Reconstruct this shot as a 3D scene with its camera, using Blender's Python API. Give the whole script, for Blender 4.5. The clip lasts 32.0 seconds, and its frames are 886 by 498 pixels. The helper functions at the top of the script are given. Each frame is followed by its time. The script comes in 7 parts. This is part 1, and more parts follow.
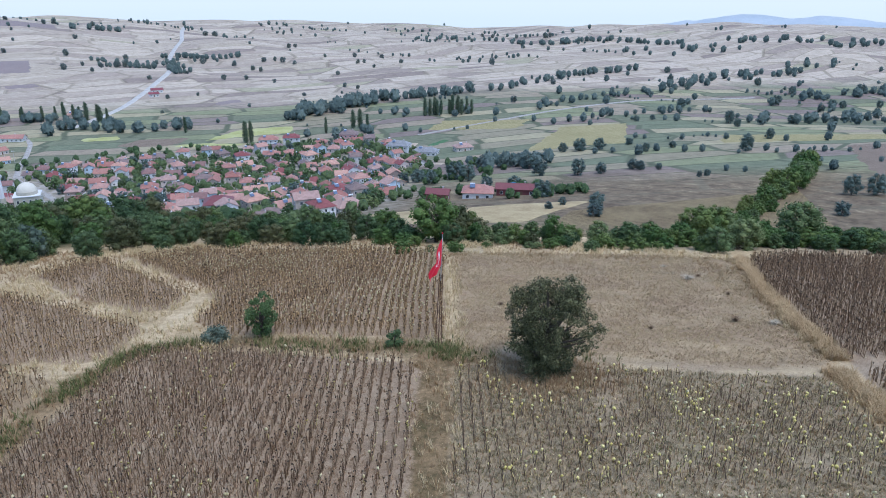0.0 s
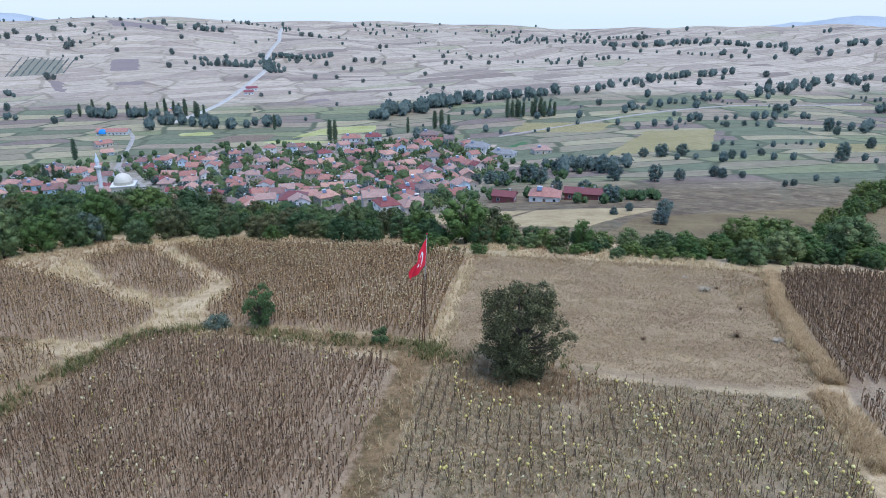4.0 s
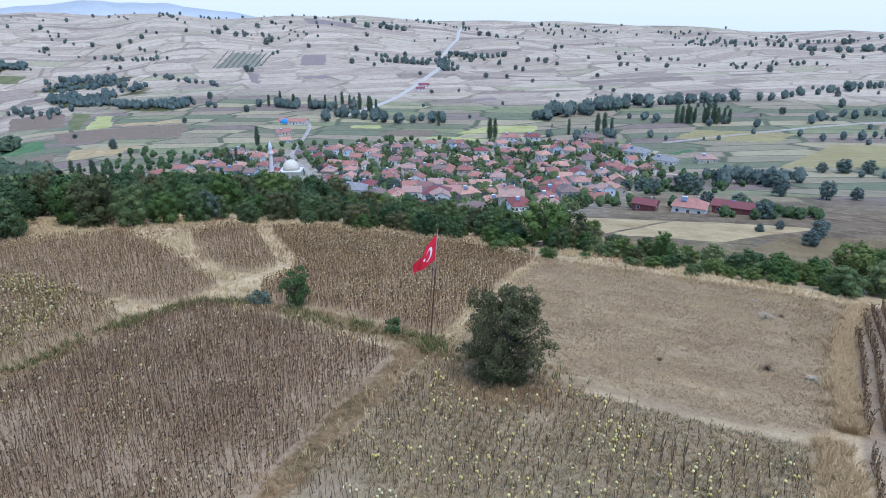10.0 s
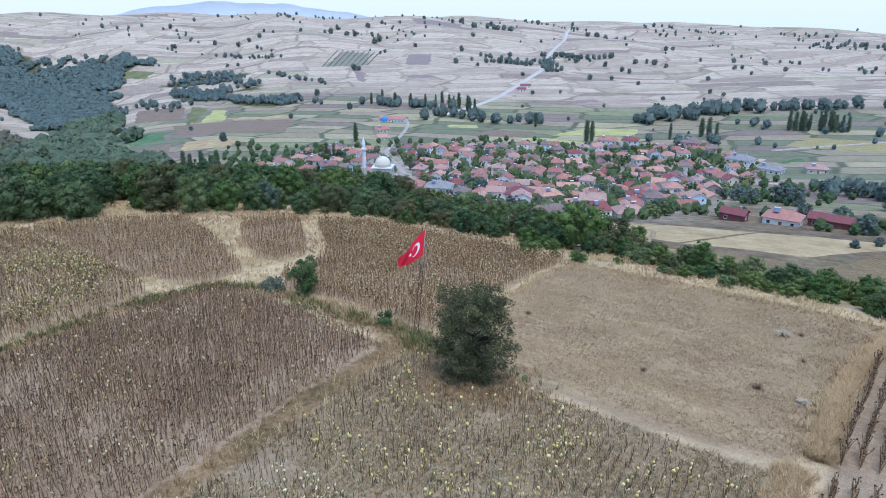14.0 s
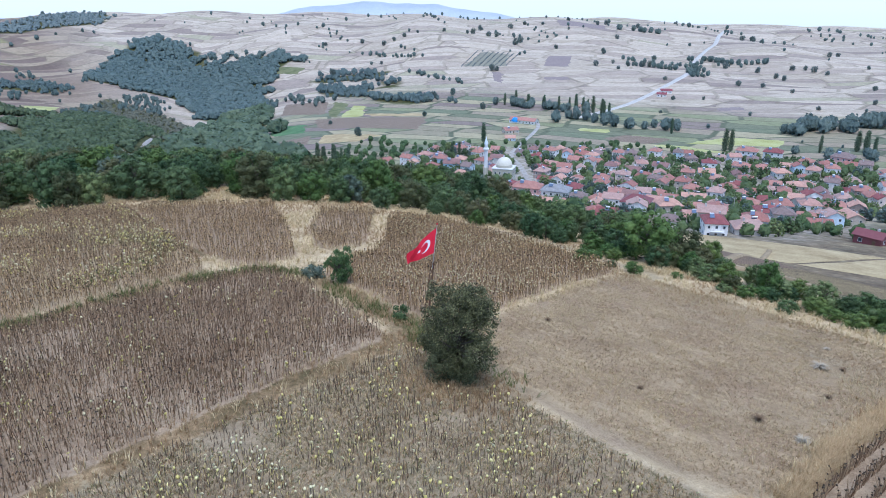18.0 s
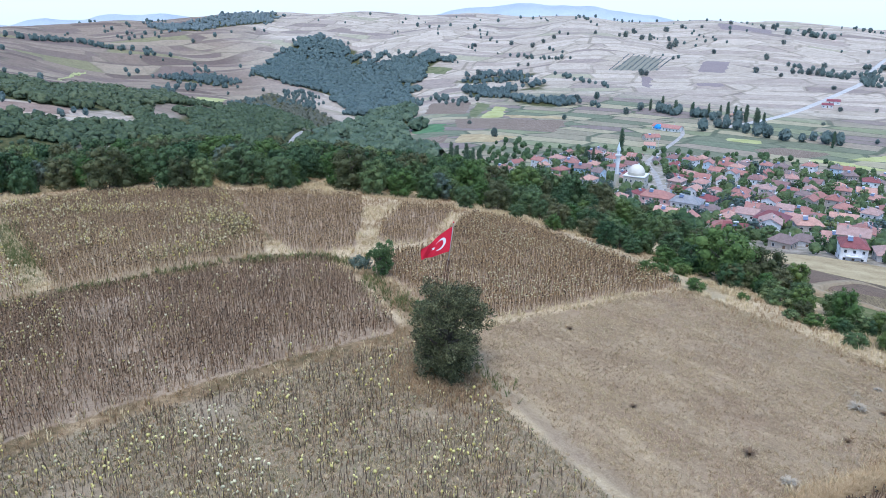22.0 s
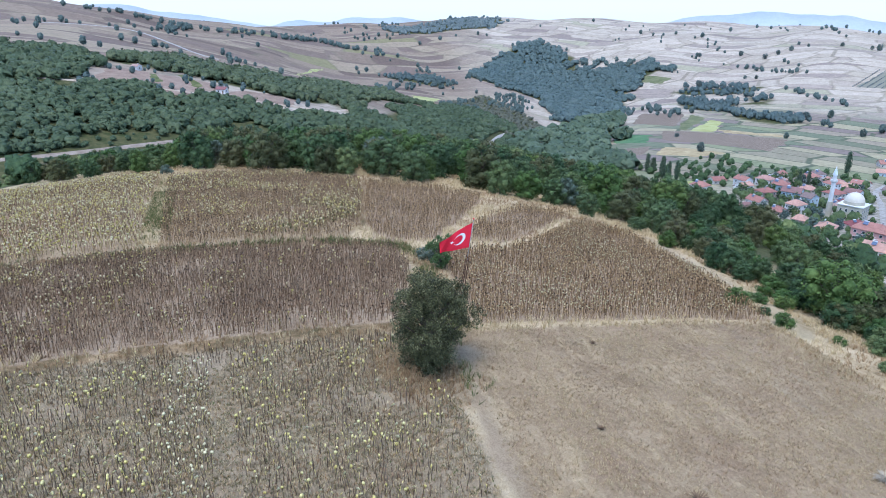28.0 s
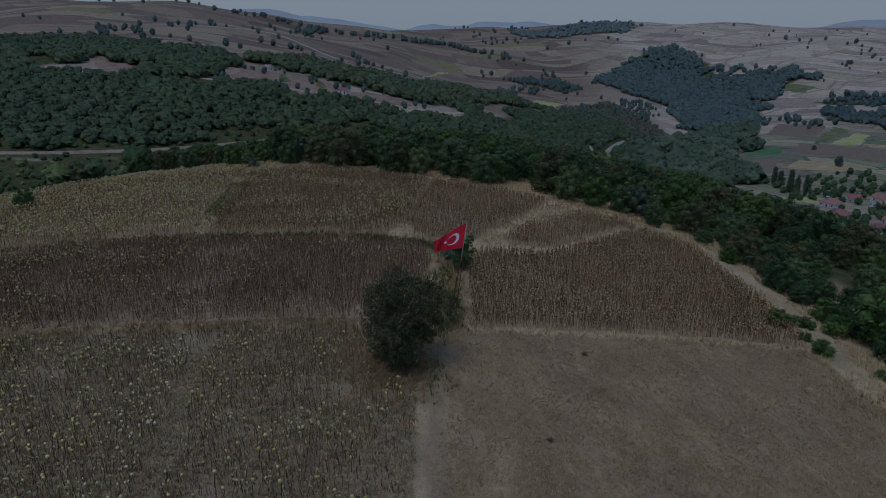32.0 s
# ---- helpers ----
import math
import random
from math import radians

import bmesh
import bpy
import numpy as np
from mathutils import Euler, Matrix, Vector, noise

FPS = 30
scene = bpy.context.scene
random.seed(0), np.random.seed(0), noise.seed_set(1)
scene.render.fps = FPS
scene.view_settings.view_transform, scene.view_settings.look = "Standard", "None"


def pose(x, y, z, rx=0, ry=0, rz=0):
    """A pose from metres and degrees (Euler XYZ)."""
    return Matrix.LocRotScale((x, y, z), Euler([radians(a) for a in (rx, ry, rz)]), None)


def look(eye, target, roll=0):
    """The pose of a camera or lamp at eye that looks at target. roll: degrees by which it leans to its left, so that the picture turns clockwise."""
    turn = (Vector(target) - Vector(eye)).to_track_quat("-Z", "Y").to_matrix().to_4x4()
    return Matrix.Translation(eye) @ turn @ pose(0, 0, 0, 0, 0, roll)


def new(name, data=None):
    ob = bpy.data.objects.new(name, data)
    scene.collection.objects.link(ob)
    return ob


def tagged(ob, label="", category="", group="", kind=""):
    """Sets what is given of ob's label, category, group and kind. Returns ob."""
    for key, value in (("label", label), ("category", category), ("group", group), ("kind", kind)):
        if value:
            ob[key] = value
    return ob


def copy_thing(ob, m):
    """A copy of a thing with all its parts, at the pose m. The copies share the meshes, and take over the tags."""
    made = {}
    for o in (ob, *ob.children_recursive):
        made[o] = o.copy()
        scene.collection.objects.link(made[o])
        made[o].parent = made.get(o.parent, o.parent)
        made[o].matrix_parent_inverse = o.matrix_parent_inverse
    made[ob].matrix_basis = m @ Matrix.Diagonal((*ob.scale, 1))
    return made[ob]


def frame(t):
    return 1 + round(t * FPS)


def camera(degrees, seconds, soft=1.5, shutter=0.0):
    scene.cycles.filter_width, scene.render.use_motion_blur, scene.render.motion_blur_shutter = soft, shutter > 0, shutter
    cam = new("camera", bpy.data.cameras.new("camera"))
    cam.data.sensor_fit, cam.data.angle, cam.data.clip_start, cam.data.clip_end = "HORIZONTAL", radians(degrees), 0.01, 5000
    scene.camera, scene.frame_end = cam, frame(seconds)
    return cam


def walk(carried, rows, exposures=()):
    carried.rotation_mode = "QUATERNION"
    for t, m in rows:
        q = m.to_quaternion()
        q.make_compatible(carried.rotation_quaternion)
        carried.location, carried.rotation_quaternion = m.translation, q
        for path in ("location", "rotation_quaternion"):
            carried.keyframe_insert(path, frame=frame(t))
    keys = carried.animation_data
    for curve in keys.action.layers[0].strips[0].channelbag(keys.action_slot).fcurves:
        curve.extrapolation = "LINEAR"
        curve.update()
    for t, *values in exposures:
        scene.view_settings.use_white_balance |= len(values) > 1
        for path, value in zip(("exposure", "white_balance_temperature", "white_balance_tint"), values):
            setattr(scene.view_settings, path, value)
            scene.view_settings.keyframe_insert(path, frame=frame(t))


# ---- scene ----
cam = camera(64.25, 32.0, soft=0.55)
# seconds, place in metres, yaw, pitch, roll in degrees
ROWS = [
    (0.0, 0.071, -0.284, 27.683, 0.142, -20.357, -0.304),
    (0.5, 1.108, -0.317, 27.725, 1.011, -20.352, -0.279),
    (1.0, 2.076, -0.343, 27.747, 1.839, -20.333, -0.258),
    (1.5, 3.118, -0.371, 27.746, 2.739, -20.310, -0.232),
    (2.0, 4.113, -0.382, 27.753, 3.564, -20.314, -0.203),
    (2.5, 5.175, -0.381, 27.772, 4.440, -20.314, -0.166),
    (4.5, 9.023, -0.142, 27.867, 8.667, -20.276, -0.055),
    (5.0, 10.044, -0.014, 27.877, 9.960, -20.272, -0.028),
    (5.5, 10.983, 0.122, 27.868, 11.168, -20.284, -0.002),
    (6.0, 11.982, 0.287, 27.856, 12.448, -20.283, -0.004),
    (6.5, 12.936, 0.456, 27.835, 13.643, -20.281, -0.007),
    (7.0, 13.958, 0.665, 27.815, 14.881, -20.276, 0.015),
    (7.5, 14.920, 0.890, 27.822, 16.021, -20.282, 0.010),
    (8.0, 15.957, 1.140, 27.811, 17.176, -20.289, 0.020),
    (8.5, 16.950, 1.396, 27.799, 18.254, -20.276, 0.032),
    (9.0, 18.012, 1.678, 27.793, 19.405, -20.279, 0.047),
    (9.5, 19.014, 1.981, 27.780, 20.491, -20.282, 0.059),
    (10.0, 20.084, 2.325, 27.776, 21.647, -20.289, 0.081),
    (10.5, 21.095, 2.679, 27.776, 22.719, -20.310, 0.095),
    (11.0, 22.167, 3.086, 27.749, 23.866, -20.303, 0.131),
    (11.5, 23.188, 3.487, 27.709, 24.935, -20.301, 0.148),
    (12.0, 24.269, 3.947, 27.655, 26.071, -20.282, 0.175),
    (12.5, 25.292, 4.397, 27.621, 27.131, -20.267, 0.206),
    (13.0, 26.375, 4.902, 27.607, 28.256, -20.256, 0.224),
    (13.5, 27.407, 5.399, 27.572, 29.302, -20.239, 0.254),
    (15.5, 31.618, 7.615, 27.527, 33.821, -20.199, 0.201),
    (16.0, 32.692, 8.270, 27.491, 35.434, -20.184, 0.189),
    (16.5, 33.699, 8.951, 27.485, 37.084, -20.175, 0.202),
    (17.0, 34.760, 9.696, 27.479, 38.692, -20.151, 0.203),
    (17.5, 35.745, 10.426, 27.519, 40.158, -20.135, 0.184),
    (18.0, 36.769, 11.231, 27.547, 41.714, -20.117, 0.184),
    (18.5, 37.719, 12.013, 27.535, 43.179, -20.108, 0.169),
    (19.0, 38.699, 12.873, 27.517, 44.742, -20.084, 0.141),
    (19.5, 39.619, 13.712, 27.507, 46.212, -20.060, 0.140),
    (20.0, 40.585, 14.633, 27.523, 47.808, -20.031, 0.172),
    (20.5, 41.438, 15.515, 27.544, 49.308, -20.006, 0.169),
    (21.0, 42.329, 16.474, 27.511, 50.835, -19.984, 0.152),
    (21.5, 43.130, 17.399, 27.474, 52.240, -19.975, 0.126),
    (22.0, 43.983, 18.416, 27.402, 53.753, -19.955, 0.125),
    (22.5, 44.761, 19.387, 27.338, 55.142, -19.940, 0.127),
    (23.0, 45.546, 20.434, 27.302, 56.669, -19.907, 0.106),
    (23.5, 46.286, 21.460, 27.231, 58.105, -19.889, 0.116),
    (24.0, 46.987, 22.505, 27.192, 59.556, -19.858, 0.128),
    (24.5, 47.664, 23.598, 27.126, 61.072, -19.822, 0.079),
    (25.0, 48.281, 24.643, 27.019, 62.517, -19.770, 0.015),
    (25.5, 48.919, 25.776, 26.886, 64.064, -19.728, -0.054),
    (27.5, 51.045, 30.378, 26.703, 70.010, -19.579, -0.178),
    (28.0, 51.492, 31.511, 26.648, 71.282, -19.513, -0.238),
    (28.5, 51.937, 32.727, 26.535, 72.550, -19.464, -0.288),
    (29.0, 52.342, 33.924, 26.475, 73.732, -19.428, -0.277),
    (29.5, 52.728, 35.218, 26.416, 75.042, -19.372, -0.242),
    (30.0, 53.043, 36.447, 26.394, 76.321, -19.334, -0.191),
    (30.5, 53.377, 37.775, 26.421, 77.686, -19.293, -0.183),
    (31.0, 53.639, 39.039, 26.404, 78.981, -19.263, -0.133),
    (31.5, 53.891, 40.398, 26.355, 80.330, -19.231, -0.070),
    (32.0, 54.084, 41.666, 26.321, 81.587, -19.221, -0.053),
]
walk(cam, [(t, pose(x, y, z, 90 + pitch, roll, yaw)) for t, x, y, z, yaw, pitch, roll in ROWS],
     exposures=[(0.0, 0.83, 5720, 9), (12.0, 0.91, 5690, 9), (20.0, 1.06, 5640, 9), (29.9, 1.14, 5570, 9), (30.2, 1.11, 5570, 9), (30.5, 0.91, 5570, 9), (31.0, 0.3, 5570, 9), (31.5, -0.38, 5570, 9), (32.0, -1.15, 5570, 9)])

# ---- world and light ----
world = bpy.data.worlds.new("overcast_sky")
scene.world = world
world.use_nodes = True
wt = world.node_tree
sky = wt.nodes.new("ShaderNodeTexSky")
sky.sky_type = "NISHITA"
sky.sun_disc = False
sky.sun_elevation, sky.sun_rotation = radians(67), radians(135)
sky.altitude, sky.air_density, sky.dust_density, sky.ozone_density = 300, 1.0, 1.5, 1.0
back = wt.nodes["Background"]
back.inputs["Strength"].default_value = 0.15
wt.links.new(sky.outputs["Color"], back.inputs["Color"])
sun = new("sun", bpy.data.lights.new("sun", "SUN"))
sun.data.energy, sun.data.angle, sun.data.color = 1.0, radians(30), (1.0, 0.97, 0.93)
sun.matrix_world = look((90, -60, 300), (0, 30, 0))


# ---- materials ----
def tree_of(name):
    m = bpy.data.materials.new(name)
    m.use_nodes = True
    t = m.node_tree
    return m, t, t.nodes["Principled BSDF"]


def node(t, kind, **sets):
    n = t.nodes.new("ShaderNode" + kind)
    for key, value in sets.items():
        n.inputs[key.replace("_", " ")].default_value = value
    return n


def noise_of(t, scale, detail=4.0, rough=0.6, vector=None):
    n = node(t, "TexNoise", Scale=scale, Detail=detail, Roughness=rough)
    if vector:
        t.links.new(vector, n.inputs["Vector"])
    return n.outputs["Fac"]


def ramp_of(t, fac, stops, hard=False):
    n = t.nodes.new("ShaderNodeValToRGB")
    n.color_ramp.interpolation = "CONSTANT" if hard else "LINEAR"
    e = n.color_ramp.elements
    while len(e) < len(stops):
        e.new(0.5)
    for el, (p, c) in zip(e, stops):
        el.position, el.color = p, (*c, 1)
    t.links.new(fac, n.inputs["Fac"])
    return n.outputs["Color"]


def mix_of(t, fac, a, b, blend="MIX"):
    n = t.nodes.new("ShaderNodeMix")
    n.data_type, n.blend_type = "RGBA", blend
    for value, i in ((fac, 0), (a, 6), (b, 7)):
        if isinstance(value, (int, float)):
            n.inputs[i].default_value = value
        elif isinstance(value, tuple):
            n.inputs[i].default_value = (*value, 1)
        else:
            t.links.new(value, n.inputs[i])
    return n.outputs[2]


def math_of(t, op, a, b=0.0, c=None):
    n = t.nodes.new("ShaderNodeMath")
    n.operation = op
    n.use_clamp = False
    for i, value in enumerate((a, b, c)):
        if value is None:
            continue
        if isinstance(value, (int, float)):
            n.inputs[i].default_value = value
        else:
            t.links.new(value, n.inputs[i])
    return n.outputs[0]


def clamp_step(t, value, lo, hi):
    n = t.nodes.new("ShaderNodeMapRange")
    n.interpolation_type = "SMOOTHSTEP"
    t.links.new(value, n.inputs[0])
    n.inputs[1].default_value, n.inputs[2].default_value = lo, hi
    return n.outputs[0]


def bump_of(t, height, strength, distance):
    n = node(t, "Bump", Strength=strength, Distance=distance)
    t.links.new(height, n.inputs["Height"])
    return n.outputs["Normal"]


def surface(name, colours, scale=3.0, fine=40.0, rough=0.85, metal=0.0, bump=0.3, depth=0.01, vary=0.0, world_space=False, spread=0.25):
    """A surface with a few colours in broad blotches, finer grain on top, and a change from object to object."""
    m, t, b = tree_of(name)
    if world_space:
        vec = node(t, "NewGeometry").outputs["Position"]
    else:
        vec = node(t, "TexCoord").outputs["Object"]
    broad = noise_of(t, scale, 3.0, 0.6, vec)
    grain = noise_of(t, fine, 4.0, 0.7, vec)
    n = len(colours)
    stops = [(0.5 + spread * (i / max(1, n - 1) - 0.5) * 2, c) for i, c in enumerate(colours)]
    col = ramp_of(t, math_of(t, "ADD", math_of(t, "MULTIPLY", broad, 0.7), math_of(t, "MULTIPLY", grain, 0.3)), stops)
    if vary:
        info = node(t, "ObjectInfo")
        hsv = node(t, "HueSaturation")
        t.links.new(math_of(t, "MULTIPLY_ADD", info.outputs["Random"], vary, 1 - vary / 2), hsv.inputs["Value"])
        t.links.new(math_of(t, "MULTIPLY_ADD", info.outputs["Random"], vary * 0.06, 0.5 - vary * 0.03), hsv.inputs["Hue"])
        t.links.new(col, hsv.inputs["Color"])
        col = hsv.outputs["Color"]
    t.links.new(col, b.inputs["Base Color"])
    b.inputs["Roughness"].default_value, b.inputs["Metallic"].default_value = rough, metal
    b.inputs["Specular IOR Level"].default_value = 0.3
    if bump:
        t.links.new(bump_of(t, grain, bump, depth), b.inputs["Normal"])
    return m


def leafy(name, colours, rough=0.6, vary=0.35, island=0.4, grain=0.9):
    """Leaves: each leaf or clump its own shade, gaps between the sprays painted as dark noise, each tree its own tone.
    """
    m, t, b = tree_of(name)
    geo = node(t, "NewGeometry")
    info = node(t, "ObjectInfo")
    pos = geo.outputs["Position"]
    patch = noise_of(t, 0.05, 2.0, 0.5, pos)
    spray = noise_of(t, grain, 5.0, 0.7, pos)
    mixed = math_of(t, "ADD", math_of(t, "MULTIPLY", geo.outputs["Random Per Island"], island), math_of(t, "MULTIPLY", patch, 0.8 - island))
    # noise in the colour paints shade between the sprays
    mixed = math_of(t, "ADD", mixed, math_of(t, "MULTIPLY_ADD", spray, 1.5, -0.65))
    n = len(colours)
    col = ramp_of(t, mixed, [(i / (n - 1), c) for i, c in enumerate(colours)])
    hsv = node(t, "HueSaturation")
    t.links.new(math_of(t, "MULTIPLY_ADD", info.outputs["Random"], vary, 1 - vary / 2), hsv.inputs["Value"])
    t.links.new(math_of(t, "MULTIPLY_ADD", info.outputs["Random"], -0.05, 0.525), hsv.inputs["Hue"])
    t.links.new(col, hsv.inputs["Color"])
    t.links.new(hsv.outputs["Color"], b.inputs["Base Color"])
    b.inputs["Roughness"].default_value = rough
    b.inputs["Specular IOR Level"].default_value = 0.15
    t.links.new(bump_of(t, spray, 0.6, 0.5 / grain), b.inputs["Normal"])
    return m


# ---- the lie of the land ----
# relief rings: distance from the hill, breadth of each swell, rises and hollows from east to south-west
RELIEF = [
    (140, 130, [-6, 14, 30, 9, -74, 83]),
    (330, 190, [14, -77, 116, -125, 128, -148, 148, -101, 0]),
    (620, 300, [272, -158, 18, 41, -20, -6, 22, -12, 70, -75, 142]),
    (1050, 430, [4, -42, 60, -33, 0, -49, 117, -178, -20, 173, -143, 9]),
    (1750, 640, [-71, -70, 114, -32, 4, 43, 15, -36, 152, -142, 117, 52, 47]),
    (2900, 1100, [47, 28, 42, 28, 55, 7, 40, 108, 3, 56, -9, 50]),
    (4500, 1700, [-128, -93, -82, -112, -70, -105, -135, -53, -129, -69]),
]

def hill_top(x, y):
    """The gently domed hill with the fields on it."""
    return 0.634 + 0.0519 * x + 0.0702 * y - 0.000408 * x * x - 0.000308 * x * y - 0.001515 * y * y


def from_line(line, x, y):
    """Distance to a line of points."""
    best = np.full(np.shape(x), 1e9)
    for (ax, ay), (bx, by) in zip(line, line[1:]):
        ex, ey = bx - ax, by - ay
        f = np.clip(((x - ax) * ex + (y - ay) * ey) / (ex * ex + ey * ey), 0, 1)
        best = np.minimum(best, np.hypot(x - ax - f * ex, y - ay - f * ey))
    return best


GORGE = [(-470, 270), (-620, 380), (-740, 470), (-880, 560), (-1050, 640), (-1250, 700)]


def country(x, y):
    """The valley, the village plain and the far slopes."""
    z = np.full(np.shape(x), -75.0)
    for r, s, swells in RELIEF:
        for k, h in enumerate(swells):
            a = radians(-80 + (k + 0.5) * 230 / len(swells))
            cx, cy = round(-r * math.sin(a), -1), round(r * math.cos(a), -1)
            z = z + h * np.exp(-((x - cx) ** 2 + (y - cy) ** 2) / (2 * s * s))
    # the wooded gorge, and folds in the far slopes
    z = z - 20 * np.exp(-(from_line(GORGE, x, y) / 80) ** 2)
    r = np.hypot(x, y)
    fold = np.sin(x / 118 + 1.7 * np.sin(y / 173)) * np.sin(y / 97 + 1.3 * np.sin(x / 151)) + 0.5 * np.sin((x + y) / 61 + np.sin((x - y) / 83))
    return z + fold * 7.5 * np.clip((r - 750) / 500, 0, 1) * np.clip((2600 - r) / 900, 0, 1)


def land(x, y):
    """Height of the ground, for numbers or arrays."""
    x, y = np.asarray(x, float), np.asarray(y, float)
    near, far = hill_top(x, y), country(x, y)
    k = 0.35
    return far + np.logaddexp(0, np.clip((near - far) * k, -60, 400)) / k


# ---- plan of the fields on the hill ----
FIELD_DARK = [(-29.5, -30), (-2.3, -30), (-1.7, 46.3), (-2.8, 47.9), (-9.7, 49.4), (-18, 51.2), (-23, 51.4), (-25.4, 49.6), (-26, 45.5), (-27, 39.4), (-27.6, 31), (-28.6, 16)]
FIELD_BROWN = [(-19, 54.8), (-11.6, 53.9), (0.2, 52.2), (0.4, 84.5), (-12.8, 87.6), (-33, 90.5), (-41, 86.5), (-38.2, 82.4), (-26.3, 70.4), (-22.6, 64.4), (-22.7, 58.4)]
FIELD_THIN = [(-1.2, -25), (26.5, -25), (27.4, 44.2), (19, 45.2), (9, 46.5), (1, 47)]
FIELD_MOWN = [(1.6, 48.6), (5, 47.6), (12, 46.9), (19, 45.7), (28.9, 45.4), (29.6, 55), (31.0, 64), (34.2, 78.5), (18.5, 82), (1.4, 83.5)]
FIELD_EAST = [(29.4, 20), (74, 12), (88, 72), (43, 82), (36.9, 79.4), (34.5, 73), (32.6, 65), (31.3, 58), (30.7, 50), (30.2, 40)]
FIELD_PALE = [(-32.6, -45), (-110, -40), (-96, 22.5), (-31.4, 23.2)]
FIELD_MIDDLE = [(-31.0, 25.2), (-90, 24.2), (-88, 43), (-74, 58.0), (-57, 54.6), (-43, 51.4), (-36, 49.6), (-29.4, 46.8), (-29.9, 40), (-30.6, 33)]
FIELD_WEST = [(-27.2, 51.8), (-29, 50.2), (-35.8, 50.6), (-43.8, 52), (-54.5, 54.5), (-64, 56.8), (-73, 59.6), (-67.5, 69.5), (-59, 76.5), (-42.8, 67.6), (-32.7, 60.9), (-26.8, 57)]
FIELD_DIAMOND = [(-40.4, 69.2), (-50, 79), (-48.5, 86), (-45, 86.5), (-31, 72), (-26, 66.2), (-26.9, 62.2), (-30, 62.1)]
TRACK = [(5, 49.5), (9.5, 48), (14, 47.0), (19.5, 46.0), (25, 45.2), (32, 45.8), (45, 47)]


# the bare strip along the rim of the brown field
TRACK_RIM = [(-34, 93.2), (-13, 89.9), (0.5, 87), (4, 85.4)]
# the weedy banks between the fields
BANK_NORTH = [(-76, 60), (-64, 56.4), (-54, 54.2), (-43.5, 51.8), (-36, 50.2)]
BANK = [(-31.6, -24), (-31, 8), (-29.6, 22), (-29, 33), (-28.3, 41), (-27.2, 47.5), (-25.2, 51.6), (-20, 53.2), (-10, 51.8), (0, 50.2), (1, 48.4), (12, 47.2)]


def away_from(poly, x, y):
    """Signed distance to a polygon's edge, below zero inside."""
    px, py = np.array(poly, float).T
    qx, qy = np.roll(px, -1), np.roll(py, -1)
    best = np.full(np.shape(x), 1e9)
    inside = np.zeros(np.shape(x), bool)
    for ax, ay, bx, by in zip(px, py, qx, qy):
        ex, ey = bx - ax, by - ay
        f = np.clip(((x - ax) * ex + (y - ay) * ey) / (ex * ex + ey * ey), 0, 1)
        best = np.minimum(best, np.hypot(x - ax - f * ex, y - ay - f * ey))
        with np.errstate(divide="ignore", invalid="ignore"):
            inside ^= ((ay > y) != (by > y)) & (x < ex * (y - ay) / (ey if ey else 1e-9) + ax)
    return np.where(inside, -best, best)


def soft(d, w):
    return np.clip(0.5 - d / w, 0, 1)


WOOD_SLOPE = [(-215, -250), (-160, -110), (-146, -60), (-130, -14), (-106, 4), (-99, 24), (-90, 44), (-77, 60), (-71, 69), (-64, 80), (-53, 90), (-38, 94), (-25, 92), (-14, 95), (-6, 99), (-12, 118), (-44, 152), (-80, 196), (-135, 232), (-200, 268), (-262, 278), (-300, 240), (-385, 90), (-376, 52), (-360, 13), (-346, -19), (-332, -58), (-320, -110), (-306, -250)]
WOOD_SPUR = [(-328, -330), (-330, -190), (-341, -110), (-353, -58), (-381, 13), (-400, 56), (-410, 73), (-404, 105), (-418, 187), (-430, 225), (-534, 313), (-683, 368), (-850, 369), (-760, 300), (-600, 215), (-475, 140), (-450, 94), (-458, 56), (-485, -20), (-479, -73), (-500, -190), (-520, -330)]
WOOD_SPUR_TOP = [(-484, -45), (-530, -52), (-572, -38), (-600, -44), (-640, -74), (-650, -104), (-690, -190), (-640, -260), (-500, -240), (-505, -180), (-560, -150), (-540, -118), (-492, -94), (-480, -70)]
WOOD_SPUR_BELT = [(-600, -36), (-655, 0), (-655, 63), (-650, 109), (-735, 170), (-880, 258), (-800, 268), (-640, 196), (-540, 144), (-506, 118), (-514, 90), (-520, 64), (-532, 40), (-558, 22), (-566, -4), (-580, -26)]
WOOD_GORGE = [(-1142, 481), (-1210, 527), (-1359, 662), (-1384, 744), (-1268, 757), (-1171, 715), (-1097, 735), (-1010, 775), (-968, 763), (-950, 699), (-890, 640), (-792, 574), (-740, 504), (-779, 478), (-880, 520), (-962, 540), (-1048, 520)]
WOOD_RIVER = [(-480, 262), (-543, 319), (-700, 430), (-760, 500), (-735, 545), (-600, 440), (-452, 345), (-380, 305), (-345, 275), (-340, 245), (-385, 225), (-450, 245)]
WOOD_COPSES = [[(-1160, 340), (-1060, 400), (-1100, 440), (-1200, 390)], [(-791, 676), (-682, 668), (-638, 615), (-709, 611)], [(-868, 720), (-732, 759), (-722, 718), (-835, 691)], [(-636, 630), (-542, 632), (-517, 586), (-592, 593)], [(-702, 707), (-663, 713), (-634, 681), (-658, 670)]]
WOOD_ROADSIDE = [(-295, -250), (-318, -110), (-330, -58), (-346, -10), (-365, 30), (-380, 90), (-420, 80), (-395, 13), (-365, -58), (-345, -190)]
SCRUB = [(-915, 385), (-990, 450), (-880, 452), (-750, 440), (-640, 372), (-592, 325), (-610, 296), (-775, 325)]
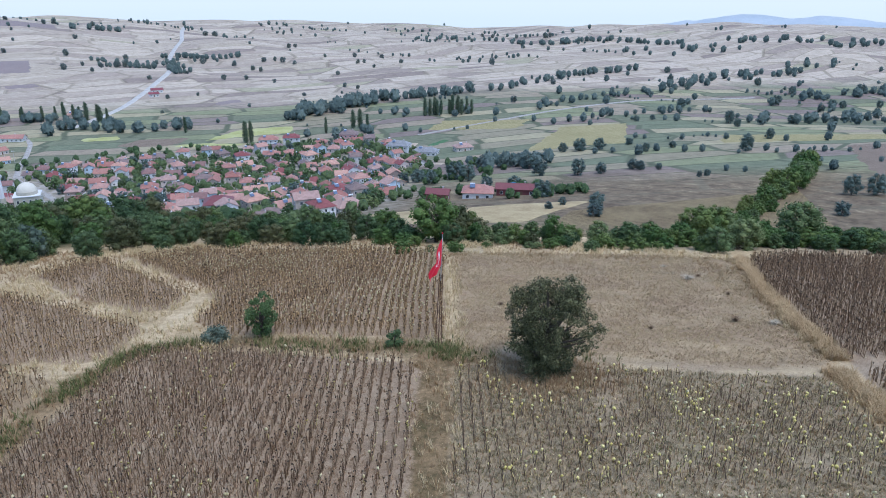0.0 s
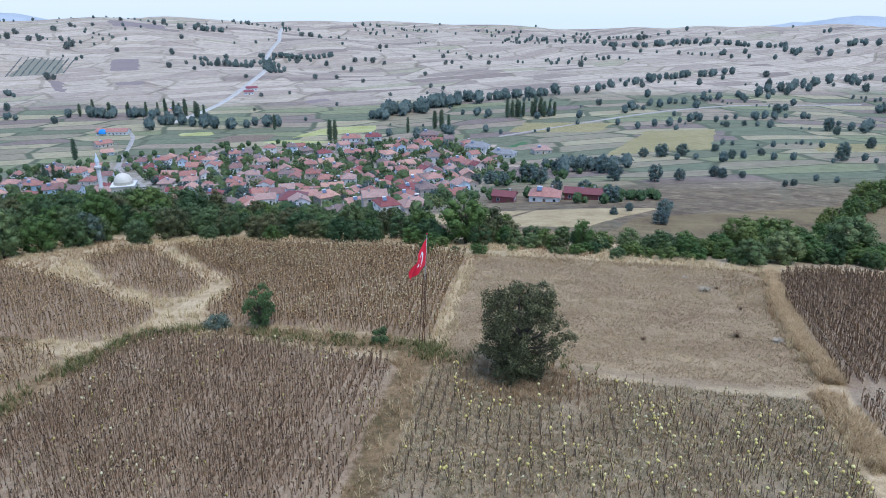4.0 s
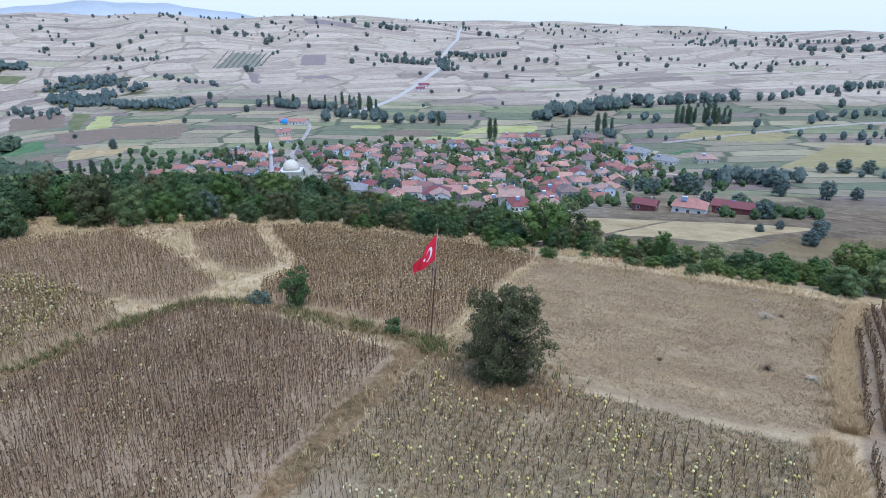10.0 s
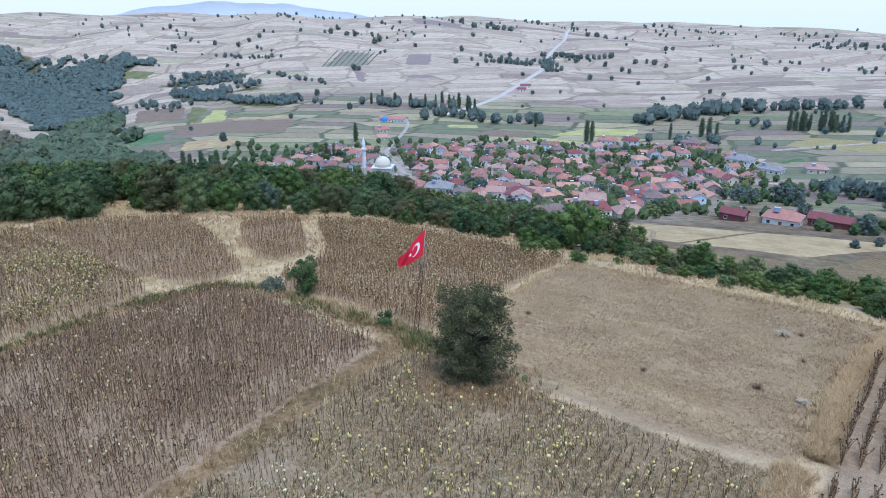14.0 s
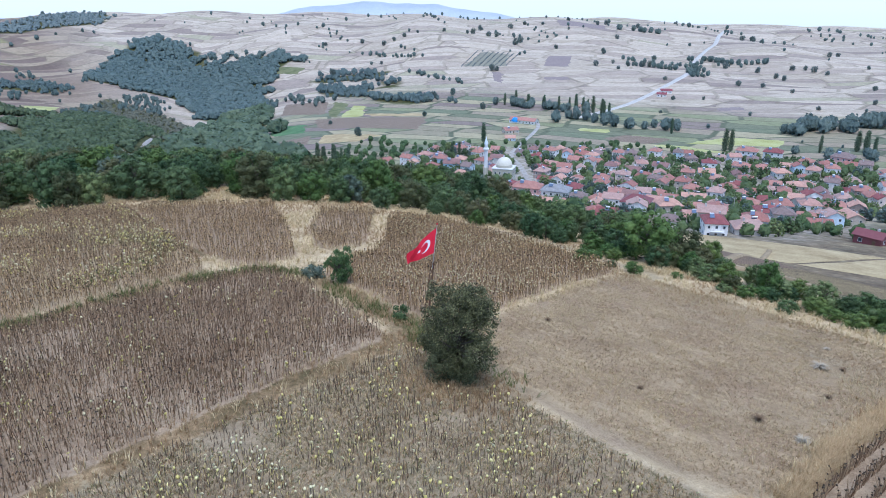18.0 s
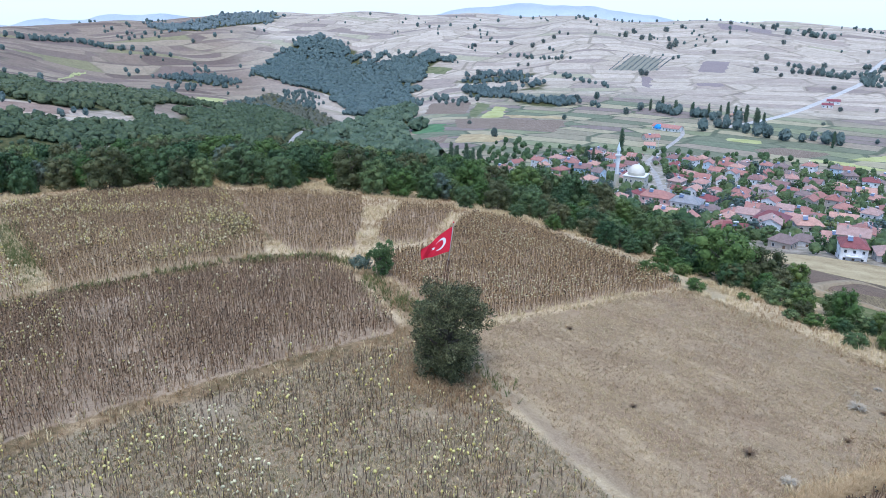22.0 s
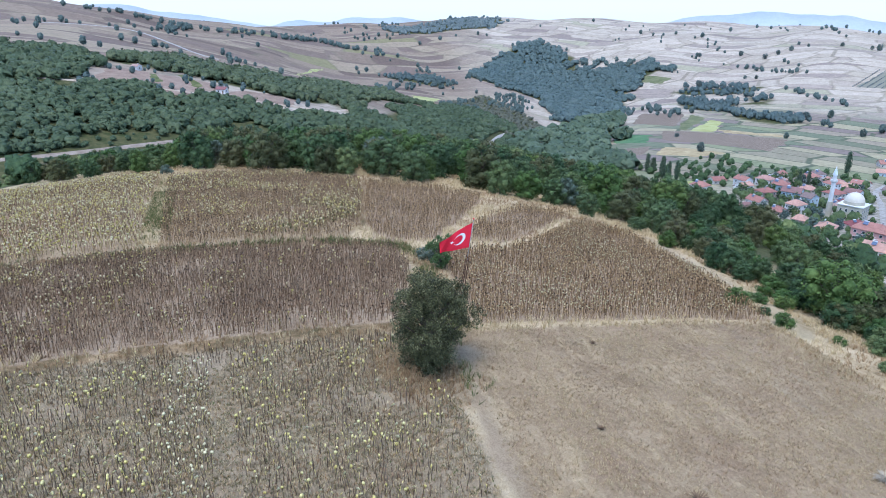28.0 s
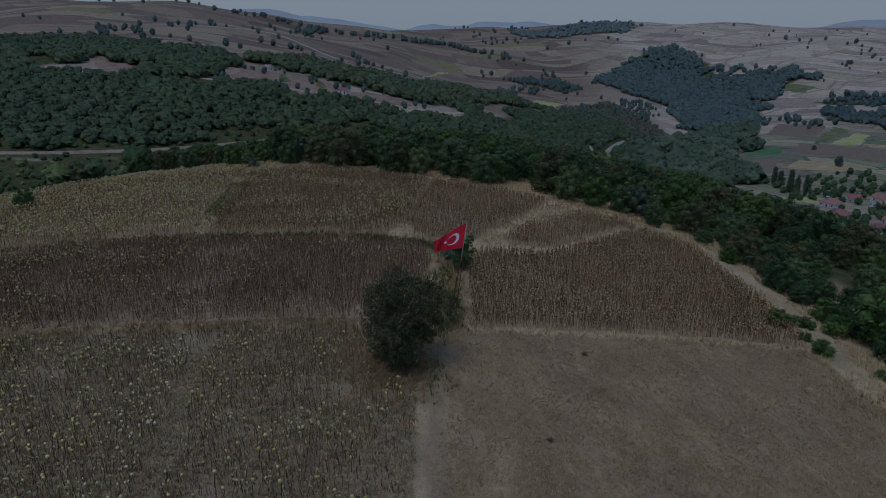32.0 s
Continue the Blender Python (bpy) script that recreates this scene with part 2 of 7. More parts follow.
RIDGE_WOOD = [(-1747, 474), (-1782, 681), (-1792, 828), (-1638, 743), (-1619, 617), (-1559, 481)]
WOODS = [WOOD_ROADSIDE, SCRUB, RIDGE_WOOD, WOOD_SLOPE, WOOD_SPUR, WOOD_SPUR_TOP, WOOD_SPUR_BELT, WOOD_GORGE, WOOD_RIVER] + WOOD_COPSES
VILLAGE = [(-292, 330), (-318, 400), (-262, 455), (-180, 500), (-130, 530), (-60, 540), (-20, 490), (-12, 440), (-22, 330), (-16, 290), (-22, 236), (-40, 222), (-75, 232), (-110, 252), (-160, 284), (-228, 305)]


def mesh_of(name, verts, faces, materials=(), index=None, smooth=False, normals=None):
    """A mesh from arrays: verts (n, 3), faces (m, k), and the directions in which leaves catch the light."""
    me = bpy.data.meshes.new(name)
    verts, faces = np.asarray(verts, np.float32), np.asarray(faces, np.int32)
    m, k = faces.shape
    me.vertices.add(len(verts))
    me.vertices.foreach_set("co", verts.ravel())
    me.loops.add(m * k)
    me.loops.foreach_set("vertex_index", faces.ravel())
    me.polygons.add(m)
    me.polygons.foreach_set("loop_start", np.arange(0, m * k, k, dtype=np.int32))
    if smooth:
        me.polygons.foreach_set("use_smooth", np.ones(m, bool))
    for mt in materials:
        me.materials.append(mt)
    if index is not None:
        me.polygons.foreach_set("material_index", np.asarray(index, np.int32))
    me.update(calc_edges=True)
    if normals is not None:
        at = me.attributes.new("custom_normal", "FLOAT_VECTOR", "POINT")
        at.data.foreach_set("vector", np.asarray(normals, np.float32).ravel())
    return me


# ---- the ground, one sheet out to the horizon ----
def axis_steps(lo, hi, step, reach, ratio):
    inner = list(np.arange(lo, hi + step / 2, step))
    left, right, s = [lo], [inner[-1]], step
    while left[-1] > -reach or right[-1] < reach:
        s *= ratio
        if left[-1] > -reach:
            left.append(left[-1] - s)
        if right[-1] < reach:
            right.append(right[-1] + s)
    return np.array(left[:0:-1] + inner + right[1:])


gx = axis_steps(-116, 60, 0.7, 5200, 1.036)
gy = axis_steps(-14, 100, 0.7, 5200, 1.036)
GX, GY = np.meshgrid(gx, gy)
GZ = land(GX, GY)
near_part = (np.abs(GX + 30) < 110) & (np.abs(GY - 40) < 80)
jitter = np.array([noise.noise((a * 0.35, b * 0.35, 0)) * 0.06 + noise.noise((a * 0.07, b * 0.07, 5)) * 0.15 if n else 0.0
                   for a, b, n in zip(GX.ravel(), GY.ravel(), near_part.ravel())])
GZ = GZ + jitter.reshape(GZ.shape)
ids = np.arange(GX.size).reshape(GX.shape)
quads = np.stack([ids[:-1, :-1], ids[:-1, 1:], ids[1:, 1:], ids[1:, :-1]], -1).reshape(-1, 4)


def ground_z(x, y):
    """Height of the ground sheet itself."""
    x, y = np.asarray(x, float), np.asarray(y, float)
    i = np.clip(np.searchsorted(gx, x) - 1, 0, len(gx) - 2)
    j = np.clip(np.searchsorted(gy, y) - 1, 0, len(gy) - 2)
    u, v = (x - gx[i]) / (gx[i + 1] - gx[i]), (y - gy[j]) / (gy[j + 1] - gy[j])
    a, b, c, d = GZ[j, i], GZ[j, i + 1], GZ[j + 1, i + 1], GZ[j + 1, i]
    return np.where(u > v, a + u * (b - a) + v * (c - b), a + v * (d - a) + u * (c - d))


def ground_masks(x, y):
    wob = np.sin(x * 0.9 + 1.3 * np.sin(y * 0.7)) * 0.14 + np.sin(y * 1.1 + 2 * np.sin(x * 0.5)) * 0.14
    def inside(poly, w=1.6):
        return soft(away_from(poly, x, y) + wob, w)
    dark = np.maximum.reduce([inside(FIELD_DARK), inside(FIELD_EAST)])
    brown = np.maximum.reduce([inside(FIELD_BROWN), inside(FIELD_WEST), inside(FIELD_DIAMOND)])
    thin = inside(FIELD_THIN, 3)
    mown = np.maximum.reduce([inside(FIELD_MOWN, 2.5), inside(FIELD_PALE), inside(FIELD_MIDDLE)])
    track = np.maximum(soft(from_line(TRACK, x, y) - 1.2 + wob, 1.8), soft(from_line(TRACK_RIM, x, y) - 1.1 + wob, 1.4))
    hill = soft(np.hypot((x + 20) / 135, (y - 30) / 78) - 1.0, 0.12)
    hill = hill * np.where(x > 26, soft(y - 87, 8), 1)
    wood = np.maximum.reduce([soft(away_from(w, x, y), 30) for w in WOODS])
    village = soft(away_from(VILLAGE, x, y), 25)
    r = np.hypot(x, y)
    valley = soft(np.abs(y - 540 - 0.12 * x) - 205 - 0.16 * np.maximum(x, 0), 60) * np.clip((x + 700) / 120, 0, 1)
    west = np.clip((-x - 480) / 120, 0, 1) * np.clip((520 + 0.25 * (-x - 900) - y) / 120, 0, 1)
    west = np.maximum(west, np.clip((y - 60) / 40, 0, 1) * np.clip((380 + 0.12 * x - y) / 50, 0, 1) * np.clip((x + 90) / 40, 0, 1))
    rank = np.maximum.reduce([soft(np.abs(x + 0.6) - 1.9, 1.2) * soft(y - 51, 2), soft(from_line(BANK, x, y) - 1.5, 1.4), soft(from_line(BANK_NORTH, x, y) - 0.9, 1.2)])
    return (dark, brown, thin, mown), (track, hill, wood, np.maximum(village, 0)), (valley, west, rank, np.clip((-x - 440) / 60, 0, 1) * np.clip((560 + 0.15 * (-x - 900) - y) / 60, 0, 1))


ground_me = mesh_of("ground", np.stack([GX, GY, GZ], -1).reshape(-1, 3), quads, smooth=True)
mask_a, mask_b, mask_v = ground_masks(GX.ravel(), GY.ravel())
for label_, layers in (("cover_a", mask_a), ("cover_b", mask_b), ("cover_c", mask_v)):
    at = ground_me.attributes.new(label_, "FLOAT_COLOR", "POINT")
    at.data.foreach_set("color", np.stack(layers, -1).astype(np.float32).ravel())
ground = tagged(new("ground", ground_me), "rolling farmland with dry fields, valley and low hills", "ground", kind="structure")


def ground_material():
    m, t, b = tree_of("ground_cover")
    pos = node(t, "NewGeometry").outputs["Position"]
    def attr(name):
        n = node(t, "Attribute")
        n.attribute_name = name
        s = t.nodes.new("ShaderNodeSeparateColor")
        t.links.new(n.outputs["Color"], s.inputs[0])
        return s.outputs[0], s.outputs[1], s.outputs[2], n.outputs["Alpha"]
    dark, brown, thin, mown = attr("cover_a")
    track, hill, wood, village = attr("cover_b")
    valley, west, rank = attr("cover_c")[:3]
    n_big = noise_of(t, 0.02, 4, 0.6, pos)
    n_mid = noise_of(t, 0.22, 5, 0.65, pos)
    n_fine = noise_of(t, 2.3, 6, 0.75, pos)
    n_grain = noise_of(t, 11.0, 5, 0.8, pos)
    broken = math_of(t, "ADD", math_of(t, "MULTIPLY", n_mid, 0.5), math_of(t, "MULTIPLY", n_fine, 0.5))

    # far country: strips of stubble, ploughland and grass, with darker banks between
    def parcels(angle, sx, sy, seed):
        spin = t.nodes.new("ShaderNodeMapping")
        spin.inputs["Rotation"].default_value = (0, 0, radians(angle))
        t.links.new(pos, spin.inputs["Vector"])
        mp = t.nodes.new("ShaderNodeMapping")
        mp.inputs["Location"].default_value = (seed, seed * 0.7, 0)
        mp.inputs["Scale"].default_value = (sx, sy, 0)
        t.links.new(spin.outputs[0], mp.inputs["Vector"])
        v = node(t, "TexVoronoi", Scale=1.0, Randomness=0.5)
        v.voronoi_dimensions = "2D"
        e = node(t, "TexVoronoi", Scale=1.0, Randomness=0.5)
        e.voronoi_dimensions, e.feature = "2D", "DISTANCE_TO_EDGE"
        for q in (v, e):
            t.links.new(mp.outputs[0], q.inputs["Vector"])
        s = t.nodes.new("ShaderNodeSeparateColor")
        t.links.new(v.outputs["Color"], s.inputs[0])
        return s.outputs[0], e.outputs["Distance"]
    cell, edge = parcels(-24, 1 / 150, 1 / 44, 3.1)
    cell3, edge3 = parcels(-30, 1 / 70, 1 / 26, 5.3)
    cell4, edge4 = parcels(-98, 1 / 190, 1 / 60, 2.2)
    cell5, edge5 = parcels(-92, 1 / 90, 1 / 34, 7.4)
    cell2, edge2 = parcels(-12, 1 / 62, 1 / 21, 8.7)
    pick = math_of(t, "ADD", math_of(t, "MULTIPLY", cell, 0.62), math_of(t, "MULTIPLY", cell3, 0.38))
    far_col = ramp_of(t, pick, [(0.0, (0.285, 0.239, 0.212)), (0.14, (0.432, 0.373, 0.31)), (0.26, (0.488, 0.427, 0.354)), (0.36, (0.396, 0.338, 0.288)), (0.43, (0.515, 0.45, 0.372)), (0.52, (0.451, 0.392, 0.319)), (0.60, (0.534, 0.468, 0.389)), (0.70, (0.442, 0.387, 0.31)), (0.78, (0.34, 0.288, 0.252)), (0.86, (0.386, 0.369, 0.266))], True)
    turned = attr("cover_c")[3]
    pick_w = math_of(t, "ADD", math_of(t, "MULTIPLY", cell4, 0.62), math_of(t, "MULTIPLY", cell5, 0.38))
    west_stops = [(0.0, (0.16, 0.12, 0.10)), (0.2, (0.24, 0.185, 0.145)), (0.35, (0.29, 0.23, 0.175)), (0.5, (0.21, 0.16, 0.135)), (0.62, (0.34, 0.28, 0.205)), (0.75, (0.19, 0.145, 0.125)), (0.87, (0.25, 0.235, 0.13))]
    west_col = mix_of(t, turned, ramp_of(t, pick, west_stops, True), ramp_of(t, pick_w, west_stops, True))
    far_col = mix_of(t, west, far_col, west_col)
    lines = math_of(t, "MULTIPLY", math_of(t, "MAXIMUM", clamp_step(t, edge, 0.026, 0.01), math_of(t, "MULTIPLY", clamp_step(t, edge3, 0.045, 0.02), 0.75)), clamp_step(t, noise_of(t, 0.011, 4, 0.7, pos), 0.30, 0.46))
    rough = ramp_of(t, noise_of(t, 0.11, 7, 0.8, pos), [(0.34, (0.075, 0.058, 0.034)), (0.46, (0.145, 0.108, 0.068)), (0.55, (0.205, 0.158, 0.097)), (0.66, (0.35, 0.285, 0.17))])
    far_col = mix_of(t, math_of(t, "MULTIPLY", math_of(t, "MULTIPLY", west, math_of(t, "SUBTRACT", 1.0, turned)), 0.85), mix_of(t, 1.0, far_col, (1.02, 0.985, 0.93), "MULTIPLY"), rough)
    lines_w = math_of(t, "MULTIPLY", math_of(t, "MAXIMUM", clamp_step(t, edge4, 0.035, 0.012), math_of(t, "MULTIPLY", clamp_step(t, edge5, 0.045, 0.02), 0.55)), clamp_step(t, noise_of(t, 0.011, 4, 0.7, pos), 0.36, 0.56))
    lines = math_of(t, "ADD", math_of(t, "MULTIPLY", lines, math_of(t, "SUBTRACT", 1.0, turned)), math_of(t, "MULTIPLY", lines_w, turned))
    far_col = mix_of(t, math_of(t, "MULTIPLY", lines, 0.58), far_col, (0.19, 0.165, 0.11))
    val_col = ramp_of(t, cell2, [(0.0, (0.30, 0.265, 0.18)), (0.15, (0.18, 0.195, 0.125)), (0.3, (0.39, 0.345, 0.22)), (0.45, (0.24, 0.19, 0.165)), (0.58, (0.18, 0.205, 0.13)), (0.7, (0.33, 0.275, 0.20)), (0.82, (0.25, 0.265, 0.15)), (0.92, (0.25, 0.20, 0.17))], True)
    val_col = mix_of(t, clamp_step(t, edge2, 0.06, 0.02), val_col, (0.12, 0.135, 0.085))
    col = mix_of(t, valley, far_col, val_col)
    stripe = node(t, "TexWave", Scale=0.12, Distortion=1.5, Detail=2.0)
    stripe.bands_direction = "DIAGONAL"
    t.links.new(pos, stripe.inputs["Vector"])
    col = mix_of(t, 0.035, col, ramp_of(t, stripe.outputs["Fac"], [(0.2, (0.30, 0.26, 0.2)), (0.8, (0.5, 0.43, 0.34))]))
    col = mix_of(t, 0.45, col, ramp_of(t, n_mid, [(0.3, (0.6, 0.6, 0.6)), (0.65, (1.1, 1.1, 1.1))]), "MULTIPLY")
    n_patch = noise_of(t, 0.075, 6, 0.75, pos)
    col = mix_of(t, 0.42, col, ramp_of(t, n_patch, [(0.34, (0.62, 0.62, 0.60)), (0.5, (0.97, 0.97, 0.98)), (0.66, (1.18, 1.18, 1.18))]), "MULTIPLY")
    col = mix_of(t, 0.35, col, ramp_of(t, n_fine, [(0.35, (0.55, 0.55, 0.52)), (0.6, (1.15, 1.15, 1.15))]), "MULTIPLY")
    col = mix_of(t, village, col, ramp_of(t, n_mid, [(0.35, (0.19, 0.19, 0.12)), (0.5, (0.33, 0.29, 0.235)), (0.65, (0.45, 0.42, 0.37))]))
    col = mix_of(t, clamp_step(t, math_of(t, "ADD", wood, math_of(t, "MULTIPLY_ADD", n_big, 0.5, -0.25)), 0.35, 0.65), col, ramp_of(t, n_mid, [(0.35, (0.045, 0.06, 0.022)), (0.65, (0.12, 0.11, 0.05))]))

    # the hill: straw-coloured grass where nothing is sown
    straw = ramp_of(t, broken, [(0.32, (0.24, 0.175, 0.10)), (0.45, (0.44, 0.345, 0.21)), (0.55, (0.60, 0.49, 0.325)), (0.68, (0.70, 0.595, 0.42))])
    straw = mix_of(t, clamp_step(t, n_big, 0.55, 0.68), straw, ramp_of(t, n_fine, [(0.35, (0.16, 0.15, 0.07)), (0.65, (0.33, 0.27, 0.15))]))
    straw = mix_of(t, rank, straw, ramp_of(t, broken, [(0.34, (0.075, 0.075, 0.032)), (0.46, (0.18, 0.135, 0.075)), (0.57, (0.31, 0.225, 0.13)), (0.68, (0.48, 0.375, 0.23))]))
    soil_dark = ramp_of(t, broken, [(0.32, (0.19, 0.135, 0.09)), (0.46, (0.32, 0.245, 0.172)), (0.62, (0.46, 0.375, 0.275))])
    soil_brown = ramp_of(t, broken, [(0.3, (0.20, 0.14, 0.095)), (0.5, (0.345, 0.26, 0.178)), (0.66, (0.48, 0.38, 0.265))])
    soil_thin = ramp_of(t, broken, [(0.3, (0.185, 0.138, 0.09)), (0.44, (0.305, 0.245, 0.165)), (0.56, (0.39, 0.322, 0.225)), (0.68, (0.48, 0.41, 0.295))])
    weeds = clamp_step(t, n_mid, 0.52, 0.66)
    soil_thin = mix_of(t, math_of(t, "MULTIPLY", weeds, 0.45), soil_thin, ramp_of(t, n_fine, [(0.35, (0.15, 0.15, 0.075)), (0.65, (0.27, 0.25, 0.15))]))
    cut = ramp_of(t, broken, [(0.32, (0.185, 0.13, 0.078)), (0.43, (0.295, 0.222, 0.14)), (0.55, (0.375, 0.29, 0.188)), (0.68, (0.47, 0.38, 0.25))])
    combed = t.nodes.new("ShaderNodeMapping")
    combed.inputs["Rotation"].default_value = (0, 0, radians(-8))
    combed.inputs["Scale"].default_value = (0.45, 1.6, 1)
    t.links.new(pos, combed.inputs["Vector"])
    swath = noise_of(t, 0.42, 5, 0.7, combed.outputs[0])
    cut = mix_of(t, math_of(t, "MULTIPLY", clamp_step(t, swath, 0.5, 0.66), 0.75), cut, ramp_of(t, n_fine, [(0.3, (0.35, 0.27, 0.165)), (0.7, (0.56, 0.45, 0.29))]))
    cut = mix_of(t, math_of(t, "MULTIPLY", clamp_step(t, noise_of(t, 0.12, 5, 0.72, pos), 0.5, 0.64), 0.5), cut, ramp_of(t, n_fine, [(0.3, (0.235, 0.16, 0.11)), (0.7, (0.41, 0.305, 0.21))]))
    cut = mix_of(t, math_of(t, "MULTIPLY", clamp_step(t, noise_of(t, 0.075, 4, 0.7, combed.outputs[0]), 0.54, 0.66), 0.5), cut, ramp_of(t, n_fine, [(0.3, (0.23, 0.205, 0.145)), (0.7, (0.38, 0.34, 0.25))]))
    gravel = ramp_of(t, n_grain, [(0.3, (0.24, 0.20, 0.145)), (0.5, (0.36, 0.31, 0.235)), (0.7, (0.48, 0.425, 0.33))])
    def lay(base, mask, over):
        edge_ = clamp_step(t, math_of(t, "ADD", mask, math_of(t, "MULTIPLY_ADD", broken, 0.9, -0.45)), 0.35, 0.65)
        return mix_of(t, edge_, base, over)
    near = lay(straw, dark, soil_dark)
    near = lay(near, brown, soil_brown)
    near = lay(near, thin, soil_thin)
    near = lay(near, mown, cut)
    near = mix_of(t, math_of(t, "MULTIPLY", clamp_step(t, math_of(t, "ADD", track, math_of(t, "MULTIPLY_ADD", broken, 1.6, -0.8)), 0.2, 1.1), 0.27), near, gravel)
    near = mix_of(t, 0.6, near, ramp_of(t, n_grain, [(0.34, (0.42, 0.42, 0.42)), (0.6, (1.1, 1.1, 1.1))]), "MULTIPLY")
    near = mix_of(t, 1.0, near, (1.04, 0.985, 0.90), "MULTIPLY")
    col = mix_of(t, hill, col, near)
    t.links.new(col, b.inputs["Base Color"])
    b.inputs["Roughness"].default_value = 0.95
    b.inputs["Specular IOR Level"].default_value = 0.1
    height = math_of(t, "ADD", n_fine, math_of(t, "MULTIPLY", n_grain, 0.5))
    t.links.new(bump_of(t, height, 0.7, 0.12), b.inputs["Normal"])
    return m


ground_me.materials.append(ground_material())


# ---- making things ----
def part(name, bm, material, parent, label=""):
    """Links a bmesh as one mesh object under a thing or a part."""
    me = bpy.data.meshes.new(name)
    bm.to_mesh(me)
    bm.free()
    me.materials.append(material)
    ob = new(name, me)
    ob.parent = parent
    if label:
        ob["label"] = label
    return ob


def mesh_part(name, me, parent, label=""):
    ob = new(name, me)
    ob.parent = parent
    if label:
        ob["label"] = label
    return ob


def add_box(bm, size, at=(0, 0, 0), bevel=0.0):
    made = bmesh.ops.create_cube(bm, size=1, matrix=Matrix.LocRotScale(at, None, size))
    if bevel:
        edges = list({e for v in made["verts"] for e in v.link_edges})
        bmesh.ops.bevel(bm, geom=edges, offset=bevel, segments=1, affect="EDGES")
    return made


def box(size, at=(0, 0, 0), bevel=0.0):
    bm = bmesh.new()
    add_box(bm, size, at, bevel)
    return bm


def tube_arrays(points, radii, sides):
    """Vertices and quads of a bent, tapering tube."""
    pts = [Vector(p) for p in points]
    verts, faces = [], []
    for i, (p, r) in enumerate(zip(pts, radii)):
        way = (pts[min(i + 1, len(pts) - 1)] - pts[max(i - 1, 0)]).normalized()
        side = way.orthogonal().normalized()
        other = way.cross(side)
        for k in range(sides):
            a = 2 * math.pi * k / sides
            verts.append(p + side * (r * math.cos(a)) + other * (r * math.sin(a)))
    for i in range(len(pts) - 1):
        for k in range(sides):
            a, b = i * sides + k, i * sides + (k + 1) % sides
            faces.append((a, b, b + sides, a + sides))
    return np.array(verts), np.array(faces)


def join_arrays(pieces):
    vs, fs, n = [], [], 0
    for v, f in pieces:
        vs.append(v)
        fs.append(f + n)
        n += len(v)
    return np.vstack(vs), np.vstack(fs)


def leaf_arrays(rng, lobes, count, size, up=0.3, soft_light=0.35):
    """Leaf quads over round lobes (x, y, z, r), thicker at their outsides; vertices, quads and normals."""
    lobes = np.array(lobes, float)
    pick = rng.choice(len(lobes), count, p=lobes[:, 3] ** 2 / (lobes[:, 3] ** 2).sum())
    d = rng.normal(size=(count, 3))
    d /= np.linalg.norm(d, axis=1)[:, None]
    rad = lobes[pick, 3] * (0.55 + 0.5 * rng.random(count) ** 0.5)
    at = lobes[pick, :3] + d * rad[:, None] * np.array([1, 1, 0.85])
    nrm = d * 0.7 + rng.normal(size=(count, 3)) * 0.55 + np.array([0, 0, up])
    nrm /= np.linalg.norm(nrm, axis=1)[:, None]
    nrm *= np.where((nrm * d).sum(1) < 0, -1, 1)[:, None]
    a = np.cross(nrm, rng.normal(size=(count, 3)))
    a /= np.linalg.norm(a, axis=1)[:, None]
    b = np.cross(nrm, a)
    s = size * (0.6 + 0.8 * rng.random(count))[:, None]
    v = np.stack([at - a * s, at - b * s * 0.55, at + a * s, at + b * s * 0.55 + nrm * s * 0.2], 1).reshape(-1, 3)
    lit = d * soft_light + nrm * (1 - soft_light)
    lit /= np.linalg.norm(lit, axis=1)[:, None]
    return v, np.arange(count * 4).reshape(-1, 4), np.repeat(lit, 4, axis=0)


def bunches(rng, lobes, gap):
    """Small sprays of leaves all over larger lobes."""
    out = []
    for x, y, z, r in lobes:
        for _ in range(max(3, int(4.2 * r * r / gap ** 2))):
            d = rng.normal(size=3)
            d /= np.linalg.norm(d)
            k = r * (0.62 + 0.5 * rng.random())
            out.append((x + d[0] * k, y + d[1] * k, z + d[2] * k * 0.85, gap * (0.45 + 0.65 * rng.random())))
    return out


def ball_quads(n):
    """Directions and quads of a sphere of n by n patches on six sides."""
    g = np.tan(np.linspace(-0.25, 0.25, n + 1) * math.pi)
    u, v = [q.ravel() for q in np.meshgrid(g, g)]
    k = np.arange((n + 1) ** 2).reshape(n + 1, n + 1)
    quad = np.stack([k[:-1, :-1], k[:-1, 1:], k[1:, 1:], k[1:, :-1]], -1).reshape(-1, 4)
    one = np.ones_like(u)
    sides = [(one, u, v), (-one, v, u), (v, one, u), (u, -one, v), (u, v, one), (v, u, -one)]
    pts = np.vstack([np.stack(q, 1) for q in sides])
    pts /= np.linalg.norm(pts, axis=1)[:, None]
    quads = np.vstack([quad + i * len(u) for i in range(6)])
    keys, back = np.unique(np.round(pts, 5), axis=0, return_inverse=True)
    return keys / np.linalg.norm(keys, axis=1)[:, None], back.ravel()[quads]


BALLS = {n: ball_quads(n) for n in (2, 3, 5)}


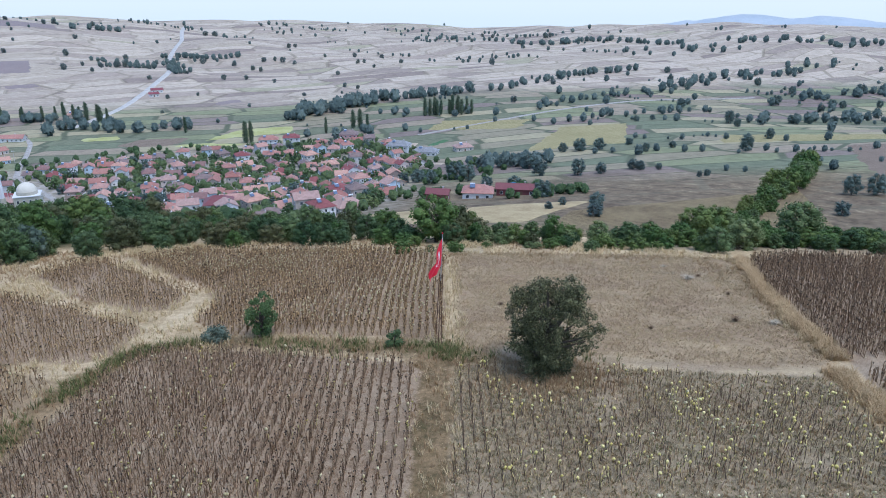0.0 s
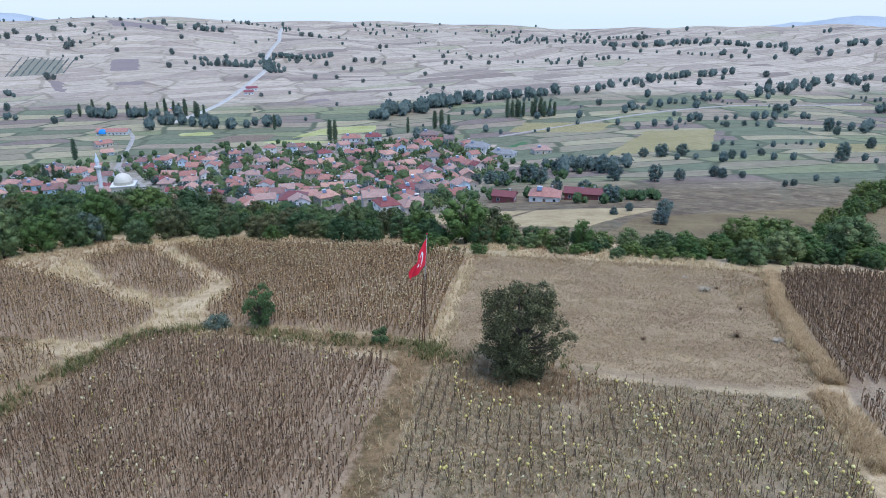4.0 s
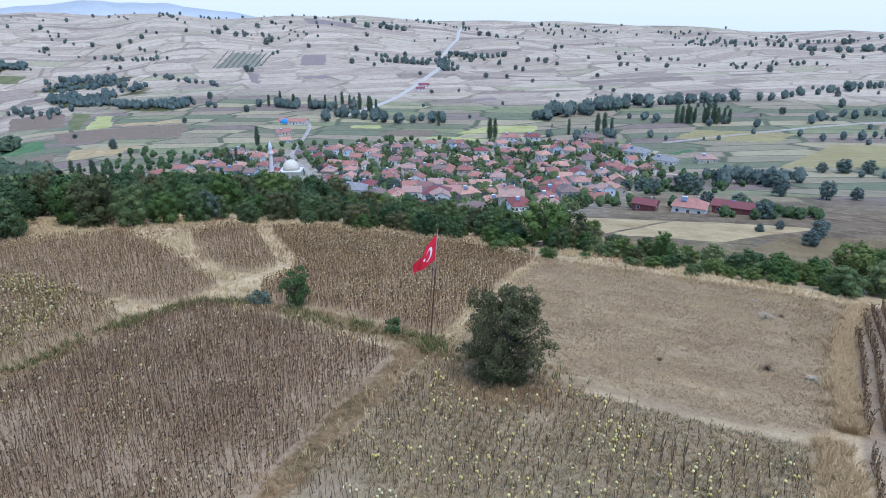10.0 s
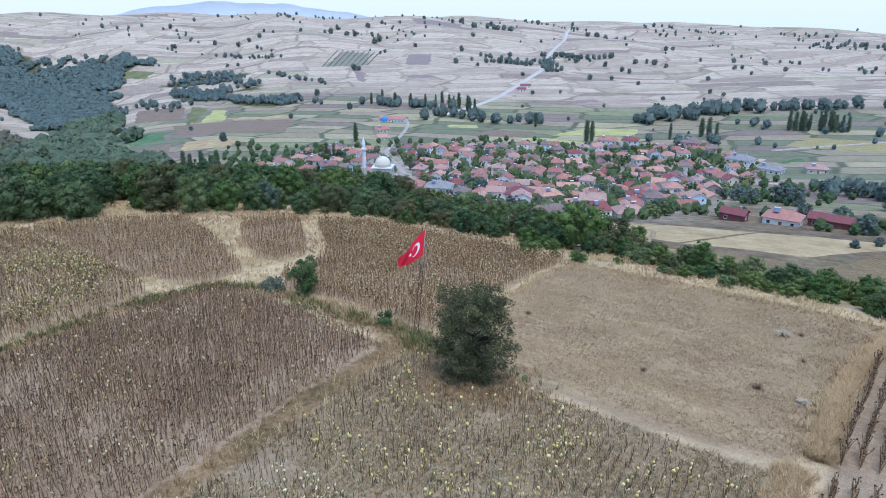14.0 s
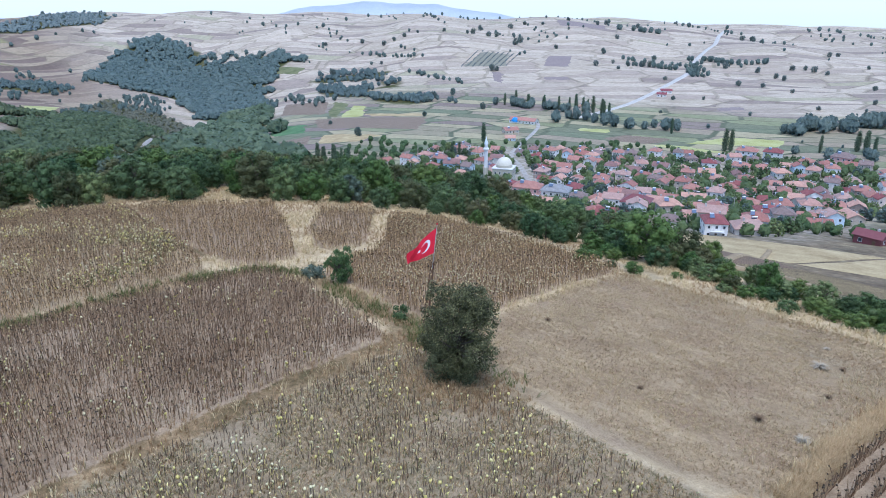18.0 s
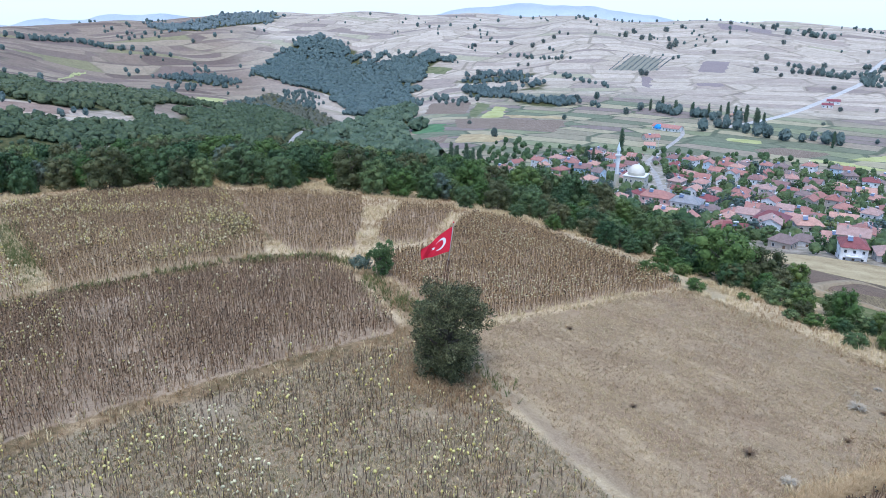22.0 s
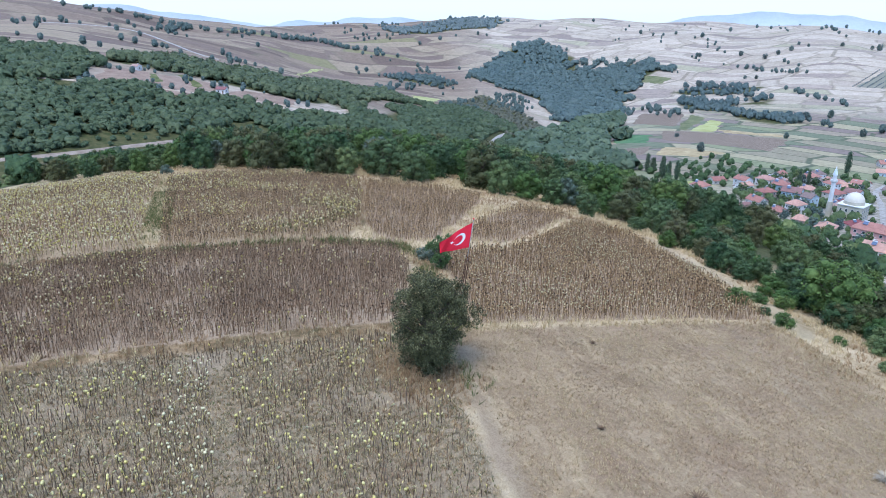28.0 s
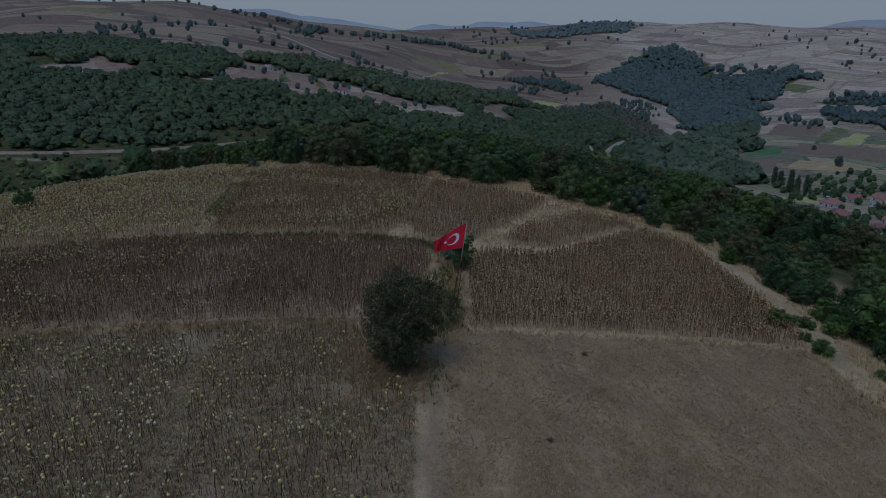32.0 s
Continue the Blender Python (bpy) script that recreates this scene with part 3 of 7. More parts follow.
def clump_arrays(seed, at, size, n=3, uneven=0.3, fine=2.2):
    """A leafy mass with a lumpy surface: vertices, quads and normals."""
    d, f = BALLS[n]
    r = np.array([1 + uneven * noise.noise(Vector(p) * fine + Vector((seed * 3.1, 0, 0))) + 0.5 * uneven * noise.noise(Vector(p) * fine * 2.6 + Vector((0, seed * 1.7, 0))) for p in d])
    v = d * r[:, None] * np.array(size)
    face = np.cross(v[f[:, 2]] - v[f[:, 0]], v[f[:, 3]] - v[f[:, 1]])
    nrm = np.zeros_like(v)
    for k in range(4):
        np.add.at(nrm, f[:, k], face)
    nrm /= np.linalg.norm(nrm, axis=1)[:, None] + 1e-9
    return v + np.array(at), f, nrm


def join_leafy(pieces):
    v, f = join_arrays([p[:2] for p in pieces])
    return v, f, np.vstack([p[2] for p in pieces])


BARK = surface("bark", [(0.06, 0.05, 0.04), (0.12, 0.10, 0.08)], 4, 30, 0.9, bump=0.8, depth=0.03)
# darkest and palest oak tones paint gap shade and leaf highlights
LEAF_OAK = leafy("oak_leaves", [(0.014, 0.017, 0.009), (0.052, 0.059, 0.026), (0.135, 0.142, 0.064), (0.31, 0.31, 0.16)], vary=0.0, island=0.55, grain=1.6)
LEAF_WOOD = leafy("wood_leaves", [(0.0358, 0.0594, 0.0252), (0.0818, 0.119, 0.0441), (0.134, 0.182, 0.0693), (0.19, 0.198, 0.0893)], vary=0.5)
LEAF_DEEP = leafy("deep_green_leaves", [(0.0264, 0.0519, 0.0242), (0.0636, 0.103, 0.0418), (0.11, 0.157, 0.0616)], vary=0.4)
LEAF_OLIVE = leafy("olive_leaves", [(0.05, 0.06, 0.022), (0.095, 0.10, 0.042), (0.15, 0.145, 0.07)], vary=0.4)
LEAF_FRESH = leafy("fresh_leaves", [(0.038, 0.065, 0.017), (0.085, 0.135, 0.036), (0.16, 0.22, 0.065)])
LEAF_YOUNG = leafy("young_leaves", [(0.045, 0.066, 0.022), (0.10, 0.14, 0.048), (0.18, 0.225, 0.085)], vary=0.0, grain=1.8)
LEAF_LIME = leafy("lime_leaves", [(0.06, 0.09, 0.022), (0.12, 0.165, 0.045), (0.20, 0.25, 0.08)])
LEAF_GREY = leafy("grey_leaves", [(0.06, 0.085, 0.06), (0.11, 0.14, 0.10), (0.17, 0.20, 0.15)])


def tree_thing(name, rng, height, spread, leaves, size, material, trunk_to=0.35, lobes_n=9, label="", tall=False, up=0.3, loose=False):
    """A tree: a tapering trunk with limbs, and a crown of leaves over uneven lobes."""
    base = tagged(new(name), label, "tree")
    pieces = []
    top = Vector((rng.normal() * 0.03 * height, rng.normal() * 0.03 * height, height * (0.9 if tall else 0.72)))
    r0 = height * 0.028
    mid = top * 0.5 + Vector((rng.normal(), rng.normal(), 0)) * height * 0.02
    pieces.append(tube_arrays([(0, 0, -0.6), mid * 0.3, mid, top], [r0 * 1.3, r0, r0 * 0.7, r0 * 0.2], 6))
    lobes = []
    for i in range(lobes_n):
        a = i * 2.4 + rng.random()
        f = (i + 0.5) / lobes_n
        z = height * (trunk_to + (0.93 - trunk_to) * f)
        if tall:
            wide = spread * 0.5 * (1 - 0.6 * abs(f - 0.4))
            off, r = wide * 0.25, wide * 0.85
        else:
            wide = spread * 0.5 * math.sqrt(max(0.12, 1 - (2 * f - 0.85) ** 2 / 1.6))
            small = 9 / max(9, lobes_n)
            off, r = wide * (0.3 + 0.55 * rng.random() ** 0.6), wide * (0.24 + (0.16 + 0.24 * rng.random()) * small ** 0.5)
        if loose:
            wide = spread * 0.5 * math.sqrt(max(0.12, 1 - ((f - 0.52) / 0.60) ** 2)) * (0.84 + 0.5 * noise.noise((math.cos(a) * 1.3, math.sin(a) * 1.3, f * 3.0 + spread)))
            wide *= 0.42 + 0.58 * min(1.0, f / 0.36)
            off, r = wide * (0.12 + 0.84 * rng.random() ** 0.5), spread * (0.055 + 0.10 * rng.random())
        p = Vector((math.cos(a) * off, math.sin(a) * off, z))
        lobes.append((*p, max(r, 0.075 * spread)))
        if tall:
            continue
        start = top * min(0.95, (z / top.z) * 0.62)
        pieces.append(tube_arrays([start, (start + p) / 2 + Vector((0, 0, -0.03 * height)), p], [r0 * 0.45, r0 * 0.3, r0 * 0.1], 5))
    v, f = join_arrays(pieces)
    mesh_part("trunk", mesh_of("trunk", v, f, [BARK], smooth=True), base)
    pieces = [leaf_arrays(rng, bunches(rng, lobes, 0.052 * spread) if loose else lobes, leaves, size, up, 0.15 if loose else 0.3)]
    if not loose:
        pieces += [clump_arrays(i + leaves, q[:3], (q[3] * 0.55, q[3] * 0.55, q[3] * 0.5), 2) for i, q in enumerate(lobes)]
    v, f, lit = join_leafy(pieces)
    mesh_part("crown", mesh_of("crown", v, f, [material], smooth=True, normals=lit), base)
    return base


def ground_at(x, y, sink=0.1):
    return float(ground_z(x, y)) - sink




# ---- roads and single fields laid over the land ----
def drape_quad(name, corners, material, label, lift=0.35, step=9.0, category="field"):
    """A four-cornered field laid over the ground."""
    a, b, c, d = [np.array(p, float) for p in corners]
    n = max(2, int(np.linalg.norm(b - a) / step) + 1)
    m = max(2, int(np.linalg.norm(d - a) / step) + 1)
    u, v = np.meshgrid(np.linspace(0, 1, n + 1), np.linspace(0, 1, m + 1))
    p = (1 - v)[..., None] * ((1 - u)[..., None] * a + u[..., None] * b) + v[..., None] * ((1 - u)[..., None] * d + u[..., None] * c)
    shake = np.array([(noise.noise((q[0] * 0.09, q[1] * 0.09, 1.0)), noise.noise((q[0] * 0.09, q[1] * 0.09, 6.0))) for q in p.reshape(-1, 2)]).reshape(p.shape)
    p = p + shake * step * 0.7
    rim = (u == 0) | (u == 1) | (v == 0) | (v == 1)
    z = ground_z(p[..., 0], p[..., 1]) + np.where(rim, -0.3, 0.5 * lift + 0.02)
    k = np.arange(p.shape[0] * p.shape[1]).reshape(p.shape[:2])
    f = np.stack([k[:-1, :-1], k[:-1, 1:], k[1:, 1:], k[1:, :-1]], -1).reshape(-1, 4)
    me = mesh_of(name, np.concatenate([p, z[..., None]], -1).reshape(-1, 3), f, [material], smooth=True)
    return tagged(new(name, me), label, category, kind="structure")


def drape_strip(name, line, width, material, label, lift=0.3, step=4.0):
    """A road laid over the ground along a line of points."""
    pts = [np.array(line[0], float)]
    for p, q in zip(line, line[1:]):
        p, q = np.array(p, float), np.array(q, float)
        n = max(1, int(np.linalg.norm(q - p) / step))
        pts += [p + (q - p) * (i + 1) / n for i in range(n)]
    pts = np.array(pts)
    for _ in range(8):
        pts[1:-1] = (pts[:-2] + 2 * pts[1:-1] + pts[2:]) / 4
    way = np.gradient(pts, axis=0)
    way /= np.linalg.norm(way, axis=1)[:, None]
    side = np.stack([-way[:, 1], way[:, 0]], 1)
    rows = []
    for s in (-0.55, -0.4, 0.4, 0.55):
        q = pts + side * (s * width)
        rows.append(np.column_stack([q, ground_z(q[:, 0], q[:, 1]) + (0.7 * lift if abs(s) < 0.45 else -0.2)]))
    v = np.stack(rows, 1)
    k = np.arange(v.shape[0] * 4).reshape(-1, 4)
    f = np.stack([k[:-1, :-1], k[:-1, 1:], k[1:, 1:], k[1:, :-1]], -1).reshape(-1, 4)
    me = mesh_of(name, v.reshape(-1, 3), f, [material], smooth=True)
    return tagged(new(name, me), label, "road", kind="structure")


def earth(name, colours, scale=0.15, rows=0.0, angle=0.0):
    """Field ground in world space, with faint drill rows."""
    m, t, b = tree_of(name)
    pos = node(t, "NewGeometry").outputs["Position"]
    fac = math_of(t, "ADD", math_of(t, "MULTIPLY", noise_of(t, scale, 4, 0.65, pos), 0.6), math_of(t, "MULTIPLY", noise_of(t, scale * 14, 4, 0.7, pos), 0.4))
    if rows:
        mp = t.nodes.new("ShaderNodeMapping")
        mp.inputs["Rotation"].default_value = (0, 0, radians(angle))
        t.links.new(pos, mp.inputs["Vector"])
        w = node(t, "TexWave", Scale=rows, Distortion=0.6, Detail=2.0)
        t.links.new(mp.outputs[0], w.inputs["Vector"])
        fac = math_of(t, "ADD", math_of(t, "MULTIPLY", fac, 0.65), math_of(t, "MULTIPLY", w.outputs["Fac"], 0.35))
    n = len(colours)
    t.links.new(ramp_of(t, fac, [(0.37 + 0.27 * i / (n - 1), c) for i, c in enumerate(colours)]), b.inputs["Base Color"])
    b.inputs["Roughness"].default_value = 0.95
    b.inputs["Specular IOR Level"].default_value = 0.1
    return m


GRAVEL = earth("pale_gravel", [(0.26, 0.24, 0.21), (0.37, 0.345, 0.31), (0.47, 0.44, 0.40)], 0.3)
PASTURE = earth("rough_pasture", [(0.0656, 0.0451, 0.0286), (0.135, 0.0943, 0.0571), (0.205, 0.148, 0.084), (0.369, 0.295, 0.151)], 0.07, 0.35, 70)
PALE_ROAD = earth("bright_gravel", [(0.36, 0.34, 0.31), (0.47, 0.45, 0.41), (0.56, 0.54, 0.50)], 0.3)
CART = earth("cart_track", [(0.24, 0.18, 0.11), (0.31, 0.24, 0.15), (0.39, 0.31, 0.20)], 0.3)
F_RED = earth("red_earth", [(0.204, 0.14, 0.102), (0.289, 0.208, 0.157), (0.357, 0.272, 0.212)], 0.1)
BROWN_ROAD = earth("brown_dirt_road", [(0.22, 0.17, 0.13), (0.31, 0.25, 0.195), (0.40, 0.33, 0.27)], 0.2)
DIRT = earth("dirt_track", [(0.34, 0.26, 0.19), (0.46, 0.37, 0.28), (0.55, 0.46, 0.36)], 0.2)
F_PLANT = earth("orchard_ground", [(0.20, 0.20, 0.15), (0.27, 0.255, 0.20)], 0.1, 0.09, 30)
F_PURPLE = earth("ploughed_violet", [(0.22, 0.18, 0.17), (0.29, 0.24, 0.22)], 0.05, 0.12, 30)
F_YELLOW = earth("yellow_crop", [(0.30, 0.31, 0.11), (0.40, 0.40, 0.17), (0.46, 0.46, 0.23)], 0.06)
F_WHEAT = earth("wheat_stubble", [(0.22, 0.19, 0.085), (0.32, 0.275, 0.135), (0.40, 0.35, 0.19)], 0.05, 0.12, 75)
F_GREEN = earth("green_crop", [(0.06, 0.13, 0.06), (0.10, 0.19, 0.09), (0.15, 0.24, 0.12)], 0.06)
F_BROWN = earth("brown_plough", [(0.15, 0.11, 0.08), (0.215, 0.165, 0.125), (0.29, 0.23, 0.175)], 0.12, 0.5, 60)
F_STUBBLE = earth("pale_stubble", [(0.28, 0.21, 0.115), (0.40, 0.315, 0.175), (0.50, 0.405, 0.24)], 0.12)
F_DARK = earth("dark_plough", [(0.10, 0.068, 0.047), (0.165, 0.116, 0.08), (0.23, 0.165, 0.115)], 0.15, 0.45, 60)
F_VINE = earth("weedy_green", [(0.07, 0.085, 0.03), (0.13, 0.145, 0.055), (0.22, 0.20, 0.095)], 0.2)
WATER = surface("still_water", [(0.30, 0.36, 0.38), (0.36, 0.42, 0.44)], 0.05, 1, 0.15, bump=0, world_space=True)

drape_strip("country_road", [(-321, 600), (-320, 697), (-333, 803), (-346, 906), (-378, 1003), (-409, 1081), (-449, 1254), (-500, 1400), (-556, 1600)], 7, PALE_ROAD, "pale country road climbing the far hillside", 0.6, 10)
drape_strip("village_street", [(-335, 560), (-320, 540), (-300, 499), (-279, 452), (-262, 418), (-231, 389), (-199, 352), (-174, 326), (-150, 306)], 3.6, GRAVEL, "pale gravel street leading through the village", 0.35)
drape_strip("lane", [(-21, 512), (-28, 470), (-20, 430), (0, 420)], 4.5, DIRT, "dirt lane at the edge of the village", 0.35)
drape_strip("valley_lane", [(-20, 545), (40, 585), (110, 640), (190, 700), (330, 760)], 4, GRAVEL, "pale farm lane crossing the valley fields", 0.5, 8)
SPUR_ROAD = [(-318, -190), (-330, -110), (-342, -58), (-357, -19), (-371, 13), (-388, 52)]
HAIRPIN = [(-625, 330), (-600, 312), (-560, 288), (-531, 272), (-513, 268), (-520, 258), (-545, 262)]
drape_strip("spur_road", SPUR_ROAD, 4, BROWN_ROAD, "bare dirt road cut along the wooded slope", 0.8)
drape_strip("bend_road", HAIRPIN, 4, GRAVEL, "pale hairpin road above the river trees", 0.8)
drape_strip("upper_lane", [(-560, 160), (-520, 150), (-480, 120), (-470, 60), (-480, 0), (-500, -90), (-490, -180)], 3.2, DIRT, "dirt lane along the top of the wood", 0.8)
drape_strip("hill_lane", [(-1000, -150), (-1050, -60), (-960, 20), (-890, 60)], 5, GRAVEL, "pale lane on the far plateau", 0.8, 10)
drape_strip("field_path", [(-17, 205), (-8, 160), (1, 122), (5, 104), (13, 106), (24, 96)], 1.5, CART, "faint cart track through the stubble", 1.0, 1.0)

drape_quad("orchard_ground", [(-652, 817), (-591, 856), (-640, 931), (-684, 913)], F_PLANT, "dark orchard plot on the far slope")
drape_quad("ploughed_field", [(-545, 870), (-502, 885), (-552, 972), (-592, 953)], F_PURPLE, "ploughed violet-brown field on the far slope")
drape_quad("ploughed_field", [(-598, 823), (-570, 822), (-519, 748), (-543, 762)], F_PURPLE, "narrow ploughed field on the far slope")
drape_quad("ploughed_field", [(-510, 818), (-470, 838), (-452, 812), (-492, 795)], F_PURPLE, "small ploughed field on the far slope")
drape_quad("ploughed_field", [(-242, 733), (-230, 717), (-205, 735), (-220, 765)], F_PURPLE, "small ploughed field beneath the far slope")
drape_quad("ploughed_field", [(-720, 1180), (-640, 1230), (-700, 1330), (-790, 1270)], F_PURPLE, "broad ploughed field near the skyline")
drape_quad("yellow_field", [(-195, 545), (-122, 579), (-126, 612), (-176, 598)], F_YELLOW, "bright yellow-green field behind the village")
drape_quad("yellow_field", [(-287, 538), (-250, 551), (-262, 576), (-296, 560)], F_YELLOW, "small yellow-green field by the road")
drape_quad("yellow_field", [(-206, 520), (-150, 528), (-152, 542), (-206, 540)], F_YELLOW, "yellow strip field behind the village")
drape_quad("ploughed_field", [(-255, 520), (-205, 522), (-196, 566), (-244, 560)], F_BROWN, "brown ploughed field behind the village")
drape_quad("green_field", [(-19, 500), (-8, 490), (10, 508), (3, 531)], F_GREEN, "dark green crop at the village edge")
drape_quad("wheat_field", [(46, 440), (124, 455), (146, 556), (88, 546)], F_WHEAT, "golden stubble field in the valley")
drape_quad("wheat_field", [(-20, 560), (60, 540), (78, 590), (-5, 610)], F_WHEAT, "golden stubble field in the valley")
drape_quad("green_field", [(-327, 252), (-296, 268), (-300, 286), (-338, 278)], F_GREEN, "small green field among the trees")
drape_quad("yellow_field", [(-324, 284), (-308, 296), (-292, 340), (-330, 335)], F_YELLOW, "pale yellow field by the gardens")
drape_quad("ploughed_field", [(-8, 104), (86, 104), (150, 290), (40, 214)], PASTURE, "wide brown ploughed slope", 0.1, 1.5)
drape_quad("stubble_field", [(-84, 198), (-8, 190), (8, 225), (-46, 222)], F_STUBBLE, "pale stubble strip in front of the village", 0.35, 1.5)
drape_quad("stubble_field", [(-8, 190), (24, 194), (54, 240), (8, 225)], F_STUBBLE, "golden stubble strip below the farmhouse", 0.36, 1.5)
drape_quad("ploughed_field", [(-12, 118), (2, 102), (10, 128), (-22, 190)], F_DARK, "dark ploughed strip below the mown field", 0.7, 1.5)
drape_quad("weedy_field", [(6, 100), (18, 96), (17, 108), (9, 104)], F_VINE, "green weedy corner beside the cart track", 0.75, 1.0)
drape_quad("weedy_field", [(46, 92), (76, 86), (146, 205), (101, 191)], F_VINE, "overgrown green vineyard plot", 0.14, 1.5)
drape_quad("ploughed_field", [(190, 310), (330, 300), (420, 430), (240, 430)], F_BROWN, "brown ploughed field in the valley")
drape_quad("wheat_field", [(170, 440), (420, 460), (430, 500), (190, 490)], F_WHEAT, "golden strip in the valley")
drape_quad("yellow_field", [(-905, 150), (-1010, 170), (-1190, 240), (-1130, 205)], F_YELLOW, "yellow field on the far plateau")
F_OLIVE = earth("olive_grass", [(0.10, 0.115, 0.055), (0.16, 0.17, 0.085), (0.22, 0.22, 0.12)], 0.08)
for corners, soil, lab in (([(-746, 572), (-659, 583), (-576, 505), (-659, 504)], F_BROWN, "brown ploughed strip by the river trees"), ([(-655, 583), (-610, 572), (-540, 488), (-572, 503)], F_OLIVE, "olive grass strip by the river trees"),
                           ([(-603, 568), (-574, 567), (-514, 507), (-540, 486)], F_YELLOW, "yellow stubble strip by the river trees"), ([(-606, 448), (-543, 453), (-496, 416), (-530, 399)], F_GREEN, "green crop strip by the river trees"),
                           ([(-569, 477), (-448, 536), (-398, 469), (-500, 431)], F_BROWN, "wide brown ploughed field behind the gardens"), ([(-499, 373), (-474, 410), (-437, 374), (-440, 345)], F_BROWN, "brown ploughed patch near the gardens"),
                           ([(-474, 413), (-404, 436), (-402, 398), (-430, 376)], F_STUBBLE, "tan stubble patch near the gardens"), ([(-540, 520), (-470, 552), (-452, 540), (-510, 508)], F_STUBBLE, "tan stubble strip below the slope"),
                           ([(-982, 721), (-909, 746), (-898, 710), (-949, 690)], F_OLIVE, "olive grass field above the gorge wood"), ([(-919, 313), (-926, 364), (-822, 311), (-827, 283)], F_YELLOW, "yellow stubble field on the western spur")):
    drape_quad("field_strip", corners, soil, lab, 0.5, 8)
drape_quad("reservoir", [(-904, 538), (-866, 556), (-813, 523), (-858, 511)], WATER, "small pale reservoir in the gorge", 1.5, 12, "water")
drape_quad("clearing", [(-476, -46), (-460, 30), (-516, 60), (-560, -36)], F_RED, "bare clearing with plots on the wooded spur", 0.5)
drape_quad("clearing", [(-487, -126), (-500, -95), (-620, -150), (-640, -185)], F_RED, "bare reddish clearing on the spur", 0.5)
drape_quad("clearing", [(-461, 34), (-476, 98), (-512, 106), (-514, 62)], F_RED, "bare slope beside the wooded spur", 0.5)
drape_quad("vegetable_plot", [(-494, -1), (-499, 11), (-542, 5), (-534, -8)], F_VINE, "small green plot in the clearing", 0.7, 6)
drape_quad("vegetable_plot", [(-487, 30), (-504, 38), (-550, 24), (-545, 15)], F_VINE, "narrow green plot in the clearing", 0.7, 6)

# distant hill ranges, haze painted into their colour, and the pale haze behind them
HAZE_HILL = earth("hazed_hills", [(0.37, 0.42, 0.45), (0.46, 0.50, 0.525)], 0.006)


def far_range(az0, az1, dist, base, crest, seed, label):
    """A long ridge far away; azimuths in degrees from north, turning west."""
    rows, n = [], 70
    for i in range(n + 1):
        f = i / n
        a = radians(az0 + (az1 - az0) * f)
        env = crest(f)
        h = base + env * (0.86 + 0.14 * noise.noise((f * 7, seed, 0))) + 5 * noise.noise((f * 25, seed, 2)) * min(1, env / 40)
        for k, (dd, zz) in enumerate(((-260, base - 60), (-120, base + (h - base) * 0.55), (0, h), (160, base - 60))):
            rows.append((-(dist + dd) * math.sin(a), (dist + dd) * math.cos(a), zz))
    k = np.arange(len(rows)).reshape(-1, 4)
    f = np.stack([k[:-1, :-1], k[:-1, 1:], k[1:, 1:], k[1:, :-1]], -1).reshape(-1, 4)
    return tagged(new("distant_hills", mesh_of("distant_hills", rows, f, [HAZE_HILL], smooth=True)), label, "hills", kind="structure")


far_range(33, 62, 3900, -190, lambda f: 185 * max(0, math.sin(math.pi * min(1, f * 1.15))) ** 0.6, 3, "mountain painted in haze blue behind the far fields")
far_range(80, 112, 4300, -190, lambda f: 215 * min(1, f * 2.2) ** 0.8, 5, "ridge painted in haze blue beyond the plateau")
far_range(66, 87, 3600, -190, lambda f: 150 * max(0, math.sin(math.pi * f)) ** 0.5, 6, "hills painted in haze blue beyond the gorge")
far_range(-36, -14, 3800, -190, lambda f: 120 * max(0, math.sin(math.pi * f)) ** 0.6, 8, "hill painted in dark haze blue behind the valley")

haze_m, haze_t, haze_b = tree_of("haze_sky")
haze_z = haze_t.nodes.new("ShaderNodeSeparateXYZ")
haze_t.links.new(node(haze_t, "NewGeometry").outputs["Position"], haze_z.inputs[0])
haze_col = ramp_of(haze_t, clamp_step(haze_t, haze_z.outputs[2], -330.0, 260.0), [(0.0, (0.78, 0.88, 0.96)), (0.5, (0.86, 0.93, 0.99)), (1.0, (0.90, 0.95, 1.0))])
haze_e = node(haze_t, "Emission", Strength=0.54)
haze_t.links.new(haze_col, haze_e.inputs["Color"])
haze_t.links.new(haze_e.outputs[0], haze_t.nodes["Material Output"].inputs["Surface"])
ring = []
for i in range(121):
    a = 2 * math.pi * i / 120
    for z in (-420, -60, 330):
        ring.append((4880 * math.sin(a), 4880 * math.cos(a), z))
rk = np.arange(len(ring)).reshape(-1, 3)
rf = np.stack([rk[:-1, :-1], rk[1:, :-1], rk[1:, 1:], rk[:-1, 1:]], -1).reshape(-1, 4)
tagged(new("backdrop", mesh_of("backdrop", ring, rf, [haze_m], smooth=True)), "pale hazy sky low over the horizon", "sky", kind="structure")


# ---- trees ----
# leaves of far trees and woods: distance haze painted into pale, bluish colours
LEAF_FAR_HAZED = leafy("hazed_far_leaves", [(0.065, 0.095, 0.086), (0.105, 0.145, 0.128), (0.155, 0.195, 0.165)], vary=0.35, grain=0.6)
LEAF_WOOD_HAZED = leafy("hazed_wood_leaves", [(0.07, 0.105, 0.10), (0.098, 0.135, 0.126), (0.13, 0.168, 0.152)], vary=0.2, grain=0.4)


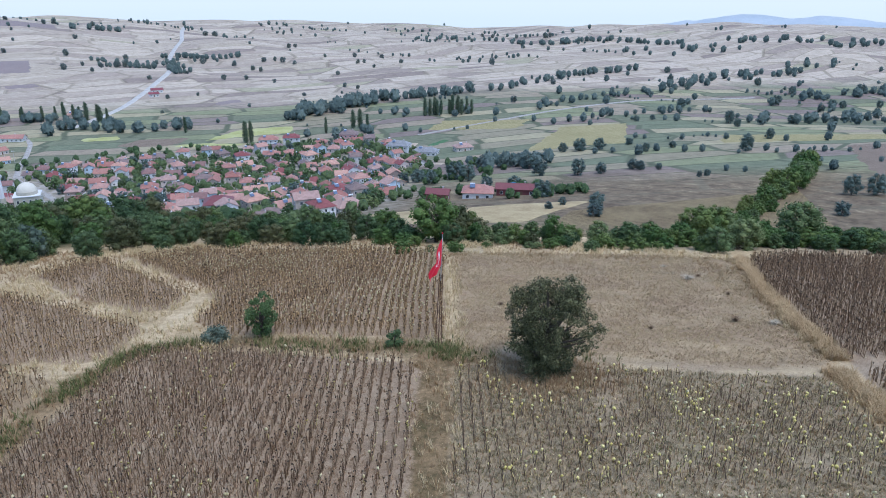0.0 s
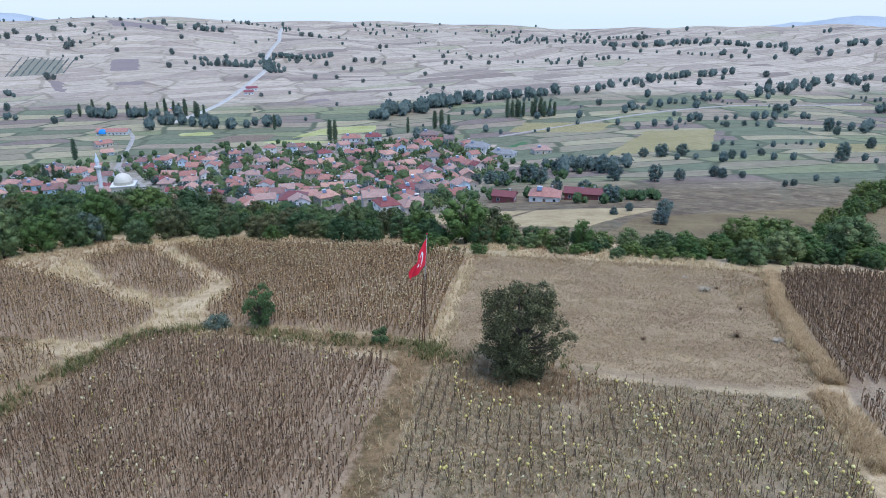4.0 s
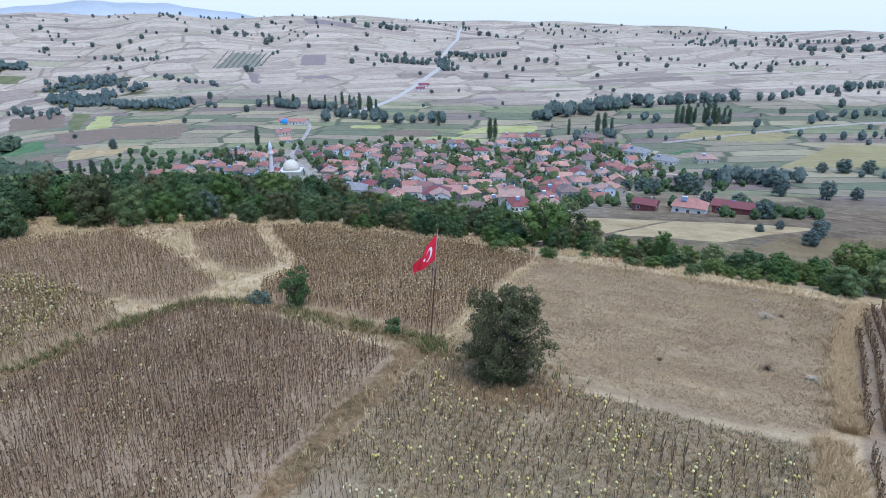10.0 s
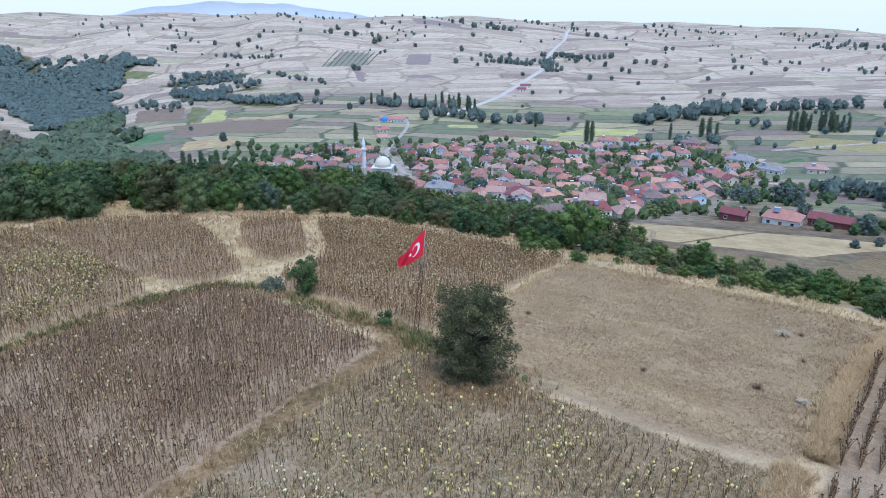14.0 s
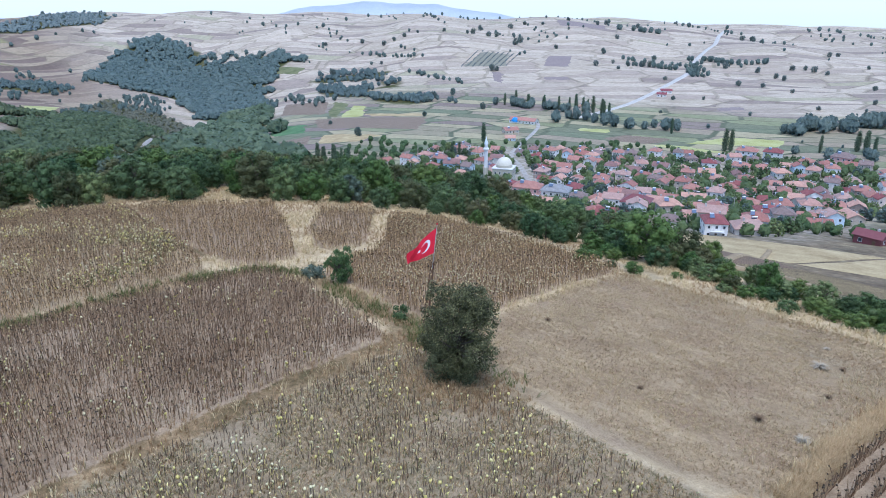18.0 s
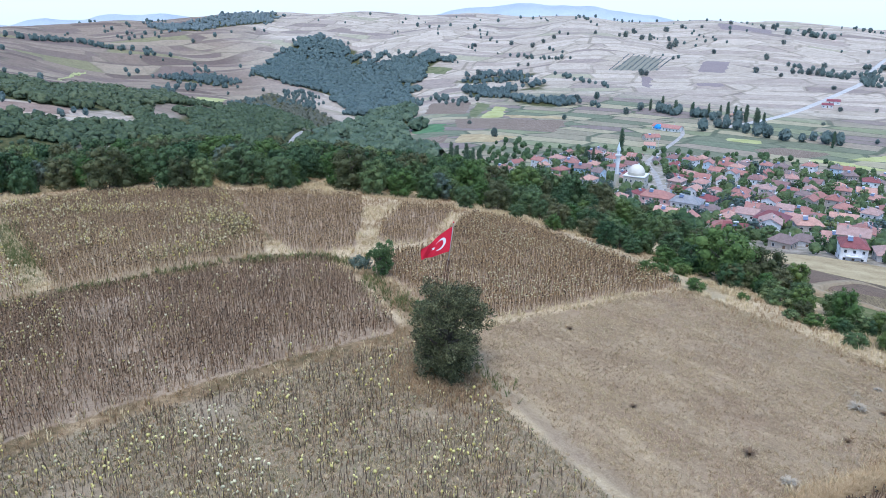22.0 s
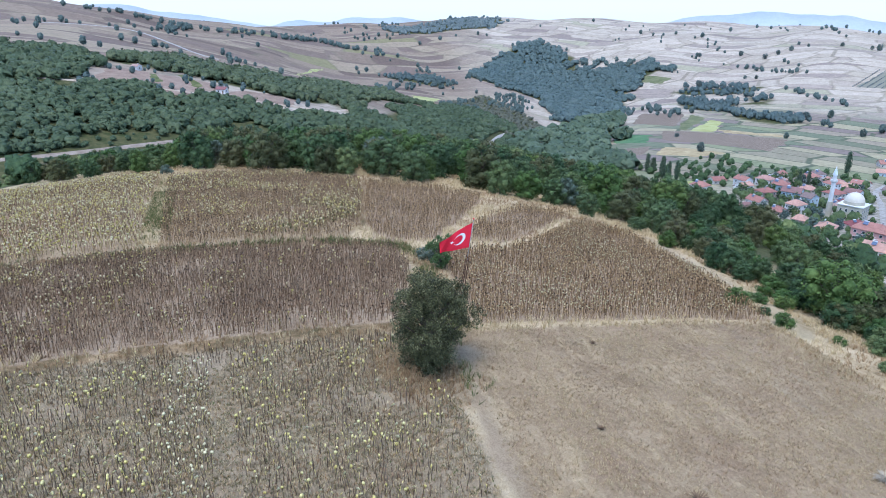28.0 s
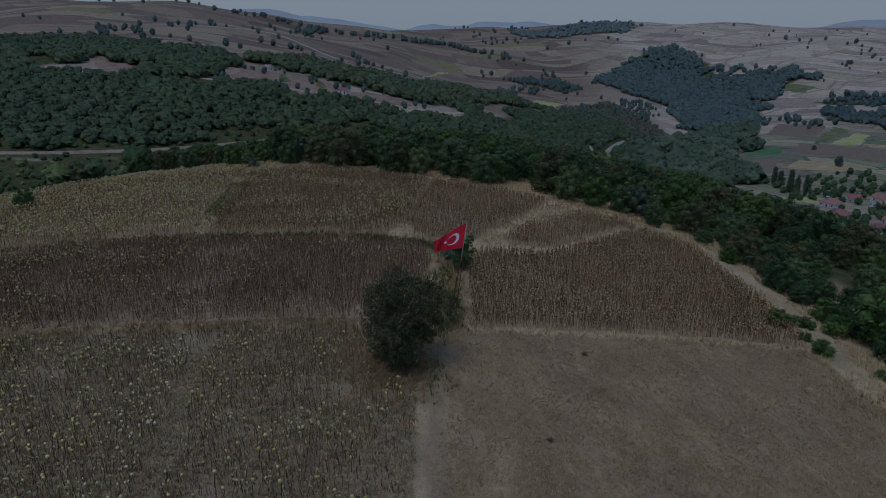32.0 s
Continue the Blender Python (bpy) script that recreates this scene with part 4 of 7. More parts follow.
LEAF_SCRUB = leafy("scrub_leaves", [(0.075, 0.085, 0.06), (0.115, 0.12, 0.085), (0.165, 0.16, 0.115)], vary=0.2, grain=0.5)
# ridge and orchard leaves, paler still with painted haze
LEAF_HAZE = leafy("hazed_pale_leaves", [(0.115, 0.145, 0.145), (0.145, 0.178, 0.175), (0.18, 0.21, 0.20)], vary=0.1, grain=0.4)
LEAF_RIVER = leafy("river_leaves", [(0.05, 0.075, 0.045), (0.09, 0.125, 0.075), (0.155, 0.19, 0.11)], vary=0.2, grain=0.5)
# far slope leaves, greyed and blued by haze in the colour
LEAF_SLOPE_HAZED = leafy("hazed_slope_leaves", [(0.085, 0.112, 0.104), (0.122, 0.155, 0.14), (0.165, 0.198, 0.176)], vary=0.25, grain=0.6)
LEAF_MID = leafy("spur_leaves", [(0.0378, 0.0578, 0.0313), (0.0702, 0.0998, 0.0506), (0.124, 0.152, 0.0782)], vary=0.2, grain=0.5)


def far_tree(name, seed, leaves, material, tall=False, label=""):
    return tree_thing(name, np.random.default_rng(seed), 10.0, 3.2 if tall else 9.0, int(leaves * 1.7), 0.235, material, 0.1 if not tall else 0.06, 26 if not tall else 16, label, tall)


def scatter(rng, poly, gap, ragged=0.0):
    """Points inside a polygon on a shaken grid, with an uneven outline if asked for."""
    p = np.array(poly, float)
    xs, ys = np.arange(p[:, 0].min(), p[:, 0].max(), gap), np.arange(p[:, 1].min(), p[:, 1].max(), gap)
    gx_, gy_ = [a.ravel() for a in np.meshgrid(xs, ys)]
    gx_, gy_ = gx_ + rng.uniform(-0.5, 0.5, gx_.size) * gap, gy_ + rng.uniform(-0.5, 0.5, gy_.size) * gap
    ok = away_from(poly, gx_, gy_) < ragged * np.array([noise.noise((a * 0.03, b * 0.03, 7.0)) for a, b in zip(gx_, gy_)])
    return np.column_stack([gx_[ok], gy_[ok]])


def joined_trees(name, points, heights, rng, leaves, size, material, label, wide=0.85):
    """Many trees too far off to tell apart, as one object: short trunks and leafy crowns."""
    shapes = []
    for s in range(6):
        r2 = np.random.default_rng(900 + s)
        lobes = []
        for i in range(11):
            a, f = i * 2.4 + r2.random(), (i + 0.5) / 11
            off = wide * 0.42 * math.sqrt(max(0.1, 1 - (2 * f - 0.7) ** 2 / 1.7)) * (0.35 + 0.6 * r2.random())
            lobes.append((off * math.cos(a), off * math.sin(a), 0.2 + 0.68 * f, 0.11 + 0.11 * r2.random()))
        v, f, lit = clump_arrays(s + leaves, (0, 0, 0.48), (0.38 * wide, 0.38 * wide, 0.42), 5 if leaves > 180 else 3, 0.55, 3.0)
        lit = lit * 0.6 + r2.normal(size=lit.shape) * 0.35 + np.array([0, 0, 0.55])
        hull = v, f, lit / np.linalg.norm(lit, axis=1)[:, None]
        shapes.append(join_leafy([hull, leaf_arrays(r2, lobes, int(leaves * 0.7), size * 0.8)]))
    kinds = rng.integers(0, 6, len(points))
    vs, fs, ns, n = [], [], [], 0
    zs = ground_z(points[:, 0], points[:, 1])
    for i, (p, h, k) in enumerate(zip(points, heights, kinds)):
        v, f, lit = shapes[k]
        a = rng.uniform(0, 6.28)
        c, s = math.cos(a), math.sin(a)
        ns.append(np.column_stack([lit[:, 0] * c - lit[:, 1] * s, lit[:, 0] * s + lit[:, 1] * c, lit[:, 2]]))
        c, s = c * h, s * h
        vs.append(np.column_stack([v[:, 0] * c - v[:, 1] * s + p[0], v[:, 0] * s + v[:, 1] * c + p[1], v[:, 2] * h + zs[i] - 0.1]))
        fs.append(f + n)
        n += len(v)
    return tagged(new(name, mesh_of(name, np.vstack(vs), np.vstack(fs), [material], smooth=True, normals=np.vstack(ns))), label, "trees", kind="stuff")


def plant_tree(src, x, y, h, rng, wide=1.0, src_h=10.0):
    k = h / src_h
    sx, sy, sz = src.scale
    m = Matrix.LocRotScale((x, y, ground_at(x, y, 0.15)), Euler((0, 0, rng.uniform(0, 6.28))), (k * wide / sx, k * wide / sy, k / sz))
    return copy_thing(src, m)


def seat(src, x, y, h, rng, wide=1.0, src_h=10.0):
    k = h / src_h
    src.matrix_basis = Matrix.LocRotScale((x, y, ground_at(x, y, 0.15)), Euler((0, 0, rng.uniform(0, 6.28))), (k * wide, k * wide, k))


rng = np.random.default_rng(21)
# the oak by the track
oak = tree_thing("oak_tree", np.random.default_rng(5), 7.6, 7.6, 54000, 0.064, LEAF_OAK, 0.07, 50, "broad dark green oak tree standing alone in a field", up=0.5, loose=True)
oak.location = (7.75, 45.6, ground_at(7.75, 45.6))

small = tree_thing("young_tree", np.random.default_rng(8), 3.9, 3.3, 9000, 0.07, LEAF_YOUNG, 0.08, 34, "young bushy green tree on the field edge", up=0.5, loose=True)
small.location = (-15.3, 54.0, ground_at(-15.3, 54.0))
shrub = tree_thing("shrub", np.random.default_rng(9), 1.25, 2.3, 1200, 0.09, LEAF_GREY, 0.05, 7, "low grey-green shrub on the field edge", up=0.4)
shrub.location = (-19.2, 53.4, ground_at(-19.2, 53.4))
hill_bush = tree_thing("shrub", np.random.default_rng(12), 3.6, 3.2, 2600, 0.1, LEAF_FRESH, 0.06, 16, "round green bush among the pale sunflowers", up=0.4)
hill_bush.location = (-65.0, -9.0, ground_at(-65.0, -9.0))
rim_bush = tree_thing("shrub", np.random.default_rng(13), 2.2, 2.4, 1400, 0.1, LEAF_GREY, 0.06, 9, "grey-green bush at the hilltop edge", up=0.4)
rim_bush.location = (-97.0, 23.5, ground_at(-97.0, 23.5))
weed = tree_thing("shrub", np.random.default_rng(10), 1.6, 1.4, 700, 0.09, LEAF_WOOD, 0.05, 6, "small dark green shrub among dry weeds", up=0.4)
weed.location = (-3.8, 51.0, ground_at(-3.8, 51.0))

# the wood on the slope below the hill: the first trees singly, the rest joined
LABEL_WOOD = "leafy green tree at the upper edge of the wood"
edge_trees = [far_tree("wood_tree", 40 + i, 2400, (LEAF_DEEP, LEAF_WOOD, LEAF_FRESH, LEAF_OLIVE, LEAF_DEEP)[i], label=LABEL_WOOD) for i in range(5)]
grey_tree = far_tree("pale_tree", 47, 1200, LEAF_GREY, label="pale grey-green tree at the edge of the wood")
slope = scatter(rng, WOOD_SLOPE, 6.2)
order = np.argsort(np.hypot(slope[:, 0] + 30, slope[:, 1] - 40))
first, later = slope[order[:300]], slope[order[300:]]
for i, (x, y) in enumerate(first):
    src = edge_trees[i % 5]
    h = rng.uniform(3.4, 5.6) if y < 25 else rng.uniform(5.2, 8.6) if x < -60 else rng.uniform(3.6, 6.0) if x < -42 else rng.uniform(2.6, 4.4)
    if i < 5:
        seat(src, x, y, h, rng, rng.uniform(0.85, 1.1))
    else:
        plant_tree(src, x, y, h, rng, rng.uniform(0.85, 1.15))
seat(grey_tree, -94, 66, 7.5, rng)
plant_tree(grey_tree, -58, 92, 5.5, rng)
plant_tree(grey_tree, -112, 33, 6.0, rng)
low_slope = (later[:, 0] < -140) & (later[:, 1] < 120)
later_h = np.where(low_slope, rng.uniform(1.6, 3.2, len(later)), rng.uniform(4.5, 8, len(later)))
kind_ = rng.random(len(later))
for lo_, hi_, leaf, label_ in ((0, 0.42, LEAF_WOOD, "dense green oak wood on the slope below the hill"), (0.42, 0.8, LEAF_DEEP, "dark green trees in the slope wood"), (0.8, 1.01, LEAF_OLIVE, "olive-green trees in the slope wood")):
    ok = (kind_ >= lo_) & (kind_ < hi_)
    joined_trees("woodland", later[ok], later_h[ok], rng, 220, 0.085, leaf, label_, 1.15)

# shrubs and trees behind the mown field, and the thick hedge running down to the valley
hedge = [far_tree("hedge_tree", 60 + i, 1900, (LEAF_WOOD, LEAF_FRESH, LEAF_LIME)[i], label="leafy tree in the hedge below the field") for i in range(3)]
hedge_at = [(-1, 94, 7.4, 1.05, 1), (-9, 104, 4.5, 1.0, 1), (4, 103, 4.0, 1, 1), (-22, 110, 5, 1, 0), (6, 93, 2.6, 1, 0), (10, 92, 3.0, 1.1, 1), (15, 91, 4.4, .8, 1), (18, 93, 2.6, 1.2, 1), (21, 90, 3.6, 1.1, 0), (25, 90, 3.4, 1.1, 0), (28, 88, 3.0, 1.1, 1), (31, 90, 2.4, 1, 1), (34.6, 83.4, 3.6, 1.2, 0), (39, 86, 4.6, 1.15, 0), (50, 94, 6.4, 1.15, 0)]
for i, (x, y, h, w, k) in enumerate(hedge_at):
    (seat if i in (0, 4) else plant_tree)(hedge[k], x, y, h, rng, w)
seat(hedge[2], 38, 100, 5, rng, 1.2)
CREST = [(-44, 95), (-30, 95.5), (-14, 93.5), (-4, 91.5), (2, 89.5), (10, 88.6), (20, 87.4), (31, 85.4), (38, 84), (48, 84.5), (62, 83)]
for (ax, ay), (bx, by) in zip(CREST, CREST[1:]):
    for i in range(int(math.hypot(bx - ax, by - ay) / 1.5)):
        f = rng.random()
        up_ = rng.random() ** 1.5
        x, y = ax + (bx - ax) * f, ay + (by - ay) * f + 9 * up_
        plant_tree(edge_trees[int(rng.integers(0, 5))], x, y, (2.0 + 2.4 * up_ + rng.random()) * (1.0 if x < 4 else 0.72), rng, rng.uniform(1.0, 1.35))
HEDGE_LINE = [(39, 101), (51, 124), (74, 168), (98, 214), (133, 269), (158, 302), (180, 345)]
for (ax, ay), (bx, by) in zip(HEDGE_LINE, HEDGE_LINE[1:]):
    n = int(math.hypot(bx - ax, by - ay) / 4.2)
    for i in range(n):
        f = (i + rng.random()) / n
        plant_tree(hedge[int(rng.integers(0, 5)) // 2], ax + (bx - ax) * f + rng.normal() * 2, ay + (by - ay) * f + rng.normal() * 2, rng.uniform(3.2, 5.6) * (2.0 if bx > 150 else 1.2 if bx > 100 else 0.95), rng, rng.uniform(0.9, 1.2))
for i in range(56):
    f = rng.random()
    plant_tree(hedge[1], 36 + 60 * f + rng.normal() * 2, 89 + 10 * f + rng.normal() * 1.5, rng.uniform(1.4, 3.0), rng, 1.4)
for i in range(34):
    plant_tree(hedge[1 if i % 3 else 0], rng.uniform(-6, 36), 88 + rng.normal() * 2.0, rng.uniform(1.0, 2.4), rng, 1.5)

# single trees in the valley and on the far slopes: x, y, height
VALLEY_TREES = [(-455, 534, 6), (-433, 601, 9), (-524, 657, 9), (-532, 632, 10), (-510, 457, 5), (-423, 416, 10), (66, 338, 9), (78, 342, 6), (85, 434, 10), (97, 435, 9), (50, 221, 5.5), (37, 252, 8), (18, 283, 7), (30, 289, 6), (34, 218, 3), (40, 227, 3), (97, 354, 6), (119, 449, 5), (74, 434, 6), (56, 407, 5), (60, 407, 5), (67, 684, 8), (48, 344, 9), (6, 349, 9), (-6, 333, 8), (-13, 347, 7), (-20, 347, 7), (12, 336, 10), (22, 388, 8), (32, 388, 8), (40, 400, 8), (46, 378, 10)]
EAST_TREES = [(367, 842, 11), (334, 717, 11), (383, 788, 10), (363, 685, 9), (388, 713, 11), (401, 716, 10), (467, 805, 14), (444, 726, 10), (225, 558, 12), (223, 536, 8), (153, 563, 6), (169, 573, 5), (221, 664, 9), (271, 800, 9), (271, 864, 9), (177, 408, 11), (121, 418, 6), (141, 430, 5), (214, 461, 8), (281, 571, 8), (297, 575, 7), (321, 582, 8), (160, 267, 10), (169, 266, 10), (132, 223, 6), (110, 201, 5), (46, 204, 5), (100, 350, 5), (109, 350, 4), (119, 320, 4), (124, 324, 4), (289, 937, 10)]
SLOPE_TREES_WEST = [(-1007, 862, 9), (-958, 907, 13), (-896, 902, 11), (-893, 924, 12), (-890, 947, 10), (-887, 978, 7), (-853, 1012, 9), (-812, 1029, 9), (-804, 1035, 13), (-835, 1094, 13), (-772, 1040, 12), (-760, 1048, 12), (-743, 1075, 9), (-683, 999, 14), (-693, 1027, 14), (-794, 1134, 13), (-788, 1171, 11), (-752, 1179, 7), (-761, 1282, 9), (-679, 1154, 7), (-617, 1020, 10), (-595, 824, 12), (-588, 826, 9), (-840, 735, 13), (-816, 797, 8), (-792, 796, 8)]
SLOPE_TREES_MID = [(-480, 912, 10), (-534, 1027, 13), (-440, 903, 7), (-477, 955, 7), (-446, 942, 9), (-433, 959, 12), (-426, 967, 12), (-390, 956, 9), (-463, 1056, 10), (-344, 1031, 12), (-270, 882, 8), (-325, 913, 6), (-359, 953, 10), (-353, 862, 7), (-246, 895, 7), (-207, 877, 7), (-262, 1054, 9), (-247, 1060, 9), (-234, 1053, 11), (-215, 1042, 9), (-263, 994, 9), (-249, 982, 10), (-296, 1021, 9), (-257, 1208, 10), (-253, 1240, 9), (-180, 1098, 8), (-294, 758, 7), (-267, 775, 6), (-270, 678, 5), (-151, 771, 6)]
SLOPE_TREES_EAST = [(-115, 831, 7), (-98, 813, 7), (-140, 949, 7), (-137, 1112, 9), (-124, 1040, 10), (-115, 1043, 9), (-97, 1000, 7), (-97, 1130, 9), (-62, 1044, 9), (67, 1024, 12), (128, 1195, 10), (174, 900, 7), (122, 808, 8), (75, 1459, 10), (94, 1433, 12), (140, 1427, 10), (193, 1413, 14), (203, 1416, 12), (-438, 1348, 12), (-430, 1378, 14), (-416, 1388, 10), (-710, 1308, 12), (-712, 1347, 15), (-633, 1328, 12), (-574, 1140, 9)]
field_tree = [far_tree("field_tree", 70 + i, 1500, LEAF_FAR_HAZED, label="dark round tree alone among the fields") for i in range(3)]
slope_tree = [far_tree("slope_tree", 75 + i, 1300, LEAF_SLOPE_HAZED, label="round tree on a bank of the far slope") for i in range(3)]
for stock, groups, shrink in ((field_tree, (VALLEY_TREES, EAST_TREES), 1.0), (slope_tree, (SLOPE_TREES_WEST, SLOPE_TREES_MID, SLOPE_TREES_EAST), 0.82)):
    for i, (x, y, h) in enumerate([p for q in groups for p in q]):
        (seat if i < 3 else plant_tree)(stock[i % 3], x, y, h * shrink * rng.uniform(0.85, 1.1), rng, rng.uniform(0.85, 1.2))

# poplars
poplars = [far_tree("poplar", 80 + i, 900, LEAF_RIVER, True, "tall narrow poplar beside the village") for i in range(2)]
poplar_at = [(-153, 540, 18), (-149, 541, 18), (-215, 584, 14), (-313, 452, 16), (-96, 572, 14), (-76, 590, 16), (-70, 588, 17), (-63, 580, 14), (-288, 385, 12), (-284, 388, 12)]
for i in range(12):
    poplar_at.append((-16 + 41 * i / 11 + rng.normal(), 632 + rng.normal() * 3, rng.uniform(13, 19)))
for i in range(9):
    poplar_at.append((-427 + 80 * i / 8 + rng.normal() * 3, 636 + 1.2 * i + rng.normal() * 4, rng.uniform(12, 17)))
for i in range(7):
    poplar_at.append((-347 + 47 * i / 6 + rng.normal() * 2, 646 - 2.4 * i + rng.normal() * 3, rng.uniform(14, 19)))
for i in range(9):
    poplar_at.append((-360 + 34 * i / 8 + rng.normal() * 2, 326 - 1.5 * i + rng.normal() * 3, rng.uniform(11, 15)))
for i, (x, y, h) in enumerate(poplar_at):
    (seat if i < 2 else plant_tree)(poplars[i % 2], x, y, h, rng, rng.uniform(0.7, 1.0))


def belt(line, gap, spread, lo, hi):
    out = []
    for (ax, ay), (bx, by) in zip(line, line[1:]):
        n = max(1, int(math.hypot(bx - ax, by - ay) / gap))
        for i in range(n):
            f = (i + rng.random()) / n
            out.append((ax + (bx - ax) * f + rng.normal() * spread, ay + (by - ay) * f + rng.normal() * spread, rng.uniform(lo, hi)))
    return out


# tree belts along the stream and the lanes, and hedges on the far slope, joined
belts = belt([(-330, 575), (-321, 600), (-266, 588), (-237, 597), (-208, 606)], 6, 5, 7, 13)
belts += belt([(-140, 631), (-116, 665), (-69, 706), (-49, 726)], 4, 7, 9, 15) + belt([(-45, 726), (27, 748)], 5, 6, 8, 14) + belt([(51, 762), (84, 797), (131, 843), (178, 910), (260, 960)], 9, 4, 6, 11)
belts += belt([(-61, 646), (-20, 640), (40, 620)], 8, 8, 5, 9) + belt([(-110, 560), (-40, 560)], 9, 8, 6, 10) + belt([(90, 560), (150, 600), (240, 640)], 9, 6, 4, 8)
belts += belt([(20, 400), (60, 380)], 4, 8, 6, 10) + belt([(230, 560), (330, 600), (480, 660), (620, 700)], 9, 10, 6, 11) + belt([(300, 480), (420, 520), (560, 560)], 14, 14, 6, 10)
belts += belt([(80, 640), (140, 700), (220, 760)], 9, 6, 5, 8) + belt([(240, 780), (330, 880), (520, 1000)], 10, 12, 7, 12) + belt([(380, 760), (520, 820), (700, 860)], 10, 12, 7, 12)
belts += belt([(360, 640), (520, 700), (760, 760)], 12, 16, 7, 11) + belt([(120, 1330), (300, 1330), (420, 1280)], 7, 6, 7, 12) + belt([(-60, 1400), (120, 1390)], 9, 6, 6, 10) + belt([(300, 1100), (600, 1200), (900, 1250)], 10, 30, 7, 12)
belts += belt([(-420, 1080), (-340, 1060), (-300, 1080)], 7, 4, 7, 10) + belt([(-700, 760), (-560, 730)], 9, 4, 5, 8) + belt([(-900, 850), (-740, 830)], 10, 4, 5, 8) + belt([(-460, 960), (-380, 962)], 8, 3, 6, 10)
belts += belt([(-500, 1010), (-400, 1020)], 10, 3, 5, 8) + belt([(-360, 970), (-330, 900)], 6, 5, 6, 10) + belt([(-375, 985), (-392, 1040)], 6, 5, 6, 10) + belt([(-640, 1270), (-560, 1290)], 8, 4, 8, 12)
belts += belt([(-1350, 700), (-1180, 740), (-1000, 760)], 10, 8, 7, 11) + belt([(-900, 540), (-760, 600), (-640, 560)], 8, 10, 6, 10) + belt([(-440, 640), (-330, 640)], 6, 8, 7, 12) + belt([(-620, 600), (-480, 620)], 9, 8, 6, 9)
belts += belt([(-1224, -17), (-1350, 18)], 5, 9, 8, 12) + belt([(-900, -50), (-919, 4)], 6, 5, 6, 10) + belt([(-1388, 98), (-1394, 195), (-1489, 287), (-1368, 318), (-1328, 374)], 7, 8, 7, 12) + belt([(-640, -190), (-900, -200), (-1100, -120)], 16, 30, 6, 10) + belt([(-1300, -150), (-1350, 0), (-1350, 130)], 9, 10, 7, 11) + belt([(-1000, 60), (-930, 100)], 8, 4, 6, 10) + belt([(-900, 260), (-1000, 320), (-1150, 380)], 9, 12, 6, 10)
belts += [(x, y, rng.uniform(3.5, 7.5)) for x, y in scatter(rng, [(-1250, 620), (-900, 760), (-500, 1000), (-100, 1000), (300, 1150), (350, 1650), (-700, 1650), (-1500, 1100)], 17) if noise.noise(((x * 0.91 + y * -0.41) * 0.006, (x * 0.41 + y * 0.91) * 0.028, 2.0)) + rng.normal() * 0.10 > 0.40]
belts += [(x, y, rng.uniform(2, 5)) for x, y in scatter(rng, [(-20, 520), (60, 300), (220, 260), (420, 330), (800, 700), (700, 1050), (200, 900), (-180, 760), (-300, 640)], 11) if noise.noise(((x * 0.98 - y * 0.2) * 0.008, (x * 0.2 + y * 0.98) * 0.045, 12.0)) + rng.normal() * 0.1 > 0.42]
belts += [(x, y, rng.uniform(4, 9)) for x, y in scatter(rng, [(60, 420), (220, 300), (420, 330), (800, 700), (700, 1050), (200, 900), (20, 640)], 50) if rng.random() < 0.4]
belts += [(x, y, rng.uniform(2.5, 6)) for x, y in scatter(rng, [(-464, -46), (-462, 60), (-476, 110), (-515, 110), (-520, 50), (-560, 0), (-570, -40)], 11) if noise.noise((x * 0.03, y * 0.03, 8.0)) > 0.05]
belts += [(x, y, rng.uniform(5, 9)) for x, y in scatter(rng, [(-830, 300), (-1250, 420), (-1200, 520), (-900, 500), (-780, 420)], 11) if noise.noise((x * 0.012, y * 0.016, 18.0)) + rng.normal() * 0.06 > 0.12]
belts += [(x, y, rng.uniform(5, 10)) for x, y in scatter(rng, [(-700, -250), (-640, -60), (-700, 60), (-900, 260), (-1400, 420), (-1700, 300), (-1500, -300), (-900, -400)], 26) if noise.noise(((x * 0.32 + y * 0.95) * 0.006, (x * 0.95 - y * 0.32) * 0.022, 6.0)) + rng.normal() * 0.10 > 0.42]
belts += [(x, y, rng.uniform(5, 10)) for x, y in scatter(rng, [(-1150, 480), (-1350, 560), (-1900, 900), (-1900, 300), (-1500, 300)], 30) if noise.noise((x * 0.008, y * 0.012, 4.0)) + rng.normal() * 0.1 > 0.25]
for a in range(-30, 78, 2):
    d = rng.uniform(1500, 1850)
    belts.append((-d * math.sin(radians(a + rng.normal())), d * math.cos(radians(a)), rng.uniform(5, 11)))
belts = np.array(belts)
joined_trees("tree_belts", belts[:, :2], belts[:, 2], rng, 190, 0.09, LEAF_FAR_HAZED, "hedgerows and scattered trees across the valley")
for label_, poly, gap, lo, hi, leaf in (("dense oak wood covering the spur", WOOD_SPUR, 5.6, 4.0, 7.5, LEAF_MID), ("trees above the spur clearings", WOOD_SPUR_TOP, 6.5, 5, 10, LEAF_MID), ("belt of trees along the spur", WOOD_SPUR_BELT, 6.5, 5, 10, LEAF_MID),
                                        ("far wood filling the gorge", WOOD_GORGE, 8.0, 7, 11, LEAF_WOOD_HAZED), ("willows and poplars along the river", WOOD_RIVER, 8.5, 5, 16, LEAF_RIVER)):
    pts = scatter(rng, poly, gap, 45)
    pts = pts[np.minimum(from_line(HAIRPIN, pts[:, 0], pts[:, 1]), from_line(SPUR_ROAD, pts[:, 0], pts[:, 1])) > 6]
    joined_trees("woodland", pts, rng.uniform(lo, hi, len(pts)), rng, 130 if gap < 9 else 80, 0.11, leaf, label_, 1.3)
